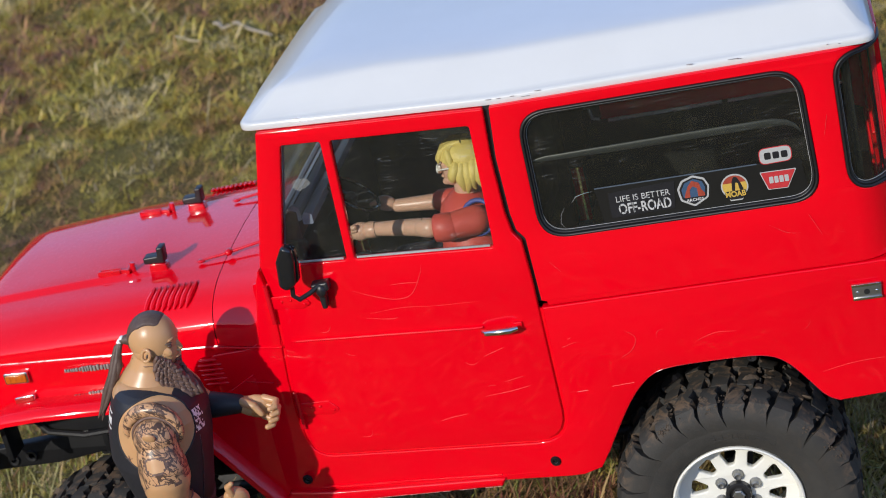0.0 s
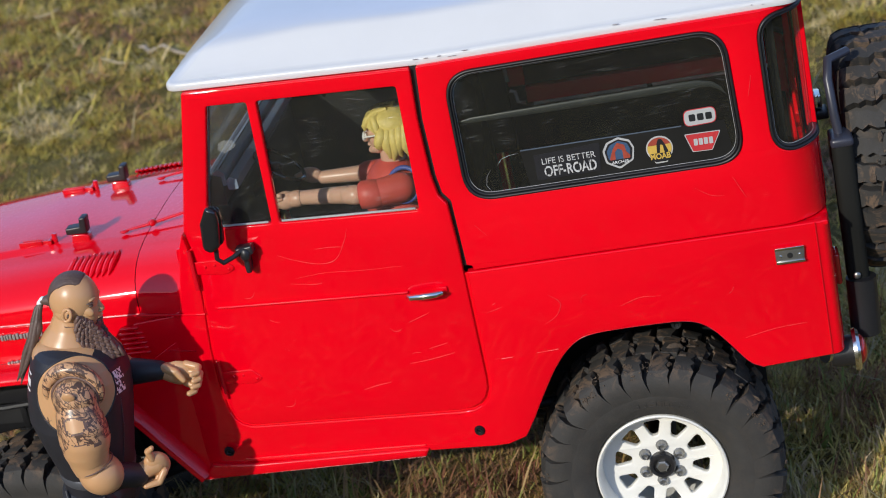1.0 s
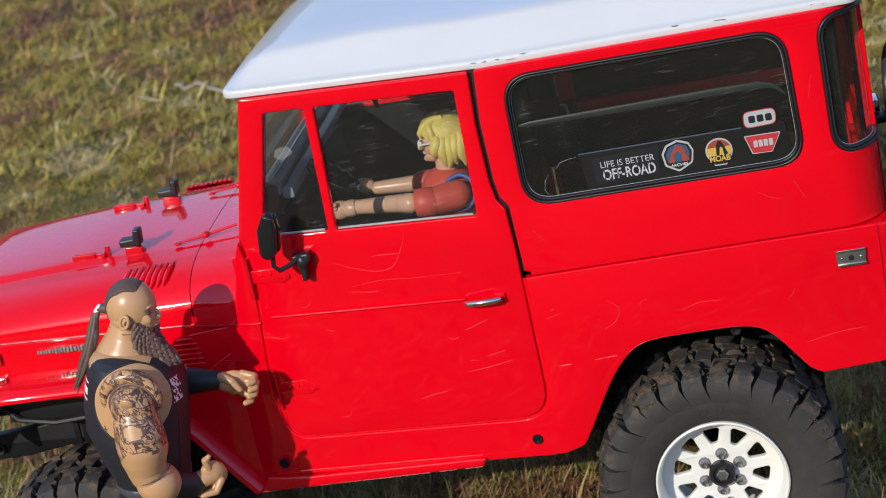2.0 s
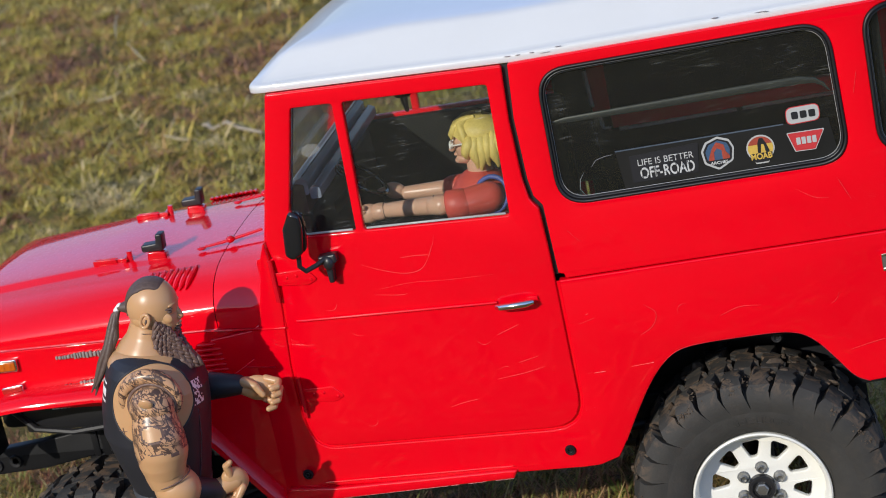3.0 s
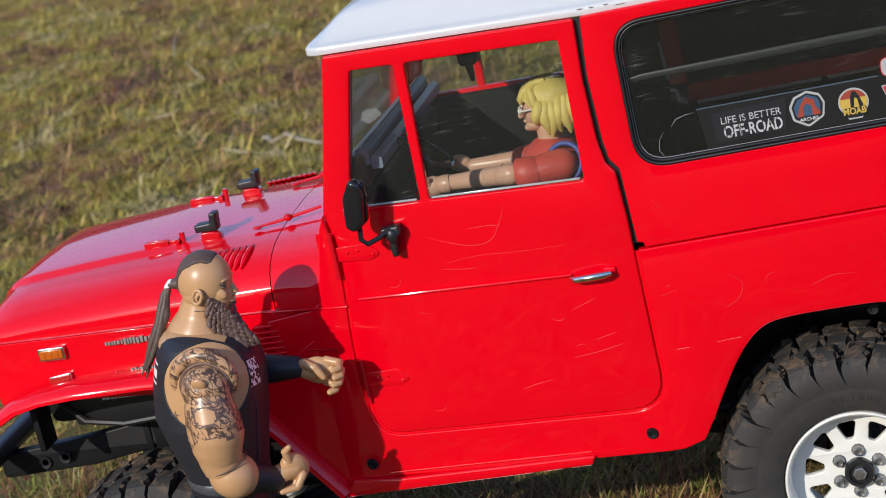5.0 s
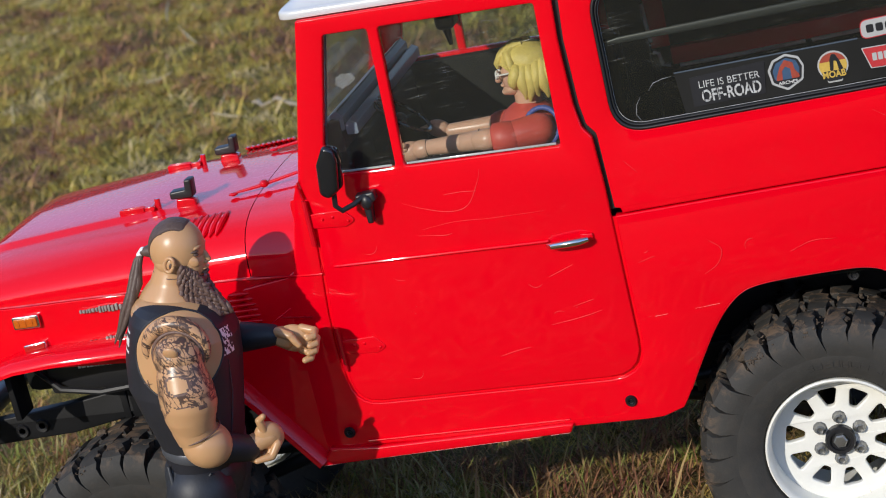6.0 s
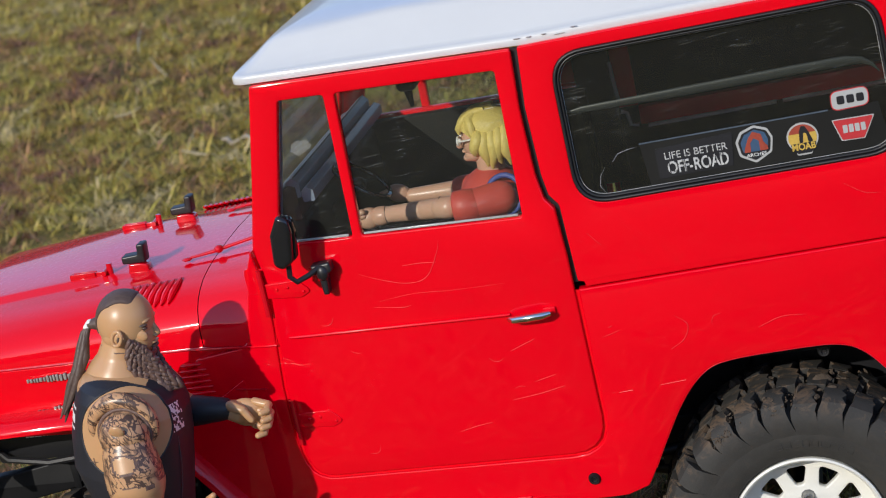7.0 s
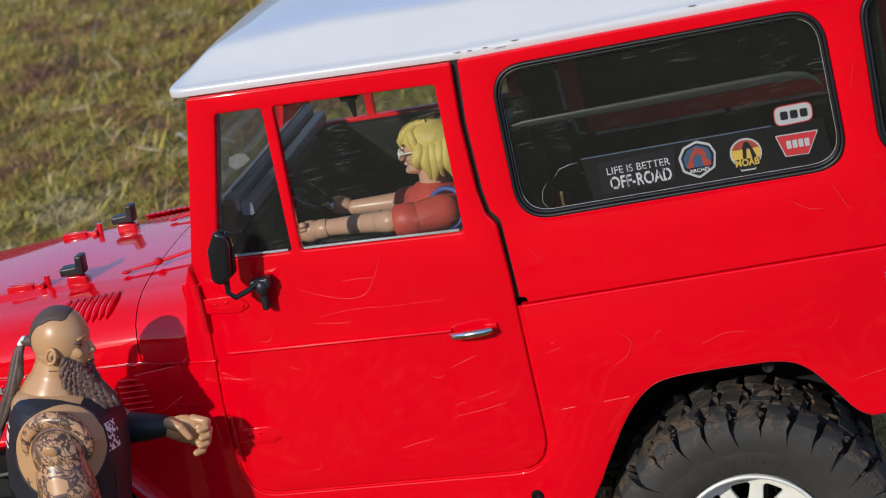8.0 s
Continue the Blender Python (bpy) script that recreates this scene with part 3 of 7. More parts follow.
def tub(far):
    """Lower body side: rear wing with its arch, the sill under the door and the cowl ahead of it."""
    side = flip if far else (lambda b: b)
    e = [(0.634, 1.391), (2.20, 1.391), (2.20, 0.838), (2.01, 0.833), (1.713, 0.818), (1.661, 0.842), (1.606, 0.922), (1.532, 1.019), (1.455, 1.060), (1.295, 1.064), (1.085, 1.062), (1.000, 1.040),
         (0.912, 0.952), (0.822, 0.800), (0.760, 0.684), (0.735, 0.648), (0.66, 0.625), (0.333, 0.622), (-0.40, 0.622), (-0.66, 0.600), (-0.72, 0.72), (-0.80, 0.90), (-0.80, 1.27), (-0.602, 1.305),
         (-0.566, 1.33), (-0.500, 1.60), (-0.474, 1.66), (-0.450, 1.509), (-0.462, 1.347), (-0.480, 1.15), (-0.482, 1.00), (-0.462, 0.785), (0.638, 0.790), (0.634, 1.19)]
    r = [0.003, 0, 0, 0.02, 0.04, 0.05, 0.10, 0.13, 0.14, 0.10, 0.14, 0.13, 0.13, 0.10, 0.05, 0.03, 0.03, 0, 0, 0.03, 0.02, 0.02, 0.02, 0.05, 0.03, 0.01, 0.003, 0.05, 0.05, 0.05, 0.05, 0.11, 0.14, 0.1]
    curve = e[4:16]
    for _ in range(3):
        soft = [curve[0]]
        for p, q in zip(curve, curve[1:]):
            soft += [(0.75 * p[0] + 0.25 * q[0], 0.75 * p[1] + 0.25 * q[1]), (0.25 * p[0] + 0.75 * q[0], 0.25 * p[1] + 0.75 * q[1])]
        curve = soft + [curve[-1]]
    e, r = e[:4] + curve + e[16:], r[:4] + [0] * len(curve) + r[16:]
    bm = plate([rounded(e, r)], -0.82, 0.045, 0.006)
    cut_x(bm, [1.985 + 0.016 * k for k in range(1, 6)] + [0.6, -0.55, -0.60, -0.65, -0.70, -0.75])
    for v in bm.verts:
        v.co.y += 0.060 * min(1.0, max(0.0, (-0.50 - v.co.x) / 0.28)) ** 1.3
    t = part("body_side", side(bend(bm, 1.985, 0.045)), RED, truck, "" if far else "glossy red body side with scuffs")
    # arch lining
    arch = [p for p in rounded(e, r) if 0.74 < p[0] < 1.72 and p[1] < 1.07]
    bm = bmesh.new()
    a = [bm.verts.new((x, -0.782, z + 0.035)) for x, z in arch]
    b = [bm.verts.new((x, -0.30, z + 0.045)) for x, z in arch]
    c = [bm.verts.new((x, -0.28, 0.45)) for x, z in arch]
    for k in range(len(arch) - 1):
        bm.faces.new((a[k], a[k + 1], b[k + 1], b[k]))
        bm.faces.new((b[k], b[k + 1], c[k + 1], c[k]))
    part("arch_lining", side(bm), BLACK, t)
    if far:
        return t
    part("arch_edge", tube(bmesh.new(), [(x, -0.8165, z) for x, z in arch if z > 0.70], 0.0011, 6), RED_TRIM, t, "glossy rolled edge of the arch")
    # stepped sill lip under the door
    lip = [(-0.655, 0.560), (0.315, 0.604), (0.335, 0.640), (0.30, 0.642), (-0.42, 0.618), (-0.60, 0.630)]
    part("sill_lip", plate([rounded(lip, 0.006, 2)], -0.838, 0.05, 0.010, 3), RED, t)
    part("sill_ridge", tube(bmesh.new(), [(-0.45, -0.822, 0.640), (0.32, -0.822, 0.652)], 0.004, 8), RED, t)
    # swage line from the hood to the door
    part("swage_line", tube(bmesh.new(), [(-0.80, -0.757, 1.309), (-0.70, -0.778, 1.309), (-0.60, -0.805, 1.309), (-0.50, -0.822, 1.309), (-0.462, -0.823, 1.309)], 0.0045, 8), RED, t)
    # fixing bolts
    for x, z in ((-0.512, 0.684), (0.553, 0.701), (1.395, 0.998)):
        bl = part("bolt", spun([(0.0, -0.006), (0.009, -0.006), (0.010, -0.011), (0.017, -0.012), (0.021, -0.006), (0.022, 0.0)], 18, (x, (-0.829 if x < 0 else -0.820) if z < 0.9 else -0.70, z)), FRAME if z < 0.9 else BLACK, t, "black hex-socket bolt with a worn rim")
        part("bolt_socket", spun([(0.0, 0.004), (0.008, 0.004), (0.009, -0.003)], 6, (x, (-0.838 if x < 0 else -0.829) if z < 0.9 else -0.709, z)), STEEL if z < 0.9 else LEAD, bl)
    # side marker plate near the rear
    mk = part("marker_plate", plate([rounded([(1.815, 1.306), (1.927, 1.306), (1.923, 1.250), (1.815, 1.252)], 0.004, 2)], -0.836, 0.02, 0.004), STEEL, t, "small bare-metal marker plate with a hole")
    part("plate_hole", spun([(0.0, 0.0), (0.011, 0.0), (0.012, 0.004)], 14, (1.87, -0.838, 1.278)), BLACK, mk)
    for dx in (-0.036, 0.036):
        part("plate_screw", blob(bmesh.new(), (1.87 + dx, -0.836, 1.278), (0.006, 0.003, 0.006), seg=8, rings=6), CHROME, mk)
    for z in (1.308, 1.252):
        part("plate_edge", boxed(1.815, 1.925, -0.842, -0.834, z - 0.005, z + 0.005, 0.002), CHROME, mk)
    # rear seam line
    part("rear_seam", tube(bmesh.new(), [(1.978, -0.822, 1.39), (1.980, -0.822, 0.84)], 0.003, 6), RED_TRIM, t)
    return t


near_tub = tub(False)
tub(True)


def worn_edge(path, seed, keep=0.75, r=0.0009):
    """Rubbed paint and edge highlights put in as pale colour along an edge, in broken stretches."""
    rnd = random.Random(seed)
    bm = bmesh.new()
    for a, b in zip(path, path[1:]):
        a, b = Vector(a), Vector(b)
        n = max(1, int((b - a).length / 0.035))
        for k in range(n):
            if rnd.random() < keep:
                w = r * rnd.uniform(0.5, 1.2)
                tube(bm, [a.lerp(b, k / n), a.lerp(b, (k + rnd.uniform(0.85, 1.0)) / n)], w, 5)
    return bm


WORN_BRIGHT = surface("worn_edge_highlight", (0.78, 0.26, 0.25), 0.5, vary=0.3, big=400)
for path, seed, keep in (([(-0.64, -0.8385, 0.563), (-0.2, -0.8385, 0.583), (0.312, -0.8385, 0.606)], 7, 0.85),
                         ([(0.70, -0.8212, 1.005), (0.80, -0.8212, 1.008), (0.93, -0.8212, 1.014)], 3, 0.55)):
    part("worn_edge", worn_edge(path, seed, keep), WORN_BRIGHT, near_tub, "pale rubbed and highlighted edge in the paint")["kind"] = "stuff"


def roof():
    """White roof shell: a thin drip flange, steep sides and a top that eases down to the front edge."""
    x0, x1, hw = -0.405, 2.03, 0.842

    def rise(d):
        pts = [(0.0, 0.0), (0.018, 0.004), (0.030, 0.016), (0.125, 0.118), (0.135, 0.126), (0.150, 0.133), (0.175, 0.138), (0.30, 0.146), (0.5, 0.152), (0.9, 0.158)]
        return next(a[1] + (b[1] - a[1]) * (d - a[0]) / (b[0] - a[0]) for a, b in zip(pts, pts[1:]) if d <= b[0])

    def ease(d, run):
        t = min(1.0, max(0.0, d) / run)
        return t * (2 - t)

    bm = bmesh.new()
    rows = []
    for d, z in [(0.014, 2.234), (0.002, 2.236), (0.0, 2.240), (0.0, 2.258), (0.004, 2.264)] + [(q, 2.266) for q in (0.012, 0.018, 0.030, 0.05, 0.075, 0.10, 0.125, 0.135, 0.15, 0.175, 0.22, 0.28, 0.34, 0.44, 0.56, 0.68)]:
        a0, a1, b = x0 + d, x1 - d, hw - d
        r = max(0.025, 0.065 - d)
        mid = (a0 + 0.6) / 2
        base = [(a0, -b), (mid, -b), (0.6, -b), (1.2, -b), (a1, -b), (a1, -b / 2), (a1, 0), (a1, b / 2), (a1, b), (1.2, b), (0.6, b), (mid, b), (a0, b), (a0, b / 2), (a0, 0), (a0, -b / 2)]
        rad = [r if (p[0] in (a0, a1) and abs(p[1]) == b) else 0 for p in base]
        row = []
        for x, y in rounded(base, rad, 8):
            up = 0.0
            if z > 2.265:
                up = rise(max(0.0, hw - abs(y))) * (0.10 + 0.90 * ease(x - x0 - 0.01, 0.34)) * ease(x1 - x, 0.12)
                up = min(up, rise(hw - abs(y)))
            row.append(bm.verts.new((x, YC + y, z + up)))
        rows.append(row)
    n = len(rows[0])
    for q0, q1 in zip(rows, rows[1:]):
        for k in range(n):
            bm.faces.new((q0[k], q0[(k + 1) % n], q1[(k + 1) % n], q1[k]))
    bm.faces.new(rows[-1])
    bm.faces.new(rows[0][::-1])
    bmesh.ops.triangulate(bm, faces=[f for f in bm.faces if len(f.verts) > 4])
    ob = part("roof", bm, WHITE, truck, "white gloss roof with chipped drip edge")
    rnd = random.Random(11)
    bm = bmesh.new()
    for x, w in ((0.60, 0.03), (0.64, 0.02), (0.69, 0.02), (0.74, 0.04), (0.79, 0.03), (1.36, 0.03), (1.52, 0.05), (1.54, 0.02), (1.90, 0.012), (1.86, 0.01)):
        blob(bm, (x, YC - 0.848 + rnd.uniform(0.002, 0.004), 2.256 + rnd.uniform(-0.008, 0.012)), (w * 0.45, 0.003, rnd.uniform(0.0008, 0.0018)), seg=10, rings=6, lump=0.0015, scale=60)
    part("paint_chip", bm, surface("bare_grey_chip", (0.36, 0.34, 0.33), 0.6), ob, "grey chips in the paint")["kind"] = "stuff"
    return ob


roof()

HOOD = [(y * 1.074, z) for y, z in ((0.0, 1.549), (0.20, 1.545), (0.33, 1.539), (0.38, 1.536), (0.40, 1.535), (0.42, 1.533), (0.44, 1.531), (0.50, 1.525), (0.57, 1.513), (0.63, 1.494), (0.68, 1.470), (0.715, 1.440), (0.738, 1.405), (0.750, 1.370), (0.754, 1.312))]


def hood():
    """Bonnet lofted from the cowl to the rounded nose, with two raised ridges."""
    bm = bmesh.new()
    xs = [-0.755, -0.85, -0.95, -1.05, -1.15, -1.25, -1.35, -1.45, -1.55, -1.65, -1.75, -1.82, -1.88, -1.92, -1.95, -1.968, -1.975]
    rows = []
    for x in xs:
        u = (-0.755 - x) / 1.22
        drop = 0.055 * u + 0.035 * u * u
        nose = max(0.0, (-1.86 - x) / 0.115)
        fade = min(1, max(0, (-1.02 - x) / 0.25))
        row = []
        for s in (-1, 1):
            for y, z in (HOOD[::-1] if s < 0 else HOOD[1:]):
                w = y * (1 - 0.07 * u)
                ridge = 0.018 * fade * (1 / (1 + math.exp((y - 0.44) / 0.004)))
                zz = z - drop * min(1, (z - 1.312) / 0.16) + ridge
                zz = zz - (zz - 1.312) * 0.42 * nose ** 2.4
                row.append(bm.verts.new((x, YC + s * w, zz)))
        rows.append(row)
    for a, b in zip(rows, rows[1:]):
        for k in range(len(a) - 1):
            bm.faces.new((a[k], b[k], b[k + 1], a[k + 1]))
    # nose drop
    low = [bm.verts.new((-1.985, v.co.y, 1.30)) for v in rows[-1]]
    for k in range(len(low) - 1):
        bm.faces.new((rows[-1][k], low[k], low[k + 1], rows[-1][k + 1]))
    bmesh.ops.recalc_face_normals(bm, faces=bm.faces[:])
    return part("hood", bm, RED, truck, "glossy red bonnet mirroring the sky", angle=60)


hood_ob = hood()


def hood_z(x, y):
    u = (-0.755 - x) / 1.22
    ay = abs(y) / (1 - 0.07 * u)
    z = next((a[1] + (b[1] - a[1]) * (ay - a[0]) / (b[0] - a[0]) for a, b in zip(HOOD, HOOD[1:]) if a[0] <= ay <= b[0]), 1.4)
    return z - (0.055 * u + 0.035 * u * u) * min(1, (z - 1.312) / 0.16)


# cowl top between bonnet and windscreen
bm = bmesh.new()
rows = []
for x, dz, wide in ((-0.7515, 0.0, 1.0), (-0.68, 0.007, 1.026), (-0.62, 0.012, 1.052), (-0.56, 0.017, 1.072), (-0.535, 0.020, 1.079), (-0.46, 0.022, 1.080)):
    rows.append([bm.verts.new((x, YC + s * y * (1 + (wide - 1) * (y / 0.81) ** 3), z + dz * min(1, (z - 1.312) / 0.16))) for s in (-1, 1) for y, z in (HOOD[::-1] if s < 0 else HOOD[1:])])
for a, b in zip(rows, rows[1:]):
    for k in range(len(a) - 1):
        bm.faces.new((a[k], a[k + 1], b[k + 1], b[k]))
bmesh.ops.recalc_face_normals(bm, faces=bm.faces[:])
part("cowl", bm, RED, truck, angle=60)

# engine side panels below the bonnet, with fenders
for far in (False, True):
    side = flip if far else (lambda b: b)
    tapered = lambda b: [setattr(v.co, "y", YC + (v.co.y - YC) * (1 - 0.07 * max(0.0, (-0.755 - v.co.x) / 1.22))) for v in b.verts] and b
    sp = part("engine_side", side(tapered(plate([rounded([(-1.955, 1.306), (-0.56, 1.306), (-0.56, 1.0), (-1.955, 1.06)], 0.01, 2)], -0.756, 0.03, 0.004))), RED, truck)
    part("bonnet_seam", side(tube(bmesh.new(), [(-1.95, -0.697, 1.311), (-0.60, -0.757, 1.309)], 0.005, 6)), RED_TRIM, sp)
    # fender: a ledge swept along the arch, falling to the sill behind the wheel
    bm = bmesh.new()
    sweep = [(-2.03, 0.90), (-1.985, 0.965), (-1.92, 1.022), (-1.84, 1.062), (-1.74, 1.084), (-1.6, 1.094), (-1.3, 1.098), (-1.12, 1.085), (-1.02, 1.04), (-0.94, 0.955), (-0.86, 0.845), (-0.72, 0.655), (-0.652, 0.565)]
    rows = []
    for i, (x, z) in enumerate(sweep):
        t = (Vector(sweep[min(i + 1, len(sweep) - 1)]) - Vector(sweep[max(i - 1, 0)])).normalized()
        nx, nz = -t.y, t.x
        if nz < 0:
            nx, nz = -nx, -nz
        prof = [(-0.66, 0.046), (-0.785, 0.050), (-0.825, 0.044), (-0.850, 0.032), (-0.862, 0.016), (-0.864, 0.0), (-0.852, -0.004), (-0.842, 0.008), (-0.76, 0.030)]
        rows.append([bm.verts.new((x + nx * h, y, z + nz * h)) for y, h in prof])
    for a, b in zip(rows, rows[1:]):
        for k in range(len(a) - 1):
            bm.faces.new((a[k], b[k], b[k + 1], a[k + 1]))
    bmesh.ops.recalc_face_normals(bm, faces=bm.faces[:])
    part("fender", side(bm), RED, truck, "" if far else "red front fender with a rolled lip", angle=60)
    if far:
        continue
    # panel closing the arch behind the wheel
    part("fender_apron", plate([[(-0.98, 0.98), (-0.60, 1.2), (-0.56, 0.60), (-0.67, 0.60)]], -0.800, 0.02, 0.003), RED, truck)
    # pressed side louvres
    for k in range(6):
        z = 1.256 - 0.022 * k
        part("side_louvre", blob(bmesh.new(), (-0.814 + 0.004 * k, -0.762, z), (0.058 - 0.004 * abs(k - 4) * (k < 1), 0.014, 0.0075), seg=14, rings=8), RED, sp)
    part("trim_strip", tube(bmesh.new(), [(-0.666, -0.797, 1.155), (-0.60, -0.812, 1.152), (-0.542, -0.822, 1.149)], 0.003, 6), RED_TRIM, sp)
    # lamps and scripts on the side
    for x0, x1, z0, z1, slant in ((-1.733, -1.624, 1.224, 1.276, 0.0), (-1.718, -1.624, 1.138, 1.168, 0.010)):
        fr = part("marker_lamp", plate([rounded([(x0, z1 - slant), (x1, z1), (x1, z0), (x0, z0 - slant)], 0.008, 2)], -0.735, 0.035, 0.004), CHROME, sp, "small amber side lamp in a bright bezel")
        e = 0.008 if slant == 0 else 0.004
        part("lamp_lens", plate([rounded([(x0 + e, z1 - slant - e), (x1 - e, z1 - e), (x1 - e, z0 + e), (x0 + e, z0 - slant + e)], 0.006, 2)], -0.743, 0.02, 0.003), AMBER if slant == 0 else RED_LENS, fr)
        for j in range(1, 4):
            xr = x0 + (x1 - x0) * j / 4
            part("lens_rib", boxed(xr - 0.003, xr + 0.003, -0.7455, -0.740, z0 + 0.013 - slant * 0.5, z1 - 0.013 - slant * 0.5, 0.001, 1), AMBER if slant == 0 else RED_LENS, fr)
    rnd = random.Random(3)
    for x0, x1, z, h, mat in ((-1.453, -1.385, 1.264, 0.018, SILVER), (-1.376, -1.20, 1.264, 0.028, SILVER), (-1.446, -1.385, 1.142, 0.014, ST_RED), (-1.380, -1.26, 1.146, 0.022, SILVER)):
        x = x0
        while x < x1:
            w = rnd.uniform(0.010, 0.018)
            part("script_bar", boxed(x, x + w * 0.7, -0.742, -0.728, z - h / 2 * rnd.uniform(0.7, 1.0), z + h / 2 * rnd.uniform(0.6, 1.0), 0.002, 1), mat, sp)
            x += w

# bonnet fittings
for s in (-1, 1):
    y = YC + s * 0.355 - 0.03
    z = hood_z(-1.05, y - YC)
    base = part("bonnet_catch", plate([rounded([(-1.10, z - 0.006), (-1.015, z - 0.006), (-1.018, z + 0.026), (-1.045, z + 0.034), (-1.09, z + 0.034)], 0.006, 2)], y - 0.028, 0.056, 0.006), RED_TRIM, hood_ob, "glossy red catch with a black cap")
    part("catch_cap", plate([rounded([(-1.112, z + 0.036), (-1.020, z + 0.036), (-1.013, z + 0.108), (-1.042, z + 0.108), (-1.046, z + 0.070), (-1.112, z + 0.066)], 0.008, 3)], y - 0.032, 0.064, 0.007), BLACK, base, "black L-shaped cap")
    z = hood_z(-1.26, y - YC)
    bm = bmesh.new()
    box(bm, -1.335, -1.235, y - 0.017, y - 0.007, z + 0.004, z + 0.034, 0.004)
    box(bm, -1.335, -1.235, y + 0.007, y + 0.017, z + 0.004, z + 0.034, 0.004)
    box(bm, -1.338, -1.322, y - 0.016, y + 0.016, z + 0.006, z + 0.032, 0.004)
    lt = part("bonnet_latch", bm, RED_TRIM, hood_ob, "glossy red slotted bar latch")
    part("latch_bar", boxed(-1.245, -1.175, y - 0.008, y + 0.008, z + 0.012, z + 0.030, 0.005), RED_TRIM, lt)
    bm = bmesh.new()
    tube(bm, [(-1.196, y - 0.030, z + 0.026), (-1.196, y + 0.030, z + 0.030)], 0.010, 10)
    tube(bm, [(-1.180, y, z + 0.006), (-1.176, y, z + 0.058)], [0.013, 0.011], 10)
    part("latch_pin", bm, RED_TRIM, lt)
    part("latch_foot", boxed(-1.345, -1.165, y - 0.020, y + 0.020, z - 0.008, z + 0.008, 0.004), RED_TRIM, lt)
    # raised curved louvres on the shoulder
    for k in range(8 if s < 0 else 10):
        x = -1.035 + 0.027 * k if s < 0 else -1.055 + 0.0235 * k
        pts = []
        for j in range(7):
            yy = 0.575 + 0.155 * j / 6
            pts.append((x - 0.024 * (j / 6) ** 1.5, YC + s * yy, hood_z(x, yy) + (0.006 if s < 0 else 0.013)))
        part("shoulder_louvre", tube(bmesh.new(), pts, (0.004, 0.009, 0.0115, 0.0125, 0.0125, 0.010, 0.003), 8), RED, hood_ob)
    if s > 0:
        ridge = [(-1.065 + 0.021 * k, YC + 0.672, hood_z(-1.065 + 0.021 * k, 0.672) + 0.010) for k in range(11)]
        part("louvre_ridge", tube(bmesh.new(), ridge, [0.004] + [0.014] * 9 + [0.004], 8), RED, hood_ob)
# windscreen bracket lying over the seam
for s in (-1, 1):
    y = YC + s * 0.36 - 0.03
    z = hood_z(-0.76, y - YC) + 0.016
    bm = bmesh.new()
    tube(bm, [(-0.86, y - 0.02, z - 0.006), (-0.76, y, z + 0.004), (-0.60, y + 0.03, z + 0.03)], [0.004, 0.007, 0.006], 8)
    br = part("screen_bracket", bm, RED_TRIM, hood_ob)
    part("bracket_pivot", blob(bmesh.new(), (-0.735, y, z + 0.012), (0.018, 0.026, 0.016), seg=12, rings=8), RED_TRIM, br)
    part("bracket_foot", blob(bmesh.new(), (-0.86, y - 0.02, z - 0.008), (0.02, 0.018, 0.008), seg=10, rings=6), RED_TRIM, br)

# windscreen frame and pane, leaning back
bm = plate([rounded([(-0.775, 1.56), (0.775, 1.56), (0.775, 2.26), (-0.775, 2.26)], 0.03, 3), rounded([(-0.675, 1.68), (0.675, 1.68), (0.675, 2.17), (-0.675, 2.17)], 0.05, 4)], 0, 0.045, 0.008)
for v in bm.verts:
    v.co = (-0.515 + (v.co.z - 1.56) * 0.245 + v.co.y, YC + v.co.x, v.co.z)
ws = part("windscreen_frame", bm, RED, truck)
bm = plate([rounded([(-0.70, 1.65), (0.70, 1.65), (0.70, 2.20), (-0.70, 2.20)], 0.05, 4)], 0, 0.008, 0.001, 0)
for v in bm.verts:
    v.co = (-0.495 + (v.co.z - 1.56) * 0.245 + v.co.y, YC + v.co.x, v.co.z)
w = part("windscreen", bm, DUSTY, ws, "dusty clear windscreen")
w.visible_shadow = False
for s in (-1,):
    for dx, r, yy in ((0.0, 0.026, 0.735), (0.04, 0.020, 0.725)):
        part("pillar_lining", tube(bmesh.new(), [(-0.455 + dx, YC + s * yy, 1.62), (-0.315 + dx, YC + s * yy, 2.20)], r, 10), SLATE, ws, "slate grey pillar lining")


def across(profile, half):
    """A moulding with one section, running the width of the cab."""
    bm = bmesh.new()
    ends = [[bm.verts.new((x, YC + s * half, z)) for x, z in profile] for s in (-1, 1)]
    n = len(profile)
    for k in range(n):
        bm.faces.new((ends[0][k], ends[0][(k + 1) % n], ends[1][(k + 1) % n], ends[1][k]))
    bm.faces.new(ends[0][::-1])
    bm.faces.new(ends[1])
    bmesh.ops.recalc_face_normals(bm, faces=bm.faces[:])
    return bm


shelf = part("screen_base_lining", across(rounded([(-0.302, 1.70), (-0.302, 1.830), (-0.330, 1.838), (-0.405, 1.772), (-0.412, 1.70)], 0.008, 3), 0.715), SHELF, ws, "dark dash shelf below the screen with slate mouldings")
part("shelf_lip", across(rounded([(-0.286, 1.790), (-0.286, 1.842), (-0.308, 1.862), (-0.336, 1.846), (-0.318, 1.790)], 0.008, 3), 0.71), SLATE, shelf, "slate grey rounded lip")
part("shelf_rail", across(rounded([(-0.284, 1.772), (-0.284, 1.812), (-0.266, 1.826), (-0.240, 1.812), (-0.240, 1.772)], 0.008, 3), 0.71), SLATE, shelf, "slate grey rounded rail")
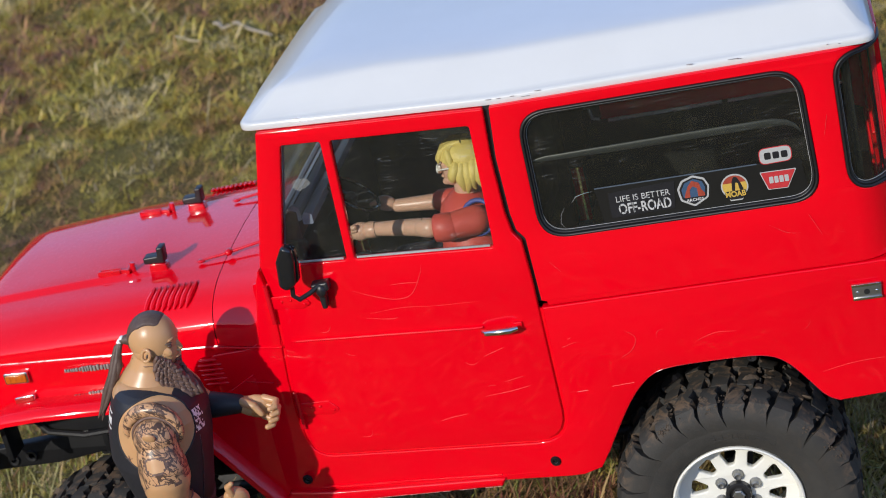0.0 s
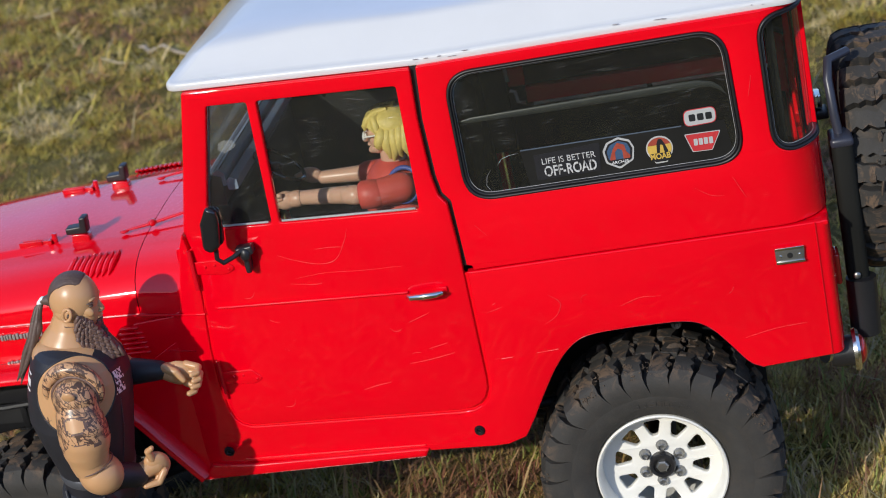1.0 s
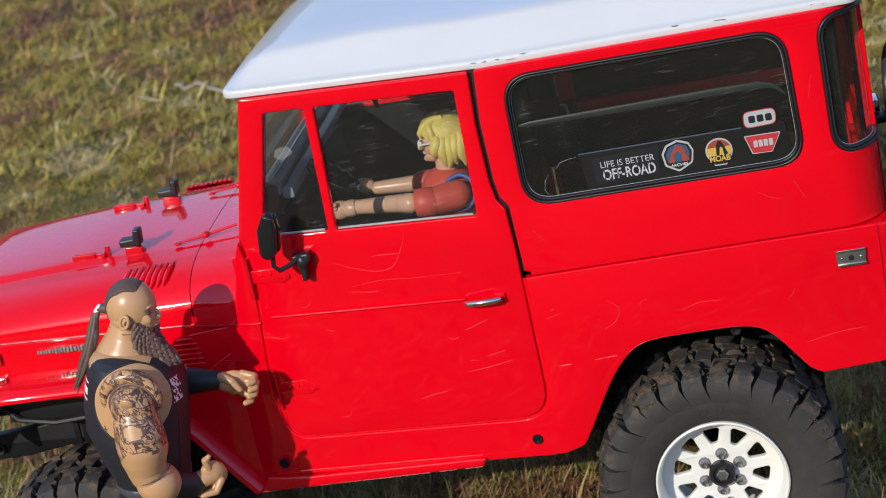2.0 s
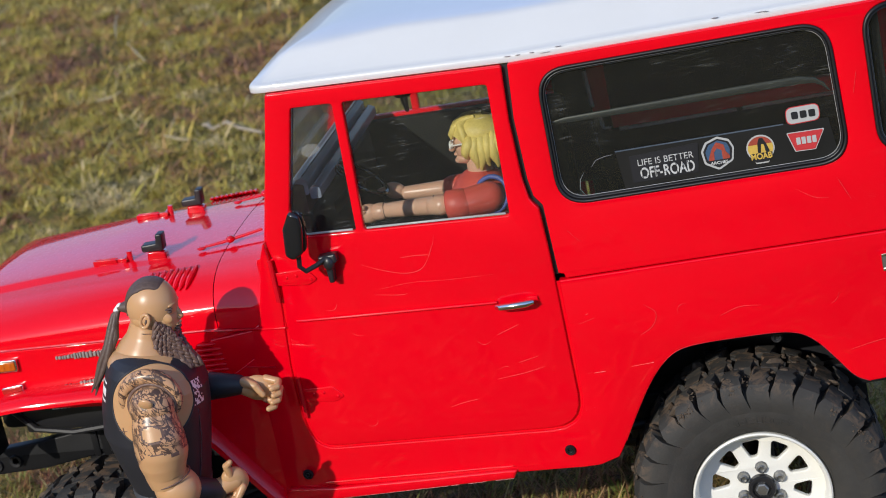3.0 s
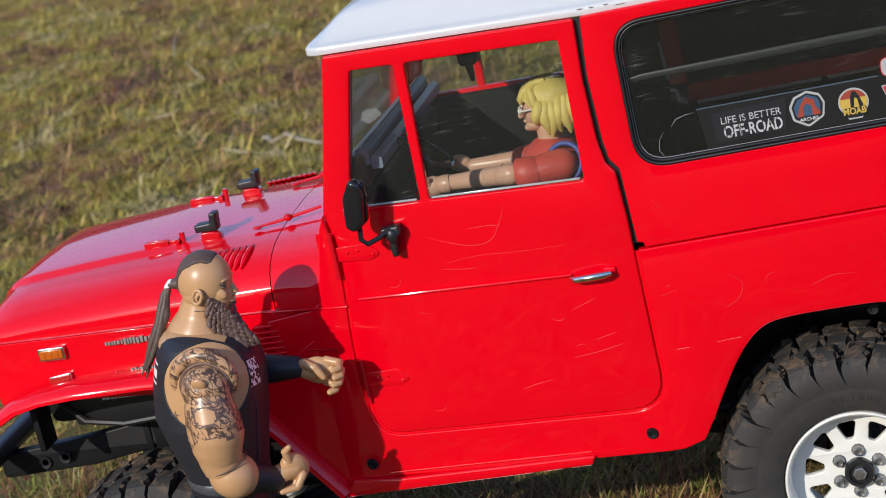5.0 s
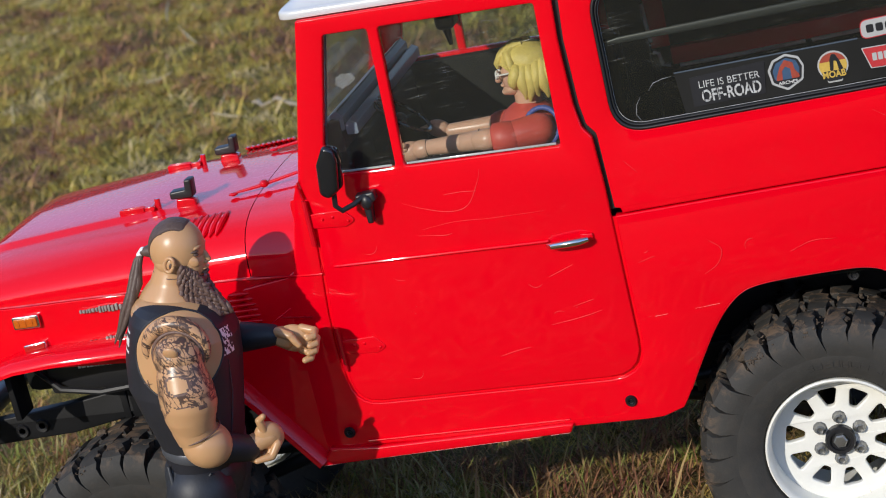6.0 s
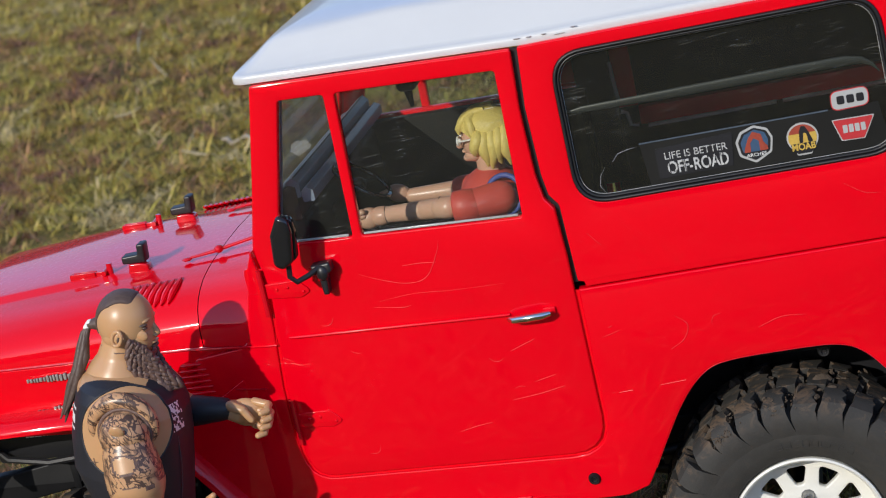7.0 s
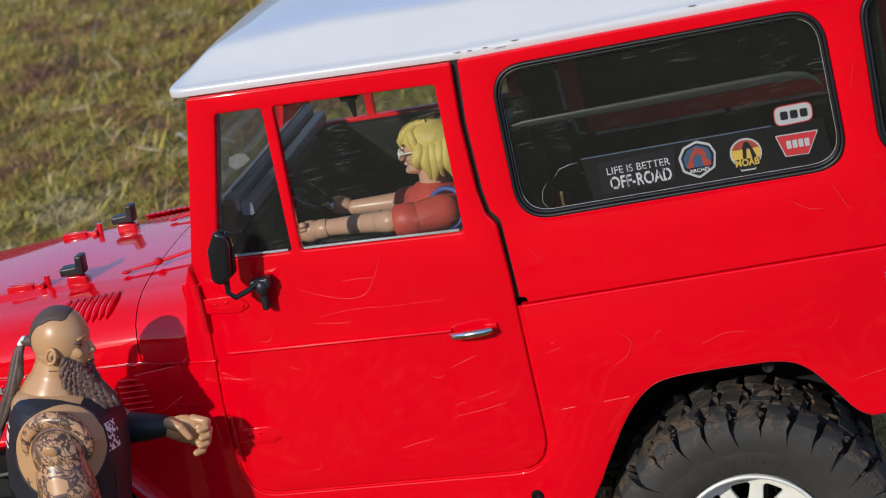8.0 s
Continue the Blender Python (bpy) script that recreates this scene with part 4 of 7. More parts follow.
part("shelf_groove", tube(bmesh.new(), [(-0.303, YC - 0.70, 1.8635), (-0.303, YC + 0.70, 1.8635)], 0.003, 6), GASKET, shelf)
part("shelf_ridge", tube(bmesh.new(), [(-0.392, YC - 0.70, 1.788), (-0.392, YC + 0.70, 1.788)], 0.016, 8), SLATE, shelf)
part("shelf_step", across(rounded([(-0.418, 1.66), (-0.418, 1.742), (-0.452, 1.732), (-0.456, 1.66)], 0.006, 2), 0.70), SHELF, shelf)
part("header_lining", boxed(-0.325, -0.29, YC - 0.72, YC + 0.72, 2.14, 2.20, 0.012), SLATE, ws)

# rear end: gate, window and inner walls
bm = plate([rounded([(-0.62, 1.39), (0.62, 1.39), (0.62, 2.236), (-0.62, 2.236)], 0.01, 2), rounded([(-0.52, 1.66), (0.52, 1.66), (0.52, 2.17), (-0.52, 2.17)], 0.06, 5)], 0, 0.04, 0.005)
for v in bm.verts:
    v.co = (2.045 - v.co.y, YC + v.co.x, v.co.z)
bmesh.ops.recalc_face_normals(bm, faces=bm.faces[:])
gate = part("tailgate_top", bm, RED, truck)
bm = plate([rounded([(-0.54, 1.64), (0.54, 1.64), (0.54, 2.19), (-0.54, 2.19)], 0.06, 5)], 0, 0.01, 0.001, 0)
for v in bm.verts:
    v.co = (2.03 - v.co.y, YC + v.co.x, v.co.z)
part("rear_window", bm, TINTED, gate).visible_shadow = False
part("tub_ledge", boxed(1.80, 2.028, -0.812, -0.55, 1.370, 1.3905, 0.006), RED, truck)
part("tailgate", boxed(1.99, 2.035, YC - 0.80, YC + 0.80, 0.84, 1.392, 0.01), RED, truck)

# ---- inside the cab ----
part("cab_floor", boxed(-0.62, 0.72, YC - 0.83, YC + 0.83, 0.98, 1.02, 0.01), DARK_IN, truck)
part("load_floor", boxed(0.70, 1.98, YC - 0.83, YC + 0.83, 1.13, 1.16, 0.01), DARK_IN, truck)
part("dashboard", boxed(-0.45, -0.285, YC - 0.72, YC + 0.72, 1.36, 1.72, 0.02, 3), DARK_IN, truck, "black moulded dashboard")
part("firewall", boxed(-0.66, -0.60, YC - 0.62, YC + 0.62, 0.75, 1.40, 0.02), DARK_IN, truck)
for y0, y1 in ((-0.66, -0.08), (0.20, 0.78)):
    seat = part("seat_cushion", boxed(0.12, 0.56, y0, y1, 1.26, 1.42, 0.04, 3), DARK_IN, truck, "black moulded seat")
    part("seat_backrest", boxed(0.47, 0.58, y0 + 0.03, y1 - 0.03, 1.38, 1.72, 0.04, 3), DARK_IN, seat)
# far inner wall with its ledge, red band and edges coloured pale for caught light
lin = part("inner_wall", boxed(0.66, 1.98, 2 * YC + 0.752, 2 * YC + 0.762, 1.02, 2.22, 0.003), DARK_IN, truck, "black inner wall lining")
part("inner_band", boxed(0.80, 1.94, 0.815, 0.870, 1.537, 1.610, 0.004), RED_BARE, lin, "unlined red strip of the wall")
for pts in ([(0.83, 0.808, 1.532), (1.05, 0.808, 1.531), (1.36, 0.808, 1.533)], [(1.385, 0.808, 1.533), (1.60, 0.808, 1.535), (1.92, 0.808, 1.537)],
            [(0.714, 0.842, 1.815), (0.720, 0.842, 1.70), (0.724, 0.842, 1.645)], [(0.724, 0.842, 1.60), (0.748, 0.842, 1.592), (0.756, 0.842, 1.540), (0.79, 0.842, 1.532)]):
    part("band_edge", tube(bmesh.new(), pts, 0.0085, 8), EDGE_HIGHLIGHT, lin, "lining edge coloured pale as a highlight")
part("door_lining", boxed(-0.42, 0.60, 2 * YC + 0.69, 2 * YC + 0.775, 1.02, 1.735, 0.012), DARK_IN, truck, "black inner door lining")
part("lining_cap", boxed(-0.40, 0.62, 2 * YC + 0.735, 2 * YC + 0.785, 1.700, 1.752, 0.012), RED, truck)
# added dark panel that blocks the view and keeps the corner window dark
part("corner_lining", boxed(1.895, 1.925, -0.735, -0.36, 1.45, 2.215, 0.006), DARK_IN, truck)
part("near_lining", boxed(-0.40, 1.95, -0.775, -0.765, 1.02, 1.63, 0.003), DARK_IN, truck)
part("headliner", boxed(-0.30, 1.97, YC - 0.76, YC + 0.76, 2.205, 2.222, 0.004), DARK_IN, truck)
pil = part("far_pillar_lining", boxed(0.56, 0.715, 2 * YC + 0.73, 2 * YC + 0.79, 1.3, 2.21, 0.01), DARK_IN, truck)
part("bare_pillar", boxed(0.718, 0.80, 2 * YC + 0.745, 2 * YC + 0.79, 1.61, 2.15, 0.006), RED_BARE, pil)
# steering wheel with spokes
sw = bmesh.new()
hub_at = Vector((-0.155, -0.25, 1.735))
ring = []
for k in range(33):
    a = 2 * math.pi * k / 32
    ring.append(hub_at + 0.118 * (math.cos(a) * Vector((0, 1, 0)) + math.sin(a) * Vector((0.80, 0, -0.60))))
tube(sw, ring, 0.0085, 8, cap=False)
wheel_ob = part("steering_wheel", sw, BLACK_GLOSS, truck, "thin-rimmed black steering wheel")
bm = bmesh.new()
for k in (2, 14, 24):
    tube(bm, [hub_at - Vector((0.012, 0, 0.016)), ring[k]], [0.009, 0.006], 6)
blob(bm, hub_at - Vector((0.012, 0, 0.016)), (0.028, 0.030, 0.026), seg=12, rings=8)
part("wheel_spokes", bm, BLACK, wheel_ob)
part("steering_column", tube(bmesh.new(), [hub_at - Vector((0.012, 0, 0.016)), (-0.40, -0.25, 1.53)], 0.022, 10), BLACK, wheel_ob)
# inside mirror
bm = bmesh.new()
tube(bm, [(-0.14, 0.05, 2.21), (-0.06, 0.05, 2.10), (0.02, 0.05, 2.03)], 0.010, 8)
im = part("inside_mirror", bm, BLACK, truck, "black inside mirror")
part("mirror_shell", boxed(0.0, 0.075, -0.02, 0.12, 1.99, 2.06, 0.02, 3), BLACK, im)
part("mirror_stalk", tube(bmesh.new(), [(0.03, 0.05, 1.99), (0.035, 0.05, 1.92)], [0.018, 0.008], 8), BLACK, im)

# ---- wing mirror ----
mir = empty("wing_mirror", truck, "black wing mirror on a bent arm")
MIRROR = [(-0.290, 1.815), (-0.256, 1.800), (-0.252, 1.745), (-0.270, 1.645), (-0.312, 1.618), (-0.342, 1.640), (-0.330, 1.745)]
part("mirror_shell", plate([rounded([(x - 0.014, z) for x, z in MIRROR], 0.026, 5)], -0.985, 0.060, 0.018, 4), BLACK_GLOSS, mir)
part("mirror_face", plate([rounded([(x + 0.002, z) for x, z in grow(MIRROR, -0.010)], 0.022, 5)], -0.950, 0.034, 0.006, 3), BLACK_GLOSS, mir, "dark mirror face")
part("mirror_arm", tube(bmesh.new(), [(-0.310, -0.945, 1.64), (-0.318, -0.94, 1.585), (-0.300, -0.930, 1.562), (-0.262, -0.900, 1.572), (-0.225, -0.870, 1.590)], 0.010, 10), BLACK, mir)
part("mirror_bracket", plate([rounded([(-0.258, 1.596), (-0.188, 1.604), (-0.184, 1.572), (-0.206, 1.556), (-0.212, 1.488), (-0.232, 1.488), (-0.236, 1.556), (-0.256, 1.566)], 0.006, 2)], -0.878, 0.056, 0.008), BLACK, mir)
part("mirror_clamp", blob(bmesh.new(), (-0.220, -0.872, 1.568), (0.024, 0.020, 0.030), seg=12, rings=8), BLACK, mir)


# ---- wheels ----
def at_tyre(bm, ang, r, y):
    return bm.verts.new((r * math.cos(ang), y, r * math.sin(ang)))


def strip_block(bm, rows, sink):
    """A tread block over stations (radius, y, left angle, right angle), with walls sunk into the carcass."""
    tops = [(at_tyre(bm, a0, r, y), at_tyre(bm, a1, r, y)) for r, y, a0, a1 in rows]
    feet = [(at_tyre(bm, a0 - 0.006, r - dr, y * dy), at_tyre(bm, a1 + 0.006, r - dr, y * dy)) for (r, y, a0, a1), (dr, dy) in zip(rows, sink)]
    for k in range(len(rows) - 1):
        bm.faces.new((tops[k][0], tops[k][1], tops[k + 1][1], tops[k + 1][0]))
        for e in (0, 1):
            bm.faces.new((tops[k][e], tops[k + 1][e], feet[k + 1][e], feet[k][e]))
    bm.faces.new((tops[0][0], tops[0][1], feet[0][1], feet[0][0]))
    return bm


def shoulder_lug(s, pitch, inner, notch, seed):
    """A shoulder block that runs on down the sidewall; the jagged slits between blocks narrow to a hooked point."""
    R = TYRE_R + (-0.004, 0.002, 0.004)[seed % 3]
    rnd = random.Random(seed)
    rows = []
    for k, (r, y, half, swing) in enumerate(((R - 0.002, inner, 0.27, 0.15), (R, 0.100, 0.33 - notch, 0.12), (R, 0.124, 0.28, 0.06), (R - 0.003, 0.150, 0.35, 0.08), (R - 0.008, 0.172, 0.31, 0.0), (R - 0.020, 0.194, 0.40, 0.03), (TYRE_R - 0.044, 0.2105, 0.425, -0.05), (TYRE_R - 0.070, 0.2185, 0.468, -0.02), (TYRE_R - 0.094, 0.2195, 0.488, 0.05), (TYRE_R - 0.118, 0.2160, 0.497, 0.14), (TYRE_R - 0.138, 0.2120, 0.499, 0.18))):
        m = (swing + (rnd.uniform(-0.05, 0.05) if k < 6 else 0.0)) * pitch * s
        rows.append((r, s * (y + (rnd.uniform(-0.004, 0.004) if 0 < k < 6 else 0.0)), m - half * pitch, m + half * pitch))
    return strip_block(bmesh.new(), rows, [(0.050, 0.97)] * 3 + [(0.048, 0.96), (0.044, 0.95), (0.035, 0.92), (0.020, 0.92), (0.010, 0.93), (0.004, 0.94), (0.0, 0.97), (0.0, 0.97)])


def inner_lug(y, half, skew):
    R = TYRE_R
    return strip_block(bmesh.new(), [(R - 0.001, y - 0.048, -half + skew, half * 0.7 + skew), (R + 0.002, y - 0.010, -half * 0.8, half), (R + 0.002, y + 0.022, -half, half * 0.8), (R - 0.001, y + 0.050, -half * 0.6 - skew, half - skew)], [(0.05, 1.0)] * 4)


TYRE_R = 0.497
MUD = surface("dried_mud", (0.095, 0.068, 0.046), 0.9, vary=0.45, big=150, fine=1200, relief=0.6, dist=0.0006)


def make_wheel(parent):
    """A chunky tyre on a dished white wheel with ten windows, drawn round the origin with its outer face to -y."""
    c = (0.0, 0.0, 0.0)
    w = empty("wheel", parent, "white ten-window wheel with a knobbly black tyre")
    prof = [(0.268, -0.168), (0.275, -0.186), (0.292, -0.198), (0.32, -0.207), (0.35, -0.2125), (0.38, -0.2145), (0.41, -0.207), (0.432, -0.190), (0.446, -0.160), (0.452, -0.10), (0.454, 0.0)]
    prof = prof + [(r, -h) for r, h in prof[-2::-1]]
    n = 30
    rnd = random.Random(2)
    pitch = 2 * math.pi / n
    tyre = part("tyre", spun(prof, 96, c), RUBBER, w, "black knobbly tyre with dried mud", warped=False, angle=30)
    # tread blocks: shoulder blocks of two lengths on either side, and two staggered inner rows
    shapes = [shoulder_lug(e, pitch, *q) for e in (-1, 1) for q in ((0.060, 0.0, 0), (0.086, 0.06, 1), (0.066, 0.03, 2), (0.082, 0.0, 4))] + [inner_lug(-0.028, pitch * 0.36, 0.03), inner_lug(0.034, pitch * 0.36, -0.03)]
    firsts = []
    for bm in shapes:
        bmesh.ops.bevel(bm, geom=[e for e in bm.edges if len(e.link_faces) == 2 and e.calc_face_angle(0) > 0.6], offset=0.006, segments=1, affect="EDGES")
        bmesh.ops.recalc_face_normals(bm, faces=bm.faces[:])
        firsts.append(part("tread_lug", bm, RUBBER, w, warped=False, angle=30))
    used = set()
    for k in range(n):
        a = pitch * k
        j = rnd.uniform(-0.012, 0.012)
        v = (k + k // 7) % 4
        for shape, ang in ((v, a + j), (4 + v, a + pitch / 2 + j), (8, a + 0.09), (9, a - 0.02 + pitch / 2)):
            if shape in used:
                ob = new("tread_lug", firsts[shape].data)
                ob.parent = w
            else:
                ob = firsts[shape]
                used.add(shape)
            ob.matrix_basis = Matrix.Rotation(-ang, 4, "Y")
    # dried mud caked between the lugs
    bm = bmesh.new()
    for k in range(170):
        a = rnd.uniform(0, 2 * math.pi)
        r = rnd.choice((rnd.uniform(0.458, 0.480), rnd.uniform(0.482, 0.498)))
        y = rnd.uniform(-0.19, 0.19) if r < 0.481 else rnd.uniform(-0.17, 0.17)
        q = rnd.uniform(0.004, 0.010) if k % 4 else rnd.uniform(0.012, 0.024)
        blob(bm, (r * math.cos(a), y, r * math.sin(a)), (q * rnd.uniform(0.9, 1.8), q * 1.2, q * rnd.uniform(0.22, 0.45)), 0, (rnd.uniform(0, 180), 90 - math.degrees(a), rnd.uniform(0, 90)), 9, 7, 0.008, 60)
    spots = [(rnd.gauss(m, d), rnd.uniform(0.452, 0.494)) for m, d in ((2.3, 0.25), (1.75, 0.2), (2.8, 0.2), (0.6, 0.3), (4.1, 0.3)) for _ in range(3)]
    crumbs = bmesh.new()
    for k in range(300):
        a0, r0 = spots[k % len(spots)]
        a = a0 + rnd.gauss(0, 0.028)
        r = min(0.497, max(0.430, r0 + rnd.gauss(0, 0.010)))
        y = -0.217 + 0.055 * max(0.0, (r - 0.440) / 0.057) ** 2.2 + rnd.uniform(0.0, 0.003)
        q = rnd.uniform(0.0008, 0.0026) * (1.7 if k % 9 == 0 else 1.0)
        blob(crumbs, (r * math.cos(a), y, r * math.sin(a)), (q * rnd.uniform(1.0, 2.6), q * 0.5, q * rnd.uniform(0.6, 1.2)), 0, (0, rnd.uniform(0, 180), 0), 6, 4, 0.004, 120)
    part("mud_crumbs", crumbs, MUD, tyre, "brown crumbs of dried mud", warped=False, angle=20)["kind"] = "stuff"
    part("dried_mud", bm, MUD, tyre, "brown clods of dried mud and straw", warped=False, angle=20)["kind"] = "stuff"
    # fine ribs and letters worn to bars on the sidewall
    bm = bmesh.new()
    for k in range(9):
        a = math.radians(58 + 5.2 * k)
        u = Vector((math.cos(a), 0, math.sin(a)))
        tv = Vector((-math.sin(a), 0, math.cos(a)))
        p = u * 0.335 + Vector((0, -0.2115, 0))
        for f0, h0, f1, h1 in rnd.sample(((-0.011, -0.013, -0.011, 0.013), (0.010, -0.013, 0.010, 0.013), (-0.011, 0.012, 0.010, 0.012), (-0.011, -0.012, 0.010, -0.012), (-0.011, 0.0, 0.010, 0.0)), 3):
            tube(bm, [p + tv * f0 + u * h0, p + tv * f1 + u * h1], 0.0011, 4)
    part("sidewall_bars", bm, RUBBER, tyre, warped=False)
    # rim barrel and lip
    rim = part("rim", spun([(0.244, 0.17), (0.244, -0.02), (0.242, -0.10), (0.245, -0.160), (0.252, -0.178), (0.259, -0.184), (0.265, -0.180), (0.267, -0.168), (0.262, -0.150), (0.262, 0.17)], 64, c), WHEEL_WHITE, w, "white painted rim with worn lip", warped=False)
    # disc with ten rounded windows
    out = [(0.247 * math.cos(2 * math.pi * k / 64), 0.247 * math.sin(2 * math.pi * k / 64)) for k in range(64)]
    loops = [out]
    for k in range(10):
        a = 2 * math.pi * k / 10 - 0.215
        q = []
        for r, da in ((0.124, -0.105), (0.195, -0.200), (0.195, 0.200), (0.124, 0.105)):
            q.append((r * math.cos(a + da), r * math.sin(a + da)))
        loops.append(rounded(q, 0.014, 4))
    disc = plate(loops, -0.078, 0.03, 0.006)
    for v in disc.verts:
        r = math.hypot(v.co.x, v.co.z)
        v.co.y += 0.004 if r > 0.235 else -0.010 * max(0.0, 1 - r / 0.13)
    dsc = part("wheel_disc", disc, WHEEL_WHITE, rim, warped=False)
    hub = part("hub", spun([(0.052, -0.075), (0.054, -0.108), (0.049, -0.115), (0.038, -0.115), (0.036, -0.102), (0.0, -0.100)], 28, c), BLACK, w, "black centre hub", warped=False)
    part("hub_bolt", spun([(0.027, -0.098), (0.026, -0.116), (0.020, -0.121), (0.0, -0.122)], 6, c), STEEL, hub, warped=False)
    for k in range(6):
        a = 2 * math.pi * k / 6 + 0.42
        p = (0.080 * math.cos(a), 0.042, 0.080 * math.sin(a))
        nut = part("lug_nut", spun([(0.025, -0.112), (0.025, -0.122), (0.021, -0.126), (0.018, -0.142), (0.012, -0.148), (0.010, -0.138), (0.0, -0.138)], 10, p), STEEL, hub, warped=False, angle=25)
    return w


wheels = []
first = make_wheel(truck)
tagged(first, group="wheels of the toy truck")
for cx, cy, cz, rot in ((1.25, -0.650, 0.408, (0, 0, 0)), (-1.400, -0.665, 0.335, (0, 64, 0)), (1.25, 2 * YC + 0.650, 0.408, (0, 0, 180)), (-1.400, 2 * YC + 0.665, 0.335, (0, 30, 180))):
    m = Matrix.LocRotScale(Vector((cx, cy, cz)) * D, Euler([radians(a) for a in rot]), None)
    if not wheels:
        first.matrix_basis = m
        wheels.append(first)
    else:
        wheels.append(copy_thing(first, m))
spare = copy_thing(first, Matrix.LocRotScale(Vector((2.365, -0.10, 1.40)) * D, Euler((0, radians(15), radians(90))), None))
spare.name = "spare_wheel"
tagged(spare, "spare wheel with a knobbly black tyre on the rear carrier")

# ---- frame and running gear ----
for s in (-1, 1):
    y = YC + s * 0.46
    pr = [(-2.16, 0.66), (-1.75, 0.675), (-1.40, 0.73), (0.0, 0.62), (1.0, 0.62), (2.0, 0.66), (2.0, 0.76), (1.0, 0.73), (0.0, 0.73), (-1.36, 0.86), (-1.75, 0.80), (-2.16, 0.76)]
    rail = part("frame_rail", plate([rounded(pr, 0.02, 3)], y - 0.03, 0.06, 0.008), FRAME, truck, "black steel frame rail")
    if s < 0:
        for x, z in ((-1.965, 0.712), (-1.875, 0.725), (-1.45, 0.79), (-1.40, 0.78)):
            part("rail_bolt", spun([(0.0, 0.0), (0.013, 0.0), (0.014, -0.010), (0.026, -0.012), (0.030, 0.0)], 12, (x, y - 0.03, z)), BLACK, rail)
        part("rail_band", boxed(-1.515, -1.485, y - 0.042, y + 0.04, 0.70, 0.87, 0.006), FRAME, rail)
        part("body_mount", boxed(-1.47, -1.36, y - 0.06, y + 0.03, 0.70, 0.92, 0.012), FRAME, rail)
for cx, cz in ((1.25, 0.408), (-1.400, 0.335)):
    ax = part("axle", tube(bmesh.new(), [(cx, YC - 0.60, cz), (cx, YC + 0.60, cz)], 0.06, 14), FRAME, truck, "black axle", warped=False)
    part("axle_case", blob(bmesh.new(), (cx, YC + 0.1, cz), (0.14, 0.13, 0.14)), FRAME, ax, warped=False)
    for s in (-1, 1):
        yy = YC + s * 0.40
        sh = part("shock", tube(bmesh.new(), [(cx - 0.06, yy, cz + 0.05), (cx - 0.10, yy - s * 0.02, cz + 0.52)], 0.035, 12), FRAME, ax, "black shock absorber", warped=False)
        coil = []
        for k in range(61):
            u, a = k / 60, k / 60 * 2 * math.pi * 8
            coil.append((cx - 0.07 - 0.03 * u + 0.055 * math.cos(a), yy + 0.055 * math.sin(a), cz + 0.10 + 0.36 * u))
        part("coil_spring", tube(bmesh.new(), coil, 0.008, 6), FRAME, sh, warped=False)
    part("link_rod", tube(bmesh.new(), [(cx, YC - 0.36, cz - 0.02), (cx + (0.8 if cx < 0 else -0.8), YC - 0.30, 0.52)], 0.028, 10), FRAME, ax, warped=False)
gearbox = part("gearbox", boxed(-1.22, -0.78, YC - 0.16, YC + 0.18, 0.34, 0.86, 0.05, 3), FRAME, truck, "black moulded gearbox under the cab")
for x in (-1.14, -1.05, -0.96, -0.87):
    part("case_rib", boxed(x - 0.012, x + 0.012, YC - 0.185, YC - 0.15, 0.39, 0.82, 0.006), FRAME, gearbox)
part("skid_plate", boxed(-0.35, 0.55, YC - 0.26, YC + 0.26, 0.46, 0.52, 0.02), FRAME, truck)
part("rock_slider", tube(bmesh.new(), [(-0.95, -0.60, 0.56), (-0.80, -0.66, 0.60), (-0.3, -0.66, 0.635), (0.5, -0.62, 0.66), (0.95, -0.55, 0.67)], 0.022, 10), FRAME, truck, "black side bar under the sill")
coil = [(-1.350 + 0.055 * math.cos(k * 0.6), -0.50 + 0.055 * math.sin(k * 0.6), 0.52 + 0.0042 * k) for k in range(90)]
shock = part("shock_spring", tube(bmesh.new(), coil, 0.011, 7), FRAME, truck, "black coil spring over a damper")
part("damper", tube(bmesh.new(), [(-1.350, -0.50, 0.45), (-1.350, -0.50, 0.95)], [0.030, 0.034], 14), BLACK, shock)
part("spring_cap", tube(bmesh.new(), [(-1.350, -0.50, 0.90), (-1.350, -0.50, 0.925)], 0.072, 18), FRAME, shock)
# engine bay seen through the front arch
bay = part("engine_bay", boxed(-1.90, -0.75, -0.42, 0.54, 0.86, 1.20, 0.04), DARK_IN, truck)
bat = part("battery_box", boxed(-1.72, -1.12, -0.60, -0.42, 0.90, 1.06, 0.02), BLACK, truck, "black battery with worn print")
bm = bmesh.new()
rnd = random.Random(8)
x = -1.58
while x < -1.28:
    wd = rnd.uniform(0.012, 0.022)
    box(bm, x, x + wd * 0.7, -0.605, -0.600, 1.000, 1.016)
    x += wd
part("print_bar", bm, INK, bat)
part("wiring", tube(bmesh.new(), [(-1.80, -0.55, 1.02), (-1.66, -0.63, 0.93), (-1.50, -0.64, 0.905), (-1.30, -0.63, 0.915), (-1.16, -0.60, 0.95)], 0.014, 8), BLACK, bat)
part("inner_post", boxed(-1.835, -1.81, -0.74, -0.60, 0.86, 1.06, 0.004), FRAME, truck)
part("front_bumper", tube(bmesh.new(), [(-2.12, YC - 0.72, 0.80), (-2.12, YC + 0.72, 0.80)], 0.045, 12), BLACK, truck, "black front bumper bar")

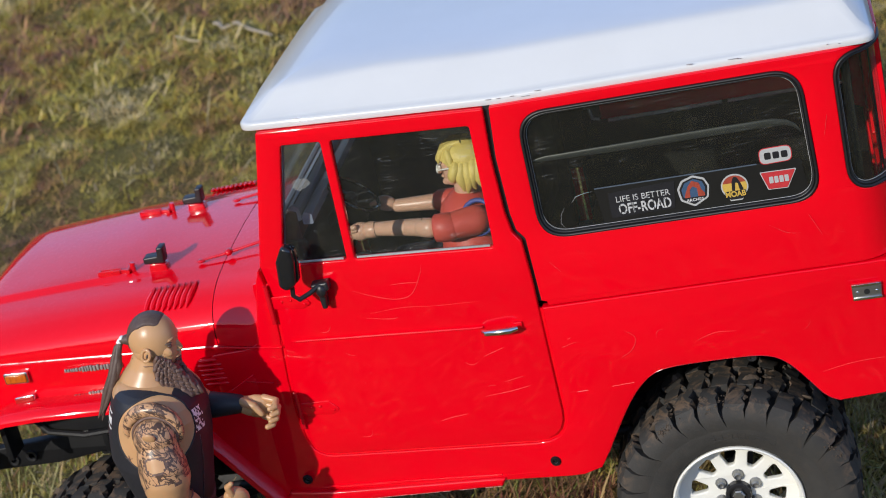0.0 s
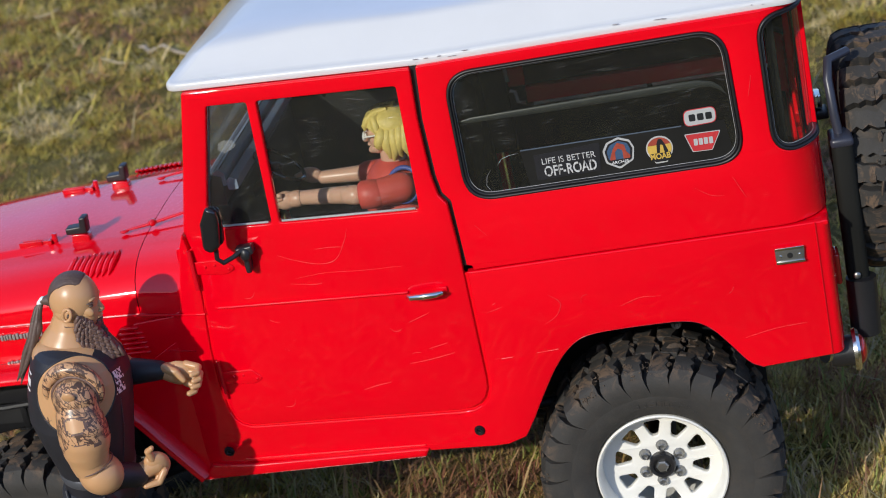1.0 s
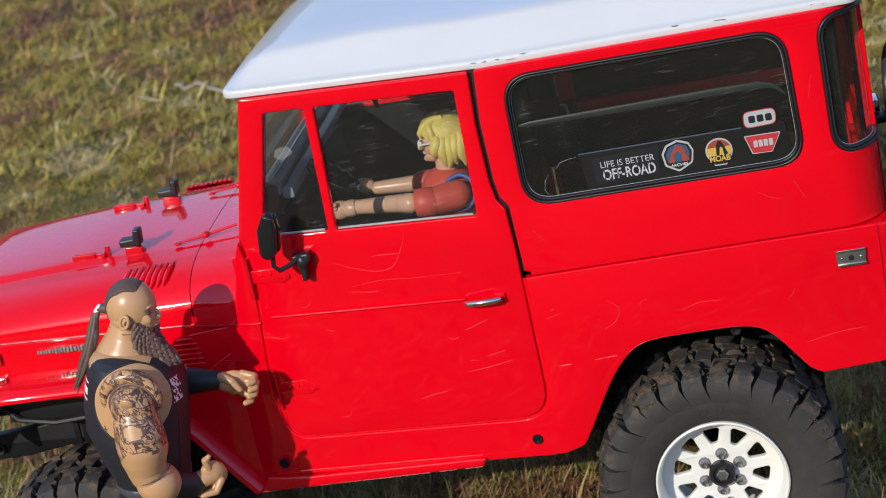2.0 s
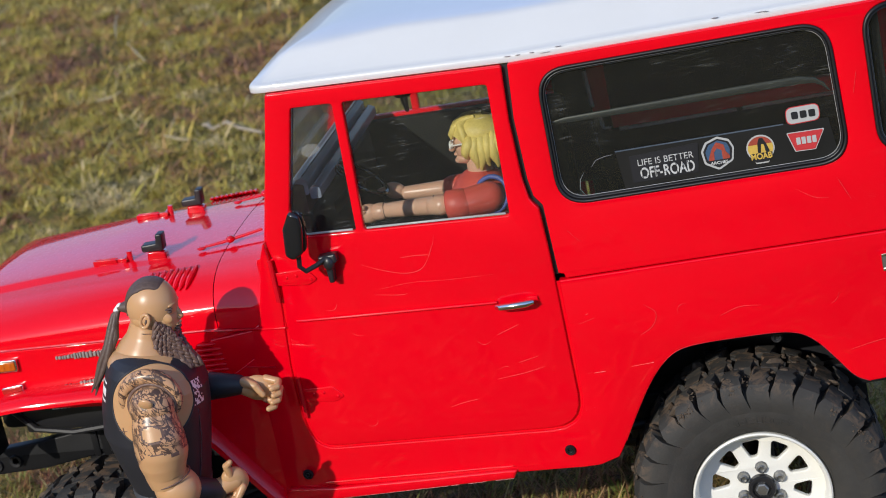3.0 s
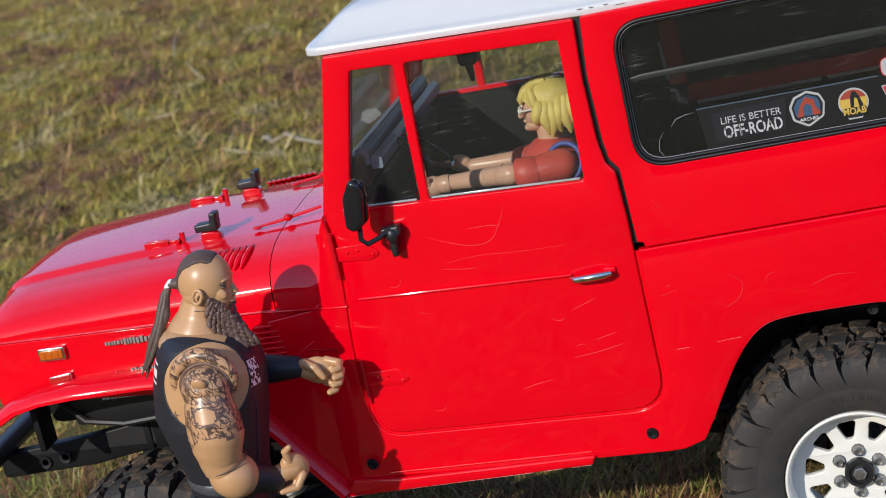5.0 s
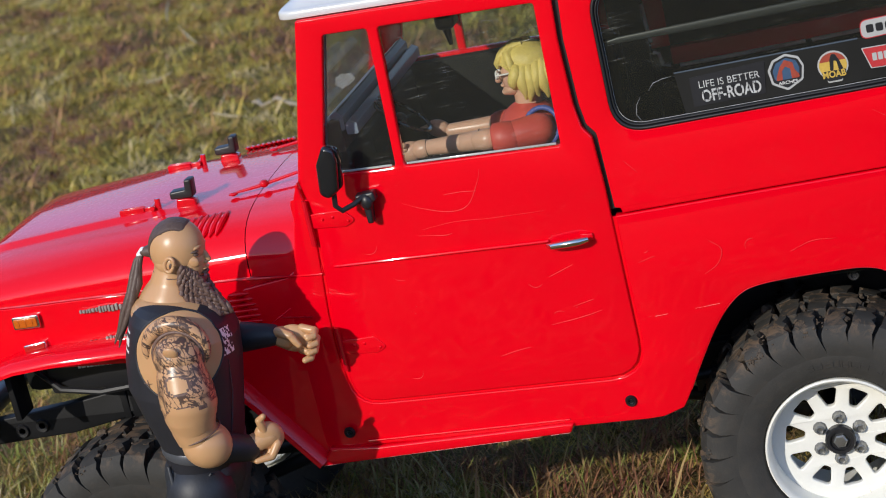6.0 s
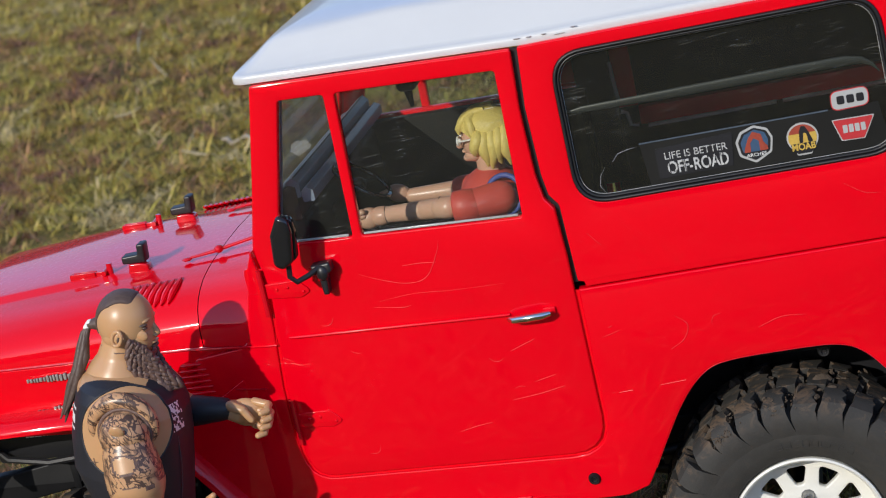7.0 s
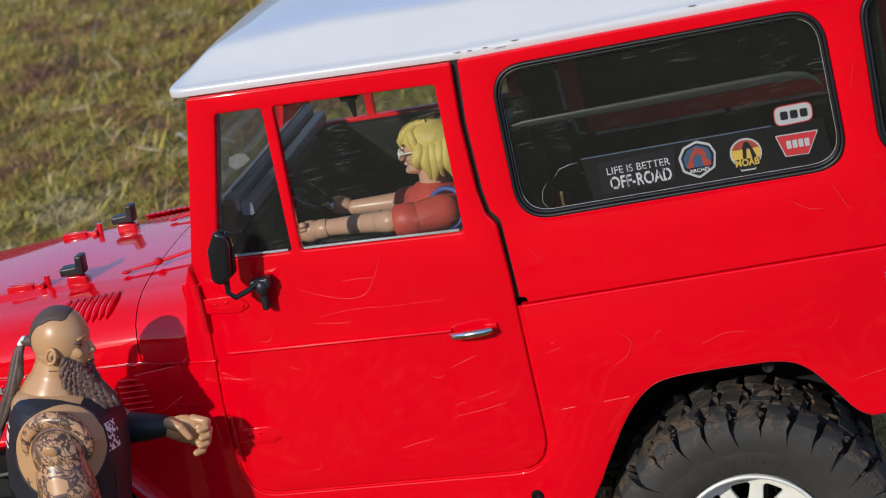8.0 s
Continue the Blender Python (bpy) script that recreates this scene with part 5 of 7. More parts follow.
# ---- rear carrier and lamps ----
car = part("spare_carrier", boxed(2.085, 2.170, -0.60, -0.46, 0.98, 1.62, 0.025, 3), DARK_IN, truck, "black spare wheel carrier")
part("carrier_tube", tube(bmesh.new(), [(2.125, -0.53, 1.60), (2.115, -0.52, 1.70), (2.108, -0.50, 1.84), (2.12, -0.44, 1.90), (2.20, -0.36, 1.90)], 0.018, 12), CARRIER, car, "blue-black bent tube")
part("carrier_collar", boxed(2.082, 2.172, -0.605, -0.455, 1.590, 1.630, 0.015, 3), CARRIER, car)
part("carrier_hinge", tube(bmesh.new(), [(2.13, -0.58, 0.80), (2.135, -0.58, 1.04)], 0.060, 16), BLACK, car)
part("carrier_arm", boxed(2.10, 2.16, -0.5, 0.0, 1.34, 1.44, 0.015), BLACK, car)
part("carrier_bolt", blob(bmesh.new(), (2.12, -0.612, 1.06), (0.015, 0.008, 0.015), seg=10, rings=6), STEEL, car)
part("gate_hinge", boxed(2.045, 2.085, -0.30, -0.20, 1.66, 1.72, 0.008), CHROME, truck, "bright gate hinge")
part("gate_hinge_foot", boxed(2.045, 2.105, -0.32, -0.22, 1.62, 1.655, 0.008), BLACK, truck)
lamp = part("tail_lamp", spun([(0.0, -0.03), (0.055, -0.03), (0.062, 0.0), (0.062, 0.06)], 24, (2.005, -0.70, 0.785), "x"), BLACK, truck, "round tail lamp with a chrome ring")
part("lamp_ring", spun([(0.060, 0.055), (0.084, 0.058), (0.088, 0.072), (0.078, 0.084), (0.054, 0.08)], 28, (2.005, -0.70, 0.785), "x"), CHROME, lamp)
part("lamp_lens", blob(bmesh.new(), (2.085, -0.70, 0.785), (0.035, 0.062, 0.062)), RED_LENS, lamp)
part("lamp_stub", tube(bmesh.new(), [(1.95, -0.74, 0.80), (2.0, -0.70, 0.785)], 0.035, 12), CHROME, lamp)
part("gate_lens", boxed(2.035, 2.06, -0.66, -0.56, 1.05, 1.18, 0.01), RED_LENS, truck)


# ---- stickers on the rear side window ----
def decal(name, pts, mat, parent, lift=0.0, label="", r=0.0):
    bm = plate([rounded(pts, r, 4) if r else pts], -0.8095 - lift, 0.0016, 0.0, 0)
    return part(name, lean(bm), mat, parent, label)


def ellipse(cx, cz, rx, rz, k=24, a0=0, a1=360):
    return [(cx + rx * math.cos(math.radians(a0 + (a1 - a0) * i / k)), cz + rz * math.sin(math.radians(a0 + (a1 - a0) * i / k))) for i in range(k + (0 if a1 - a0 == 360 else 1))]


def words(text, x0, z0, width, height, mat, parent, lift=0.002, bold=0.0):
    """Text in Blender's own font, fitted to a width and height, as a thin mesh."""
    cu = bpy.data.curves.new("words", "FONT")
    cu.body = text
    cu.extrude = 0.0004
    cu.offset = bold
    ob = bpy.data.objects.new("words", cu)
    scene.collection.objects.link(ob)
    me = bpy.data.meshes.new_from_object(ob.evaluated_get(bpy.context.evaluated_depsgraph_get()))
    bpy.data.objects.remove(ob)
    bm = bmesh.new()
    bm.from_mesh(me)
    xs, ys = [v.co.x for v in bm.verts], [v.co.y for v in bm.verts]
    for v in bm.verts:
        u = (v.co.x - min(xs)) / (max(xs) - min(xs)) * width
        h = (v.co.y - min(ys)) / (max(ys) - min(ys)) * height
        z = z0 + h
        v.co = (x0 + u, -0.8095 - lift - v.co.z + (side_y(z) + 0.82), z)
    return part("lettering", bm, mat, parent, angle=20)


# grey bar shaped as the soft reflected highlight across the pane, turning down at its rear corner
bm = tube(bmesh.new(), [(x, 0.0, z) for x, z in ((0.715, 1.984), (0.76, 1.986), (1.10, 1.986), (1.45, 1.988), (1.62, 1.988), (1.67, 1.980), (1.70, 1.962), (1.72, 1.935))], [0.004, 0.011, 0.015, 0.016, 0.015, 0.011, 0.007, 0.002], 24)
for v in bm.verts:
    v.co.y = v.co.y * 0.35 + side_y(v.co.z) + 0.034
part("pane_crease", bm, HIGHLIGHT_BAR, near_quarter, "soft grey bar shaped as a highlight in the pane", angle=80)
for pts in (((0.83, 1.800), (0.85, 1.823), (0.885, 1.832), (0.915, 1.834)), ((0.79, 1.700), (0.775, 1.725), (0.782, 1.76), (0.80, 1.785))):
    part("glue_trace", tube(bmesh.new(), [(x, side_y(z) + 0.012, z) for x, z in pts], [0.0004, 0.0009, 0.0009, 0.0003], 6), CUT_EDGE, near_quarter, "faint trace of a peeled sticker")
film = decal("window_film", [(0.925, 1.842), (1.70, 1.842), (1.72, 1.70), (0.94, 1.70)], FILM, near_quarter, -0.003, "dark film strip inside the window")
decal("film_edge", [(0.925, 1.845), (1.54, 1.845), (1.54, 1.8405), (0.925, 1.8405)], FILM_EDGE, film, 0.0)
s1 = decal("slogan_sticker", [(0.972, 1.816), (1.228, 1.828), (1.215, 1.718), (0.972, 1.715)], ST_BLACK, near_quarter, 0.0, "black slogan sticker with worn white lettering", 0.006)
words("LIFE IS BETTER", 1.000, 1.776, 0.205, 0.024, WORN_INK, s1, bold=0.0)
words("OFF-ROAD", 1.004, 1.726, 0.200, 0.042, WORN_INK, s1, bold=0.02)
for k in range(8):
    decal("stencil_gap", [(1.010 + 0.0252 * k, 1.770), (1.0125 + 0.0252 * k, 1.770), (1.0125 + 0.0252 * k, 1.724), (1.010 + 0.0252 * k, 1.724)], ST_BLACK, s1, 0.0034)

s2 = decal("arch_sticker", [(1.298, 1.838), (1.340, 1.822), (1.354, 1.790), (1.345, 1.742), (1.290, 1.713), (1.240, 1.742), (1.233, 1.79), (1.252, 1.822)], ST_WHITE, near_quarter, 0.0, "park badge sticker with a rust stone arch on blue", 0.014)
decal("badge_field", [(1.298, 1.830), (1.336, 1.815), (1.347, 1.788), (1.339, 1.747), (1.290, 1.722), (1.247, 1.747), (1.241, 1.788), (1.258, 1.816)], ST_BLACK, s2, 0.0012, r=0.012)
decal("badge_sky", [(1.298, 1.824), (1.330, 1.810), (1.338, 1.786), (1.333, 1.752), (1.253, 1.752), (1.249, 1.786), (1.264, 1.811)], ST_BLUE, s2, 0.0020, r=0.010)
decal("badge_rock", [(1.256, 1.752), (1.262, 1.770), (1.274, 1.796), (1.292, 1.818), (1.318, 1.806), (1.322, 1.780), (1.334, 1.764), (1.334, 1.752), (1.308, 1.752), (1.308, 1.786), (1.292, 1.796), (1.280, 1.782), (1.278, 1.752)], ST_RUST, s2, 0.0028, r=0.004)
words("ARCHES", 1.262, 1.736, 0.064, 0.011, INK, s2, 0.0028)
s3 = decal("desert_sticker", ellipse(1.447, 1.770, 0.051, 0.049), ST_WHITE, near_quarter, 0.0, "round desert badge sticker in orange and yellow")
decal("badge_tab", [(1.4174, 1.735), (1.4766, 1.735), (1.4702, 1.712), (1.4238, 1.712)], ST_WHITE, s3, 0.0, r=0.006)
decal("badge_sun", ellipse(1.447, 1.770, 0.046, 0.043), ST_YELLOW, s3, 0.0012)
decal("badge_glow", ellipse(1.447, 1.774, 0.044, 0.039, 20, 15, 165), ST_RUST, s3, 0.0018)
decal("badge_rock", [(1.435, 1.752), (1.4382, 1.790), (1.4462, 1.808), (1.459, 1.806), (1.4686, 1.786), (1.4798, 1.752), (1.4638, 1.752), (1.4606, 1.782), (1.451, 1.786), (1.4462, 1.752)], ST_BLACK, s3, 0.0024, r=0.006)
decal("badge_ground", [(1.4046, 1.752), (1.4894, 1.752), (1.4814, 1.732), (1.4686, 1.718), (1.4254, 1.718), (1.411, 1.734)], ST_BLACK, s3, 0.0022, r=0.006)
words("MOAB", 1.409, 1.729, 0.076, 0.023, ST_YELLOW, s3, 0.0034, bold=0.03)
s4 = decal("maker_sticker", [(1.556, 1.897), (1.672, 1.899), (1.670, 1.842), (1.554, 1.838)], ST_WHITE, near_quarter, 0.0, "white sticker with a red rim and dark bars", 0.022)
decal("sticker_rim", [(1.553, 1.900), (1.675, 1.902), (1.673, 1.839), (1.551, 1.835)], ST_RED, s4, -0.0006, r=0.024)
for k in range(3):
    decal("logo_bar", [(1.572 + 0.031 * k, 1.882), (1.596 + 0.031 * k, 1.882), (1.596 + 0.031 * k, 1.855), (1.572 + 0.031 * k, 1.855)], ST_BLACK, s4, 0.0012, r=0.006)
s5 = decal("winch_sticker", [(1.545, 1.808), (1.682, 1.806), (1.642, 1.733), (1.568, 1.735)], ST_WHITE, near_quarter, 0.0, "red tapered sticker with pale bars", 0.004)
decal("sticker_field", [(1.549, 1.805), (1.677, 1.803), (1.640, 1.736), (1.571, 1.738)], ST_RED, s5, 0.0012, r=0.004)
for k in range(4):
    decal("logo_bar", [(1.577 + 0.019 * k, 1.786), (1.592 + 0.019 * k, 1.786), (1.592 + 0.019 * k, 1.760), (1.577 + 0.019 * k, 1.760)], ST_WHITE, s5, 0.0022, r=0.003)


# ---- figures ----
def standing_figure():
    """Bearded bald-sided toy figure in a black vest, standing by the front fender with one arm towards it; one mesh."""
    bm = bmesh.new()
    S, I, V, H, T, W, B, BD = 0, 1, 2, 3, 4, 5, 6, 7
    yc = -1.43

    def section(table, z):
        return [float(np.interp(z, [p[0] for p in table], [p[i] for p in table])) for i in (1, 2, 3)]

    def loft(table, rows, seg, pick):
        """Oval sections stacked as the table says; pick gives each face its material."""
        grid = []
        for j in range(rows + 1):
            z = float(np.interp(j / rows * (len(table) - 1), range(len(table)), [p[0] for p in table]))
            xc, rx, ry = section(table, z)
            grid.append([bm.verts.new((xc + rx * math.cos(2 * math.pi * k / seg), yc + ry * math.sin(2 * math.pi * k / seg), z)) for k in range(seg)])
        for r0, r1 in zip(grid, grid[1:]):
            for k in range(seg):
                fc = bm.faces.new((r0[k], r0[(k + 1) % seg], r1[(k + 1) % seg], r1[k]))
                fc.material_index = pick(fc.calc_center_median())

    # head: skull, face, brow, nose, ear
    skull = Vector((-1.072, yc, 1.520))
    blob(bm, skull, (0.093, 0.083, 0.100), S, (0, 0, 0), 32, 22)
    blob(bm, (-1.080, yc, 1.478), (0.072, 0.078, 0.056), S, (0, 0, 0), 24, 16)
    blob(bm, (-1.034, yc, 1.472), (0.060, 0.064, 0.066), S, (0, 12, 0), 24, 16)
    blob(bm, (-0.998, yc, 1.533), (0.018, 0.054, 0.011), S, (0, -14, 0), 16, 10)
    limb(bm, (-0.988, yc, 1.520), (-0.970, yc, 1.486), 0.008, 0.011, S, 12)
    blob(bm, (-0.974, yc - 0.010, 1.480), (0.010, 0.009, 0.007), S, (0, 0, 0), 10, 8)
    blob(bm, (-0.996, yc - 0.047, 1.514), (0.010, 0.010, 0.0055), H, (0, 0, 20), 12, 8)
    blob(bm, (-1.000, yc - 0.051, 1.524), (0.016, 0.010, 0.004), H, (0, -8, 20), 12, 8)
    blob(bm, (-1.012, yc - 0.050, 1.492), (0.030, 0.012, 0.020), S, (0, 20, 0), 18, 12)
    blob(bm, (-0.978, yc, 1.458), (0.010, 0.026, 0.006), S, (0, 0, 0), 12, 8)
    blob(bm, (-0.980, yc, 1.444), (0.012, 0.026, 0.007), H, (0, 0, 0), 12, 8)
    ear = [Vector((-1.074, yc - 0.083, 1.488)) + Vector((0.016 * math.cos(q) + 0.004 * math.sin(q), -0.006 - 0.004 * math.cos(q), 0.024 * math.sin(q))) for q in [2 * math.pi * k / 18 for k in range(19)]]
    tube(bm, ear, 0.0065, 8, S, False)
    blob(bm, (-1.074, yc - 0.083, 1.488), (0.013, 0.006, 0.020), S, (0, 10, 0), 12, 8)
    blob(bm, (-1.070, yc - 0.0895, 1.484), (0.005, 0.003, 0.010), H, (0, 10, 0), 10, 6)
    tube(bm, [(-1.147, yc - 0.034, 1.447), (-1.120, yc - 0.062, 1.438), (-1.085, yc - 0.074, 1.434), (-1.055, yc - 0.072, 1.436)], [0.001, 0.0022, 0.0022, 0.001], 6, BD)
    # hair: combed cap over the crown and a long tail down the back
    stations = 28
    grid = []
    for i in range(stations + 1):
        th = 59 + (203 - 59) * i / stations
        spread = float(np.interp(th, [59, 70, 121, 162, 203], [30, 41, 46, 36, 26]))
        row = []
        for k in range(43):
            ph = radians(spread * (k / 20.5 - 1) if 0 < k < 42 else spread * (1 if k else -1))
            r = 0.965 if k in (0, 42) or i == 0 else 1.022 + 0.007 * math.sin(2.1 * k + 0.5 * math.sin(0.5 * i)) + 0.003 * math.sin(5.3 * k)
            q = Vector((0.093 * r * math.cos(radians(th)) * math.cos(ph), 0.083 * r * math.sin(ph), 0.100 * r * math.sin(radians(th)) * math.cos(ph)))
            row.append(bm.verts.new(q + skull))
        grid.append(row)
    for r0, r1 in zip(grid, grid[1:]):
        for k in range(42):
            bm.faces.new((r0[k], r1[k], r1[k + 1], r0[k + 1])).material_index = H
    limb(bm, (-1.150, yc, 1.508), (-1.190, yc, 1.500), 0.028, 0.014, H, 14)
    tail = [(-1.190, yc, 1.502), (-1.207, yc - 0.005, 1.472), (-1.216, yc - 0.012, 1.425), (-1.225, yc - 0.020, 1.360), (-1.244, yc - 0.030, 1.290), (-1.265, yc - 0.036, 1.225), (-1.283, yc - 0.040, 1.175)]
    for j, (dy, dx, end) in enumerate(((0.0, 0.0, 1.0), (0.016, 0.012, 0.8), (-0.016, 0.010, 0.9), (-0.006, 0.022, 0.72), (-0.012, -0.008, 0.95))):
        pts = []
        for k, (x, y, z) in enumerate(tail):
            f = min(1.0, k / 3)
            pts.append((x + f * dx + 0.003 * math.sin(2.3 * k + 2 * j), y + f * dy, 1.502 + (z - 1.502) * end))
        tube(bm, pts, [0.007, 0.009, 0.012, 0.014, 0.013, 0.009, 0.002], 9, H)
    limb(bm, (-1.189, yc, 1.506), (-1.201, yc, 1.488), 0.0125, 0.0125, W, 14)
    # beard: a slanting mass of crimped locks from the cheek to a point on the chest
    for side in (-1, 1):
        for k in range(19):
            u = k / 18 * (1.0 if side < 0 else 0.62)
            p0 = Vector((-1.036 + 0.036 * u, yc + side * (0.078 - 0.026 * u), 1.484 - 0.034 * u))
            p1 = Vector((-1.072 + 0.112 * u, yc + side * (0.092 - 0.046 * u), 1.375 + 0.022 * u))
            p2 = Vector((-0.968 + 0.082 * u, yc + side * (0.050 - 0.036 * u), 1.300 + 0.010 * u))
            pts = []
            for j in range(27):
                t = j / 26
                q = (1 - t) ** 2 * p0 + 2 * t * (1 - t) * p1 + t * t * p2
                q.x += 0.0035 * math.sin(34 * t + 2.2 * k)
                q.z += 0.0045 * math.sin(27 * t + 3 * k)
                q.y += side * 0.005 * math.sin(31 * t + 2 * k)
                pts.append(q)
            tube(bm, pts, [0.005, 0.008] + [0.0080 + 0.0022 * math.sin(2.6 * j + k) for j in range(22)] + [0.008, 0.006, 0.003], 8, BD)
    for x, z, rx, rz in ((-1.026, 1.410, 0.052, 0.024), (-0.996, 1.366, 0.062, 0.034), (-0.948, 1.326, 0.050, 0.026)):
        blob(bm, (x, yc - 0.008, z), (rx, 0.052, rz), BD, (0, 54, 0), 30, 22, 0.007, 40)
    blob(bm, (-0.990, yc, 1.418), (0.014, 0.030, 0.012), BD, (0, 20, 0), 14, 10, 0.002, 40)

    def armhole(c):
        return math.hypot((c.x + 1.040) / 0.136, (c.z - 1.208) / 0.142)

    # neck running out into the slope of the shoulders
    loft([(1.26, -1.080, 0.090, 0.110), (1.315, -1.095, 0.116, 0.125), (1.345, -1.099, 0.112, 0.112), (1.375, -1.098, 0.096, 0.098), (1.41, -1.091, 0.076, 0.080), (1.45, -1.086, 0.066, 0.070), (1.48, -1.084, 0.062, 0.066)], 30, 64, lambda c: S)
    # trunk in a tank top with wide armholes
    trunk = [(0.74, -1.015, 0.115, 0.170), (0.84, -1.018, 0.135, 0.185), (0.95, -1.045, 0.165, 0.200), (1.05, -1.067, 0.190, 0.210), (1.15, -1.068, 0.192, 0.216), (1.24, -1.067, 0.182, 0.216), (1.29, -1.072, 0.166, 0.205), (1.325, -1.082, 0.146, 0.182), (1.345, -1.088, 0.126, 0.155), (1.358, -1.092, 0.104, 0.122), (1.365, -1.094, 0.080, 0.092)]

    def cloth(c):
        side = c.y - yc
        e = armhole(c)
        if abs(side) > 0.07 and e < 1:
            return S
        if c.z > 1.24 and abs(side) < 0.108 + 0.5 * max(0.0, c.z - 1.345) and c.x < -0.985 and not (c.x < -1.20 and c.z < 1.31):
            return S
        if 1.185 < c.z < 1.275 and -0.150 < side < -0.040 and c.x > -0.97 and c.z + 0.5 * c.y < 0.585 and noise.noise(Vector((c.x * 40, c.y * 130, c.z * 75 + c.y * 40))) > -0.02:
            return W
        if 1.19 < c.z < 1.265 and -0.13 < side < -0.07 and c.x < -1.15 and int((c.z + 9) * 70) % 3:
            return W
        return V

    loft(trunk, 200, 220, cloth)
    # rolled hem round the near armhole
    hem = []
    for k in range(97):
        a = 2 * math.pi * k / 96
        x, z = -1.040 + 0.136 * math.cos(a), 1.208 + 0.142 * math.sin(a)
        xc, rx, ry = section(trunk, z)
        hem.append((x, yc - ry * math.sqrt(max(0.05, 1 - ((x - xc) / rx) ** 2)) + 0.001, z))
    tube(bm, hem, 0.0045, 8, V, False)
    # seam with loose pale stitches down the near flank
    tube(bm, [(-0.893, yc - 0.085, 1.17), (-0.886, yc - 0.080, 1.06), (-0.892, yc - 0.080, 0.95), (-0.898, yc - 0.085, 0.86)], 0.0016, 6, B, False)
    # printed collar bulging round the shoulder joint, the dark parting and the ball of the joint
    arc = [radians(a) for a in range(-18, 206, 8)]
    tube(bm, [(-1.033 + 0.098 * math.cos(a), yc - 0.196, 1.232 + 0.094 * math.sin(a)) for a in arc], [0.008 + 0.020 * math.sin(math.pi * k / (len(arc) - 1)) ** 0.6 for k in range(len(arc))], 14, I)
    tube(bm, [(-1.022 + 0.083 * math.cos(a), yc - 0.216, 1.226 + 0.080 * math.sin(a)) for a in arc], 0.0065, 8, BD, False)
    blob(bm, (-1.020, yc - 0.222, 1.222), (0.081, 0.078, 0.080), I, (0, -10, 0), 30, 22)
    blob(bm, (-1.022, yc - 0.2925, 1.262), (0.026, 0.010, 0.024), S, (25, 0, 0), 14, 10)
    tube(bm, [(-1.148, yc - 0.200, 1.118), (-1.128, yc - 0.204, 1.116), (-1.116, yc - 0.206, 1.120)], 0.0014, 6, BD)
    tube(bm, [(-1.134, yc - 0.203, 1.130), (-1.128, yc - 0.205, 1.104)], 0.0014, 6, BD)
    blob(bm, (-1.05, yc + 0.165, 1.20), (0.085, 0.075, 0.10), S)
    # near arm: printed upper arm, plain forearm ball with its parting, wrist band, hand
    axis_pts = [(-1.012, -0.228, 1.205), (-1.006, -0.236, 1.165), (-0.994, -0.244, 1.120), (-0.984, -0.248, 1.075), (-0.982, -0.246, 1.035), (-0.976, -0.240, 0.990), (-0.965, -0.235, 0.955)]
    girth = [0.074, 0.083, 0.091, 0.092, 0.084, 0.072, 0.068]
    n0 = len(bm.faces)
    fine = 60
    line = []
    for j in range(fine + 1):
        f = j / fine * (len(axis_pts) - 1)
        line.append((Vector([float(np.interp(f, range(len(axis_pts)), [p[i] for p in axis_pts])) for i in range(3)]) + Vector((0, yc, 0)), float(np.interp(f, range(len(girth)), girth))))
    tube(bm, [p for p, _ in line], [r for _, r in line], 72, S)
    bm.faces.ensure_lookup_table()
    for fc in bm.faces[n0:]:
        c = fc.calc_center_median()
        edge = 1.098 - 0.055 * max(0.0, min(1.0, (-1.012 - c.x) / 0.04)) + 0.004 * math.sin(90 * c.x)
        heart = math.hypot((c.x + 0.998) / 0.036, (c.z - 1.163) / 0.026)
        if c.z > edge and heart > 1:
            fc.material_index = BD if heart < 1.22 else I
        elif edge - 0.004 < c.z <= edge:
            fc.material_index = BD
    blob(bm, (-0.938, yc - 0.225, 0.925), (0.084, 0.078, 0.078), S, (0, 20, 0), 26, 18)
    axis = Vector((0.045, 0.012, -0.100)).normalized()
    u = axis.cross(Vector((0, 1, 0))).normalized()
    w = axis.cross(u)
    tube(bm, [Vector((-0.958, yc - 0.234, 0.968)) + 0.0715 * (math.cos(a) * u + math.sin(a) * w) for a in [2 * math.pi * k / 40 for k in range(41)]], 0.0030, 6, BD, False)
    limb(bm, (-0.905, yc - 0.200, 0.905), (-0.832, yc - 0.125, 0.872), 0.054, 0.045, V, 20)
    palm = Vector((-0.766, yc - 0.090, 0.905))
    blob(bm, palm, (0.048, 0.030, 0.058), S, (10, -38, 25), 22, 16)
    limb(bm, (-0.825, yc - 0.118, 0.880), palm, 0.034, 0.034, S, 14)
    for k in range(4):
        root = palm + Vector((0.030 - 0.014 * k, -0.012 + 0.018 * k, -0.020 - 0.008 * k))
        mid = root + Vector((-0.016, -0.016, -0.040 + 0.003 * k))
        tip = mid + Vector((-0.046, -0.020, -0.012))
        limb(bm, root, mid, 0.0155, 0.014, S, 10)
        limb(bm, mid, tip, 0.014, 0.010, S, 10)
    limb(bm, palm + Vector((-0.012, -0.022, 0.030)), palm + Vector((-0.022, -0.036, 0.068)), 0.016, 0.014, S, 10)
    limb(bm, palm + Vector((-0.022, -0.036, 0.068)), palm + Vector((-0.008, -0.040, 0.086)), 0.014, 0.010, S, 10)
    # far arm reaching for the fender
    limb(bm, (-1.03, yc + 0.17, 1.20), (-0.945, yc + 0.172, 1.152), 0.066, 0.055, S)
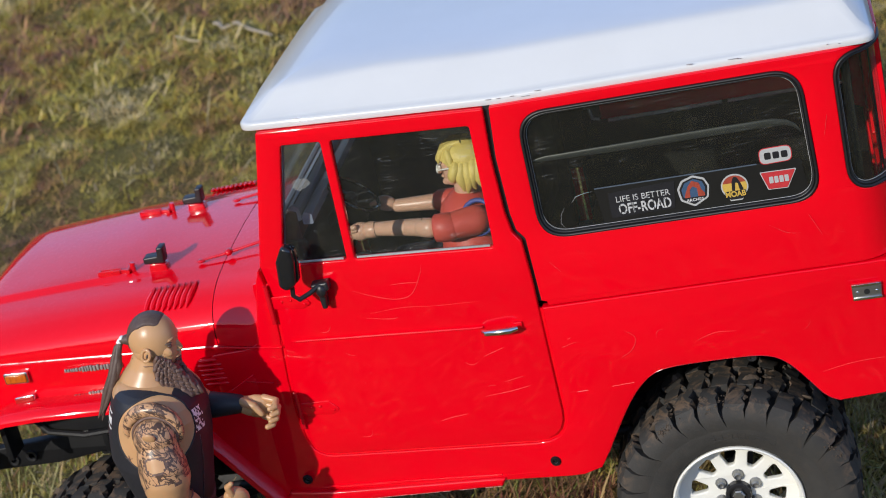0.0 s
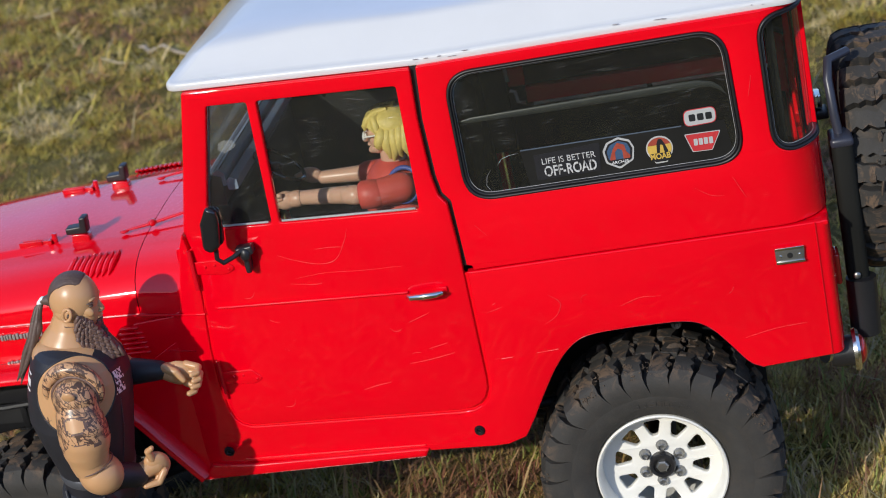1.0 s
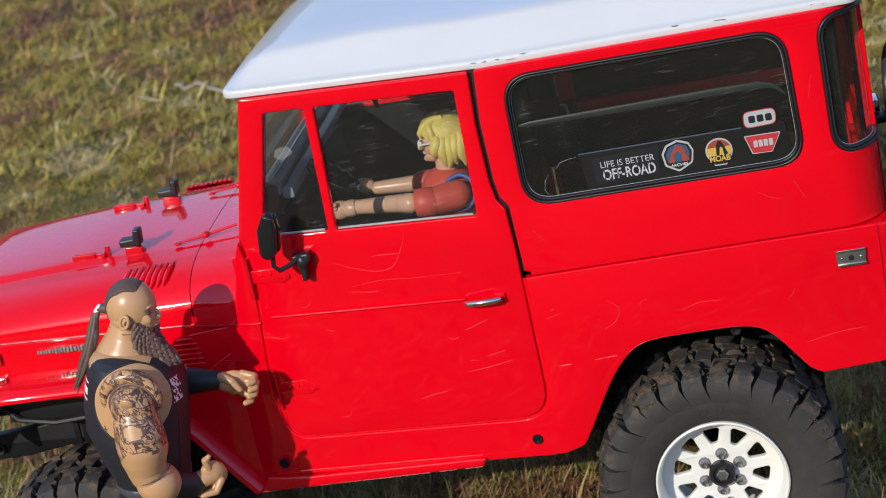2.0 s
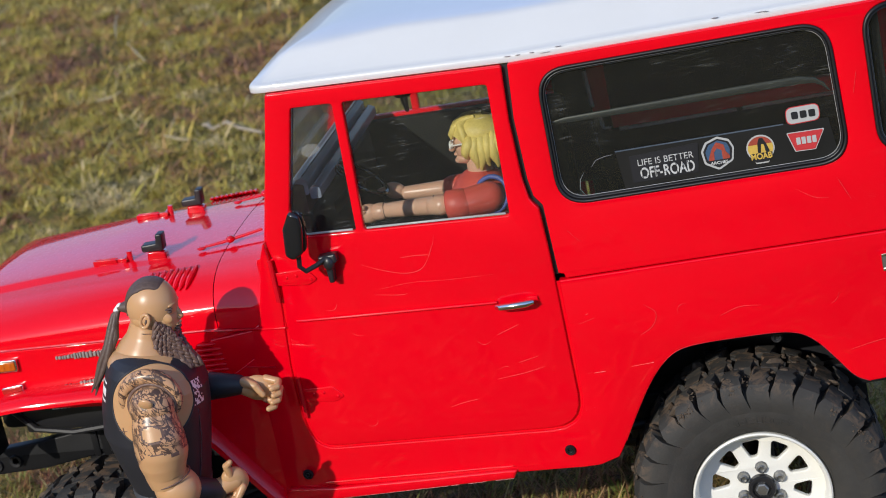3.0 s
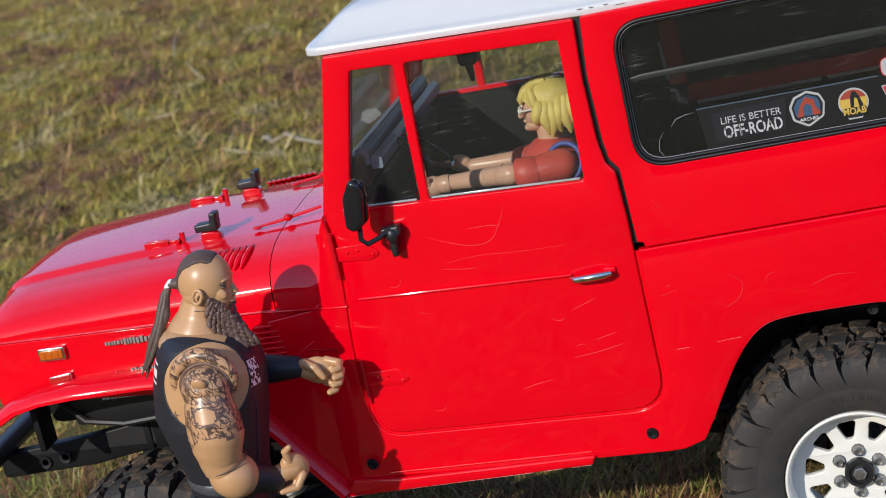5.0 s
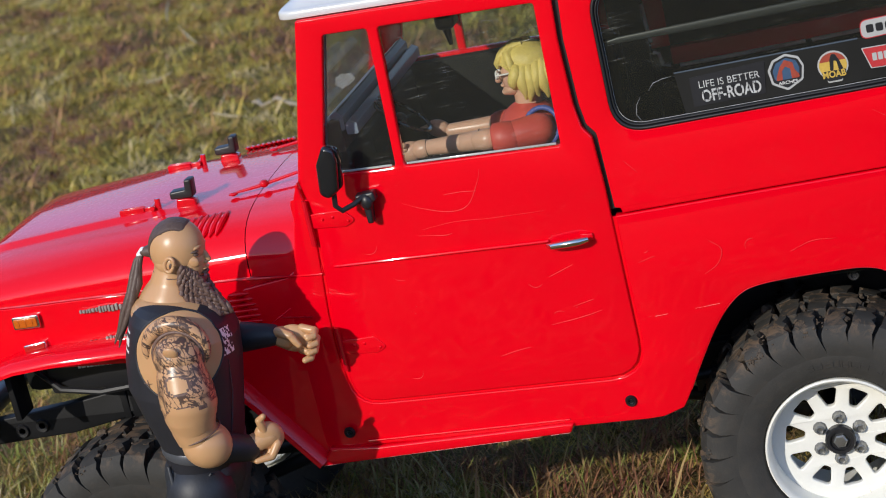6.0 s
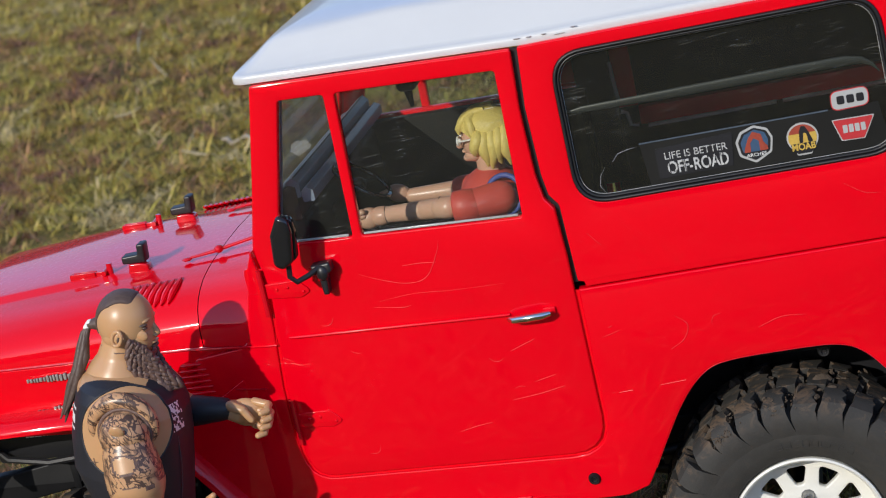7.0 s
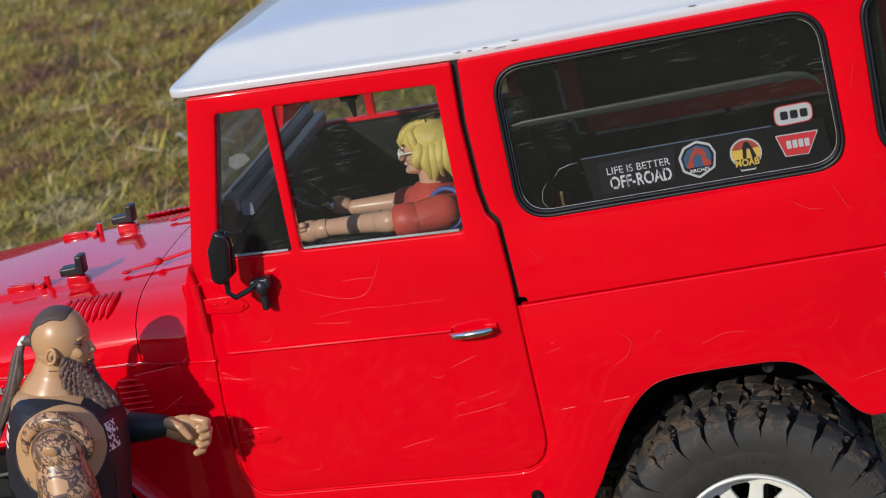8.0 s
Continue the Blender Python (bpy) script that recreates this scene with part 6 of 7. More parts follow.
    limb(bm, (-0.945, yc + 0.172, 1.151), (-0.905, yc + 0.172, 1.151), 0.050, 0.049, S)
    limb(bm, (-0.912, yc + 0.172, 1.150), (-0.812, yc + 0.174, 1.160), 0.0525, 0.0385, V, 20)
    limb(bm, (-0.800, yc + 0.178, 1.157), (-0.765, yc + 0.184, 1.150), 0.033, 0.040, S, 14)
    blob(bm, (-0.738, yc + 0.190, 1.147), (0.062, 0.024, 0.049), S, (0, 4, 6), 22, 16)
    for k in range(4):
        zz = 1.186 - 0.0265 * k
        reach = (0.0, 0.006, 0.002, -0.012)[k]
        limb(bm, (-0.712, yc + 0.192, zz - 0.002), (-0.664 + reach, yc + 0.182, zz - 0.006), 0.0150, 0.0145, S, 10)
        limb(bm, (-0.664 + reach, yc + 0.182, zz - 0.006), (-0.660 + reach, yc + 0.150, zz - 0.013), 0.0142, 0.0130, S, 10)
        limb(bm, (-0.660 + reach, yc + 0.150, zz - 0.013), (-0.677 + reach, yc + 0.136, zz - 0.018), 0.0130, 0.0110, S, 10)
    limb(bm, (-0.785, yc + 0.158, 1.178), (-0.742, yc + 0.146, 1.170), 0.019, 0.016, S, 10)
    limb(bm, (-0.742, yc + 0.146, 1.170), (-0.712, yc + 0.144, 1.140), 0.0155, 0.0115, S, 10)
    # belt, trousers and boots
    for x, rr, z0, z1, m in ((-1.018, (0.139, 0.191), 0.826, 0.862, B),):
        ring = []
        for z, k in ((z0, 0.985), (z0 + 0.006, 1.0), (z1 - 0.006, 1.0), (z1, 0.985)):
            ring.append([bm.verts.new((x + rr[0] * k * math.cos(a), yc + rr[1] * k * math.sin(a), z)) for a in [2 * math.pi * j / 32 for j in range(32)]])
        for r0, r1 in zip(ring, ring[1:]):
            for j in range(32):
                bm.faces.new((r0[j], r0[(j + 1) % 32], r1[(j + 1) % 32], r1[j])).material_index = m
    blob(bm, (-1.014, yc, 0.735), (0.134, 0.190, 0.135), T, (0, 0, 0), 36, 26, 0.010, 16)
    tube(bm, [(-1.10, yc - 0.150, 0.80), (-1.07, yc - 0.178, 0.72), (-1.05, yc - 0.180, 0.64)], [0.006, 0.012, 0.004], 10, T)
    tube(bm, [(-0.95, yc - 0.160, 0.79), (-1.00, yc - 0.186, 0.73), (-1.03, yc - 0.184, 0.69)], [0.004, 0.011, 0.004], 10, T)
    for s, dx in ((-1, 0.02), (1, -0.05)):
        y = yc + s * 0.105
        gz = (math.tan(SLOPE) * (1.055 * (-1.0 + dx) - 0.038) - 0.125 + 0.189) / 1.055
        limb(bm, (-1.005, y, 0.70), (-0.990 + dx, y + s * 0.02, 0.22), 0.118, 0.088, T)
        limb(bm, (-0.990 + dx, y + s * 0.02, 0.22), (-1.005 + dx, y + s * 0.03, gz + 0.08), 0.085, 0.066, T)
        blob(bm, (-0.965 + dx, y + s * 0.03, gz + 0.045), (0.115, 0.060, 0.050), V)
    ob = part("action_figure", bm, [SKIN, SKIN_INKED, CLOTH_BLACK, BROWN, TROUSER, INK, LEAD, BEARD], None, "bearded toy figure in a black vest standing on grass", warped=False, angle=60)
    ob.matrix_world = Matrix.Translation((-0.0038, 0.04087, -0.0189)) @ Matrix.Scale(1.055, 4)
    return tagged(ob, category="toy figure")


standing_figure()


def driver_figure():
    """Blond toy figure in a red shirt seated at the wheel; one mesh."""
    bm = bmesh.new()
    S, R, Y, W, B, K, J = 0, 1, 2, 3, 4, 5, 6
    yc = -0.35
    blob(bm, (0.335, yc, 1.868), (0.070, 0.064, 0.086), S, (0, 6, 0), 24, 18)
    blob(bm, (0.312, yc, 1.812), (0.046, 0.046, 0.030), S, (0, -10, 0))
    blob(bm, (0.280, yc, 1.800), (0.020, 0.026, 0.015), S)
    limb(bm, (0.268, yc, 1.878), (0.256, yc, 1.852), 0.008, 0.013, S, 10)
    blob(bm, (0.272, yc, 1.828), (0.012, 0.022, 0.008), S, (0, 0, 0), 12, 8)
    limb(bm, (0.35, yc, 1.80), (0.355, yc, 1.70), 0.048, 0.056, S)
    # hair: a smooth swept cap with a few thick curling locks
    blob(bm, (0.382, yc, 1.915), (0.106, 0.094, 0.080), Y, (0, 16, 0), 36, 24, 0.002, 18)
    blob(bm, (0.420, yc, 1.860), (0.068, 0.094, 0.085), Y, (0, 0, 0), 30, 20, 0.003, 20)
    for side in (-1, 1):
        for k, (x0, x1, z1) in enumerate(((0.345, 0.322, 1.815), (0.368, 0.352, 1.772), (0.392, 0.378, 1.762), (0.415, 0.402, 1.775), (0.438, 0.432, 1.765), (0.458, 0.466, 1.780))):
            pts = []
            for j in range(9):
                t = j / 8
                pts.append((x0 + (x1 - x0) * t + 0.008 * math.sin(7 * t + 2 * k) * t, yc + side * (0.074 + 0.020 * math.sin(3.0 * t)), 1.920 + (z1 - 1.920) * t))
            tube(bm, pts, [0.010, 0.019, 0.024, 0.026, 0.025, 0.023, 0.019, 0.013, 0.005], 10, Y)
        for k in range(6):
            u = k / 5
            pts = [(0.40 - 0.010 * k, yc + side * 0.015, 1.996), (0.345 - 0.006 * k, yc + side * (0.030 + 0.030 * u), 1.985 - 0.004 * k), (0.305 + 0.004 * k, yc + side * (0.045 + 0.036 * u), 1.955 - 0.006 * k), (0.284 + 0.008 * k, yc + side * (0.050 + 0.036 * u), 1.918 - 0.006 * k)]
            tube(bm, pts, [0.008, 0.016, 0.017, 0.006], 9, Y)
    for k in range(5):
        y = yc + 0.020 * (k - 2)
        tube(bm, [(0.375, y, 1.990), (0.325, y, 1.980), (0.290, y, 1.955), (0.272, y, 1.925), (0.270, y, 1.905)], [0.010, 0.016, 0.018, 0.015, 0.005], 9, Y)
    # spectacles
    n0 = len(bm.faces)
    for dy in (-0.038, 0.038):
        tube(bm, [(0.262, yc + dy + 0.028 * math.cos(a), 1.880 + 0.016 * math.sin(a)) for a in [2 * math.pi * j / 12 for j in range(13)]], 0.0045, 6, W, False)
    tube(bm, [(0.264, yc - 0.064, 1.882), (0.345, yc - 0.072, 1.884)], 0.0045, 6, W)
    # shirt, sleeves and arms
    blob(bm, (0.340, yc, 1.635), (0.125, 0.140, 0.125), R, (0, 14, 0), 24, 16)
    blob(bm, (0.335, yc, 1.52), (0.135, 0.150, 0.13), R)
    blob(bm, (0.335, yc, 1.45), (0.125, 0.150, 0.16), R)
    ring = [Vector((0.398, yc - 0.130, 1.672)) + 0.070 * (math.cos(a) * Vector((0.94, -0.2, 0.1)) + math.sin(a) * Vector((0, 0.25, 0.97))) for a in [2 * math.pi * k / 20 for k in range(21)]]
    tube(bm, ring, 0.010, 8, B, False)
    limb(bm, (0.388, yc - 0.145, 1.668), (0.265, yc - 0.180, 1.668), 0.062, 0.054, R)
    tube(bm, [(0.300, yc - 0.172, 1.667), (0.294, yc - 0.174, 1.667), (0.262, yc - 0.178, 1.669), (0.226, yc - 0.178, 1.671), (0.222, yc - 0.178, 1.671)], [0.052, 0.0585, 0.060, 0.057, 0.050], 20, R)
    limb(bm, (0.20, yc - 0.165, 1.672), (0.170, yc - 0.150, 1.670), 0.041, 0.039, S)
    limb(bm, (0.180, yc - 0.150, 1.671), (0.10, yc - 0.105, 1.662), 0.039, 0.035, S)
    limb(bm, (0.11, yc - 0.108, 1.663), (-0.045, yc - 0.050, 1.655), 0.036, 0.030, S)
    for jx, jy, jz, jr in ((0.172, yc - 0.148, 1.670, 0.040), (-0.052, yc - 0.047, 1.654, 0.031)):
        tube(bm, [(jx, jy + jr * math.cos(q), jz + jr * math.sin(q)) for q in [2 * math.pi * k / 20 for k in range(21)]], 0.0022, 6, J, False)
    limb(bm, (-0.062, yc - 0.044, 1.653), (-0.080, yc - 0.040, 1.652), 0.035, 0.036, S)
    blob(bm, (-0.122, yc - 0.030, 1.648), (0.050, 0.034, 0.040), S)
    for k in range(4):
        limb(bm, (-0.135, yc - 0.068 + 0.010 * k, 1.684 - 0.017 * k), (-0.172, yc - 0.060 + 0.010 * k, 1.676 - 0.017 * k), 0.012, 0.010, S, 8)
    limb(bm, (0.35, yc + 0.16, 1.64), (0.20, yc + 0.18, 1.645), 0.058, 0.050, R)
    limb(bm, (0.19, yc + 0.18, 1.645), (0.0, yc + 0.19, 1.65), 0.036, 0.028, S)
    blob(bm, (-0.045, yc + 0.19, 1.668), (0.050, 0.030, 0.034), S, (0, 20, 0))
    for k in range(4):
        limb(bm, (-0.07, yc + 0.18 + 0.012 * k, 1.685), (-0.105, yc + 0.175 + 0.012 * k, 1.680 - 0.004 * k), 0.012, 0.010, S, 8)
    # lap and legs
    for s in (-1, 1):
        limb(bm, (0.33, yc + s * 0.08, 1.44), (0.0, yc + s * 0.10, 1.44), 0.075, 0.06, K)
        limb(bm, (0.0, yc + s * 0.10, 1.44), (-0.08, yc + s * 0.10, 1.10), 0.055, 0.045, K)
    for v in bm.verts:
        if v.co.z > 1.80 and v.co.x > 0.2:
            v.co.z -= 0.10 * (v.co.z - 1.80)
    ob = part("driver_figure", bm, [SKIN_PALE, SHIRT, BLOND, INK, BLUE_TRIM, CLOTH_BLACK, BROWN], None, "blond toy driver in a red shirt gripping the wheel", warped=False, angle=60)
    ob.matrix_world = truck.matrix_world
    return tagged(ob, category="toy figure")


driver_figure()


# ---- ground ----
def ground_z(x, y):
    """Height of the bank in metres: an even slope that levels off well away from the toy."""
    slope = math.tan(SLOPE)
    run = 6.0 * np.tanh(x / 6.0)
    broad = 0.006 * np.sin(3.1 * x + 1.3 * y) * np.sin(2.3 * y - 1.1) + 0.003 * np.sin(11 * x + 2) * np.sin(9 * y + 5 * x)
    fine = 0.0045 * np.sin(71 * x + 3 * np.sin(37 * y)) * np.sin(63 * y + 2.5 * np.sin(41 * x + 1)) + 0.0025 * np.sin(127 * x + 4 * np.sin(59 * y)) * np.sin(113 * y + 2)
    r = np.hypot(x, y)
    flat = np.clip((r - 0.10) / 0.3, 0.25, 1)
    bank = 0.057 * 3.0 * np.tanh(np.clip(y - 0.1, 0, None) / 3.0)
    dip = 0.0033 * (1 - np.tanh((x + 0.08) / 0.04)) * np.exp(-(y / 0.22) ** 2) * np.exp(-((x + 0.14) / 0.3) ** 2)
    return slope * run + bank - 0.0100 - dip + (broad * np.exp(-r / 30) + fine * np.exp(-(r / 3.0) ** 2)) * flat


def axis_steps(near, far, n_near, n_far):
    inner = np.linspace(-near, near, n_near)
    outer = near * (far / near) ** (np.arange(1, n_far + 1) / n_far)
    return np.concatenate([-outer[::-1], inner, outer])


gx, gy = axis_steps(1.8, 950, 340, 30), axis_steps(3.0, 950, 520, 30)
GX, GY = np.meshgrid(gx, gy)
GZ = ground_z(GX, GY) + np.random.default_rng(3).normal(0, 0.0012, GX.shape) * (np.hypot(GX, GY) < 4)
nx, ny = len(gx), len(gy)
idx = np.arange(nx * ny).reshape(ny, nx)
quads = np.stack([idx[:-1, :-1], idx[:-1, 1:], idx[1:, 1:], idx[1:, :-1]], -1).reshape(-1, 4)
me = bpy.data.meshes.new("ground")
me.from_pydata(np.stack([GX, GY, GZ], -1).reshape(-1, 3).tolist(), [], quads.tolist())


def soil():
    m, n, l, p = nodes_of("mossy_turf")
    a = tex_noise(n, l, 9, 6, 0.65, dist=0.4)
    b = tex_noise(n, l, 60, 6, 0.7)
    c = tex_noise(n, l, 420, 5, 0.7)
    base = ramp(n, l, a, [(0.30, (0.13, 0.09, 0.05)), (0.45, (0.18, 0.145, 0.055)), (0.58, (0.20, 0.19, 0.055)), (0.72, (0.29, 0.23, 0.10))])
    base = mix(n, l, ramp(n, l, b, [(0.35, grey(0)), (0.65, grey(0.7))]), base, (0.115, 0.092, 0.036))
    base = mix(n, l, ramp(n, l, c, [(0.4, grey(0)), (0.7, grey(0.8))]), base, (0.20, 0.15, 0.062))
    l.new(base, p.inputs["Base Color"])
    p.inputs["Roughness"].default_value = 0.95
    p.inputs["Specular IOR Level"].default_value = 0.1
    bump(n, l, p, c, 0.9, 0.006)
    return m


tagged(link_mesh("ground", me, soil(), None, "mossy autumn turf on a gentle bank"), category="ground", kind="structure")

rng = np.random.default_rng(21)


def blades(name, x, y, length, width, lean_amount, mat, label, lift=0.0):
    """Grass blades as bent two-piece strips, one island each."""
    n = len(x)
    a = rng.uniform(0, 2 * np.pi, n)
    tilt = rng.normal(lean_amount, 0.28, n).clip(0, 1.52)
    ln = length * rng.uniform(0.55, 1.5, n)
    wd = width * rng.uniform(0.6, 1.4, n)
    ux, uy = np.cos(a), np.sin(a)
    px, py = -uy, ux
    z = ground_z(x, y) + lift - 0.001
    mid_h, mid_o = 0.55 * ln * np.cos(tilt * 0.88), 0.55 * ln * np.sin(tilt * 0.88)
    tip_h, tip_o = mid_h + 0.45 * ln * np.cos(tilt * 1.2), mid_o + 0.45 * ln * np.sin(tilt * 1.2)
    v = np.empty((n, 5, 3))
    for k, (o, h, s) in enumerate(((0, 0, -1), (0, 0, 1), (mid_o, mid_h, 0.85), (mid_o, mid_h, -0.85), (tip_o, tip_h, 0))):
        v[:, k, 0] = x + ux * o + px * wd * s / 2
        v[:, k, 1] = y + uy * o + py * wd * s / 2
        v[:, k, 2] = z + h
    me = bpy.data.meshes.new(name)
    me.vertices.add(n * 5)
    me.vertices.foreach_set("co", v.ravel())
    base = np.arange(n)[:, None] * 5
    loops = (base + np.array([[0, 1, 2, 3, 3, 2, 4]])).ravel()
    me.loops.add(n * 7)
    me.loops.foreach_set("vertex_index", loops.astype(np.int32))
    me.polygons.add(n * 2)
    starts = (np.arange(n)[:, None] * 7 + np.array([[0, 4]])).ravel()
    me.polygons.foreach_set("loop_start", starts.astype(np.int32))
    me.update(calc_edges=True)
    me.validate()
    me.materials.append(mat)
    return tagged(new(name, me), label, "grass", kind="stuff")


def clumped(n, x0, x1, y0, y1, power):
    """Scattered places that crowd into tufts."""
    m = int(n * 2.6)
    x, y = rng.uniform(x0, x1, m), rng.uniform(y0, y1, m)
    d = 0.5 + 0.25 * (np.sin(23 * x + 7 * np.sin(9 * y)) + np.sin(29 * y + 5 * np.sin(13 * x + 1)))
    keep = rng.uniform(0, 1, m) < (0.12 + 0.88 * d ** power)
    return x[keep][:n], y[keep][:n]


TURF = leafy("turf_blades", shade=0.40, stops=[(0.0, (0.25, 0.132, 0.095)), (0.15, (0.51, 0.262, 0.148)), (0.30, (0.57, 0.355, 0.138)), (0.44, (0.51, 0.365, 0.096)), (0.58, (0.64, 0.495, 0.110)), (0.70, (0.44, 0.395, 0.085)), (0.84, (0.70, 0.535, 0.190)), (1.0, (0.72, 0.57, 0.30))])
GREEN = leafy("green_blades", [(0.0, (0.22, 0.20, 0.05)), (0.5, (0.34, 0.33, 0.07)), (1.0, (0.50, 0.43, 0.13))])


def wedge(x, y, spread=0.0):
    """Only the part of the bank that lies open behind and beside the toy."""
    left = (x > -0.36 - 0.385 * y) & (x < 0.12 - 0.16 * y)
    right = (x > 0.06) & (x < 0.42) & (y < 1.6)
    keep = left | right
    return x[keep], y[keep]


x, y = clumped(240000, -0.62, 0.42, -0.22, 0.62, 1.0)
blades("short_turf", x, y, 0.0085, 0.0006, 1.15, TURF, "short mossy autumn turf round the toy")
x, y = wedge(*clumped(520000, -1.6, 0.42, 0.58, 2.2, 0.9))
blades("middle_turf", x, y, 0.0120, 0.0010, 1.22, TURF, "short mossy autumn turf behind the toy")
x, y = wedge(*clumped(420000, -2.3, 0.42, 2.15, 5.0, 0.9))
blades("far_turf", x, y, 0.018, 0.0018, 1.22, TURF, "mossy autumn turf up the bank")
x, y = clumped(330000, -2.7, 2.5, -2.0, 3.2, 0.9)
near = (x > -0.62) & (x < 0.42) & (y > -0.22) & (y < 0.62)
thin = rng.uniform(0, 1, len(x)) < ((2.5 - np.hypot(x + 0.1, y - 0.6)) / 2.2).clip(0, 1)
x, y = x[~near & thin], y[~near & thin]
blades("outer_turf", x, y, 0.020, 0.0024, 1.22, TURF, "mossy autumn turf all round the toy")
x, y = clumped(2600, -0.62, 0.42, -0.22, 0.62, 3.0)
blades("long_grass", x, y, 0.016, 0.0008, 0.95, GREEN, "longer green grass blades in tufts")
x, y = wedge(*clumped(8000, -2.0, 0.42, 0.6, 4.0, 3.0))
blades("far_grass", x, y, 0.020, 0.0012, 1.0, GREEN, "longer green grass tufts behind the toy")
STRAW = leafy("straw_stems", [(0.0, (0.34, 0.27, 0.14)), (1.0, (0.55, 0.47, 0.29))])
x, y = wedge(*clumped(2600, -2.0, 0.42, -0.1, 3.6, 1.0))
blades("straw_stems", x, y, 0.034, 0.0011, 1.05, STRAW, "pale dry stems lying in the turf")
# broad-bladed tufts beside the rear wheel
BROAD = leafy("broad_green_blades", [(0.0, (0.15, 0.18, 0.04)), (0.5, (0.22, 0.26, 0.06)), (1.0, (0.36, 0.36, 0.12))])
for tx, ty, ln, nb in ((0.205, 0.06, 0.030, 16), (0.176, 0.045, 0.030, 14), (0.190, 0.015, 0.026, 12), (0.222, 0.035, 0.030, 14), (0.232, 0.10, 0.034, 18), (0.215, 0.16, 0.030, 14), (0.190, 0.12, 0.030, 16), (-0.02, 0.02, 0.022, 14), (0.06, 0.04, 0.024, 14), (-0.30, 0.16, 0.032, 16), (-0.38, 0.34, 0.034, 16)):
    q = rng.normal(0, 0.004, (2, nb))
    tuft = blades("grass_tuft", tx + q[0], ty + q[1], ln * 0.75, 0.0013, 0.8, BROAD, "small tuft of broad green grass blades")
    tuft["kind"] = ""
    del tuft["kind"]
    tagged(tuft, group="grass tufts in the turf")
# curly moss in the open beside the rear wheel, and dry reddish stems under the sill
# moss colour made lighter and warmer to brighten the shaded ground
MOSS = leafy("curly_moss", [(0.0, (0.40, 0.27, 0.13)), (0.4, (0.62, 0.47, 0.15)), (0.7, (0.68, 0.56, 0.18)), (1.0, (0.72, 0.54, 0.34))], single=0.8, shade=0.25)
x, y = clumped(46000, 0.12, 0.36, -0.14, 0.24, 0.7)
blades("curly_moss", x, y, 0.0095, 0.0010, 0.9, MOSS, "curly yellow-green moss beside the rear wheel", 0.001)
x, y = clumped(3800, -0.30, 0.30, -0.12, 0.16, 1.2)
blades("dry_grass", x, y, 0.022, 0.0009, 0.75, leafy("dry_reddish_stems", [(0.0, (0.28, 0.13, 0.08)), (0.5, (0.46, 0.30, 0.15)), (1.0, (0.52, 0.46, 0.20))], single=0.7), "dry reddish and straw grass stems under the toy")
# flat moss leaves and dead bits
LITTER = leafy("dead_leaf_bits", [(0.0, (0.12, 0.04, 0.03)), (0.5, (0.18, 0.11, 0.05)), (1.0, (0.34, 0.27, 0.16))])
x, y = clumped(14000, -1.3, 0.5, -0.25, 1.8, 0.6)
blades("leaf_litter", x, y, 0.006, 0.0020, 1.25, LITTER, "small dead leaves and straw in the turf", 0.004)

x, y = clumped(16000, -0.32, 0.34, -0.14, 0.22, 0.9)
blades("brown_thatch", x, y, 0.0100, 0.0006, 0.75, leafy("brown_thatch", [(0.0, (0.24, 0.08, 0.06)), (0.35, (0.36, 0.20, 0.09)), (0.6, (0.24, 0.30, 0.07)), (0.85, (0.42, 0.42, 0.13)), (1.0, (0.62, 0.50, 0.32))], single=0.8, shade=0.3), "short brown and straw thatch in the turf by the wheels", 0.004)

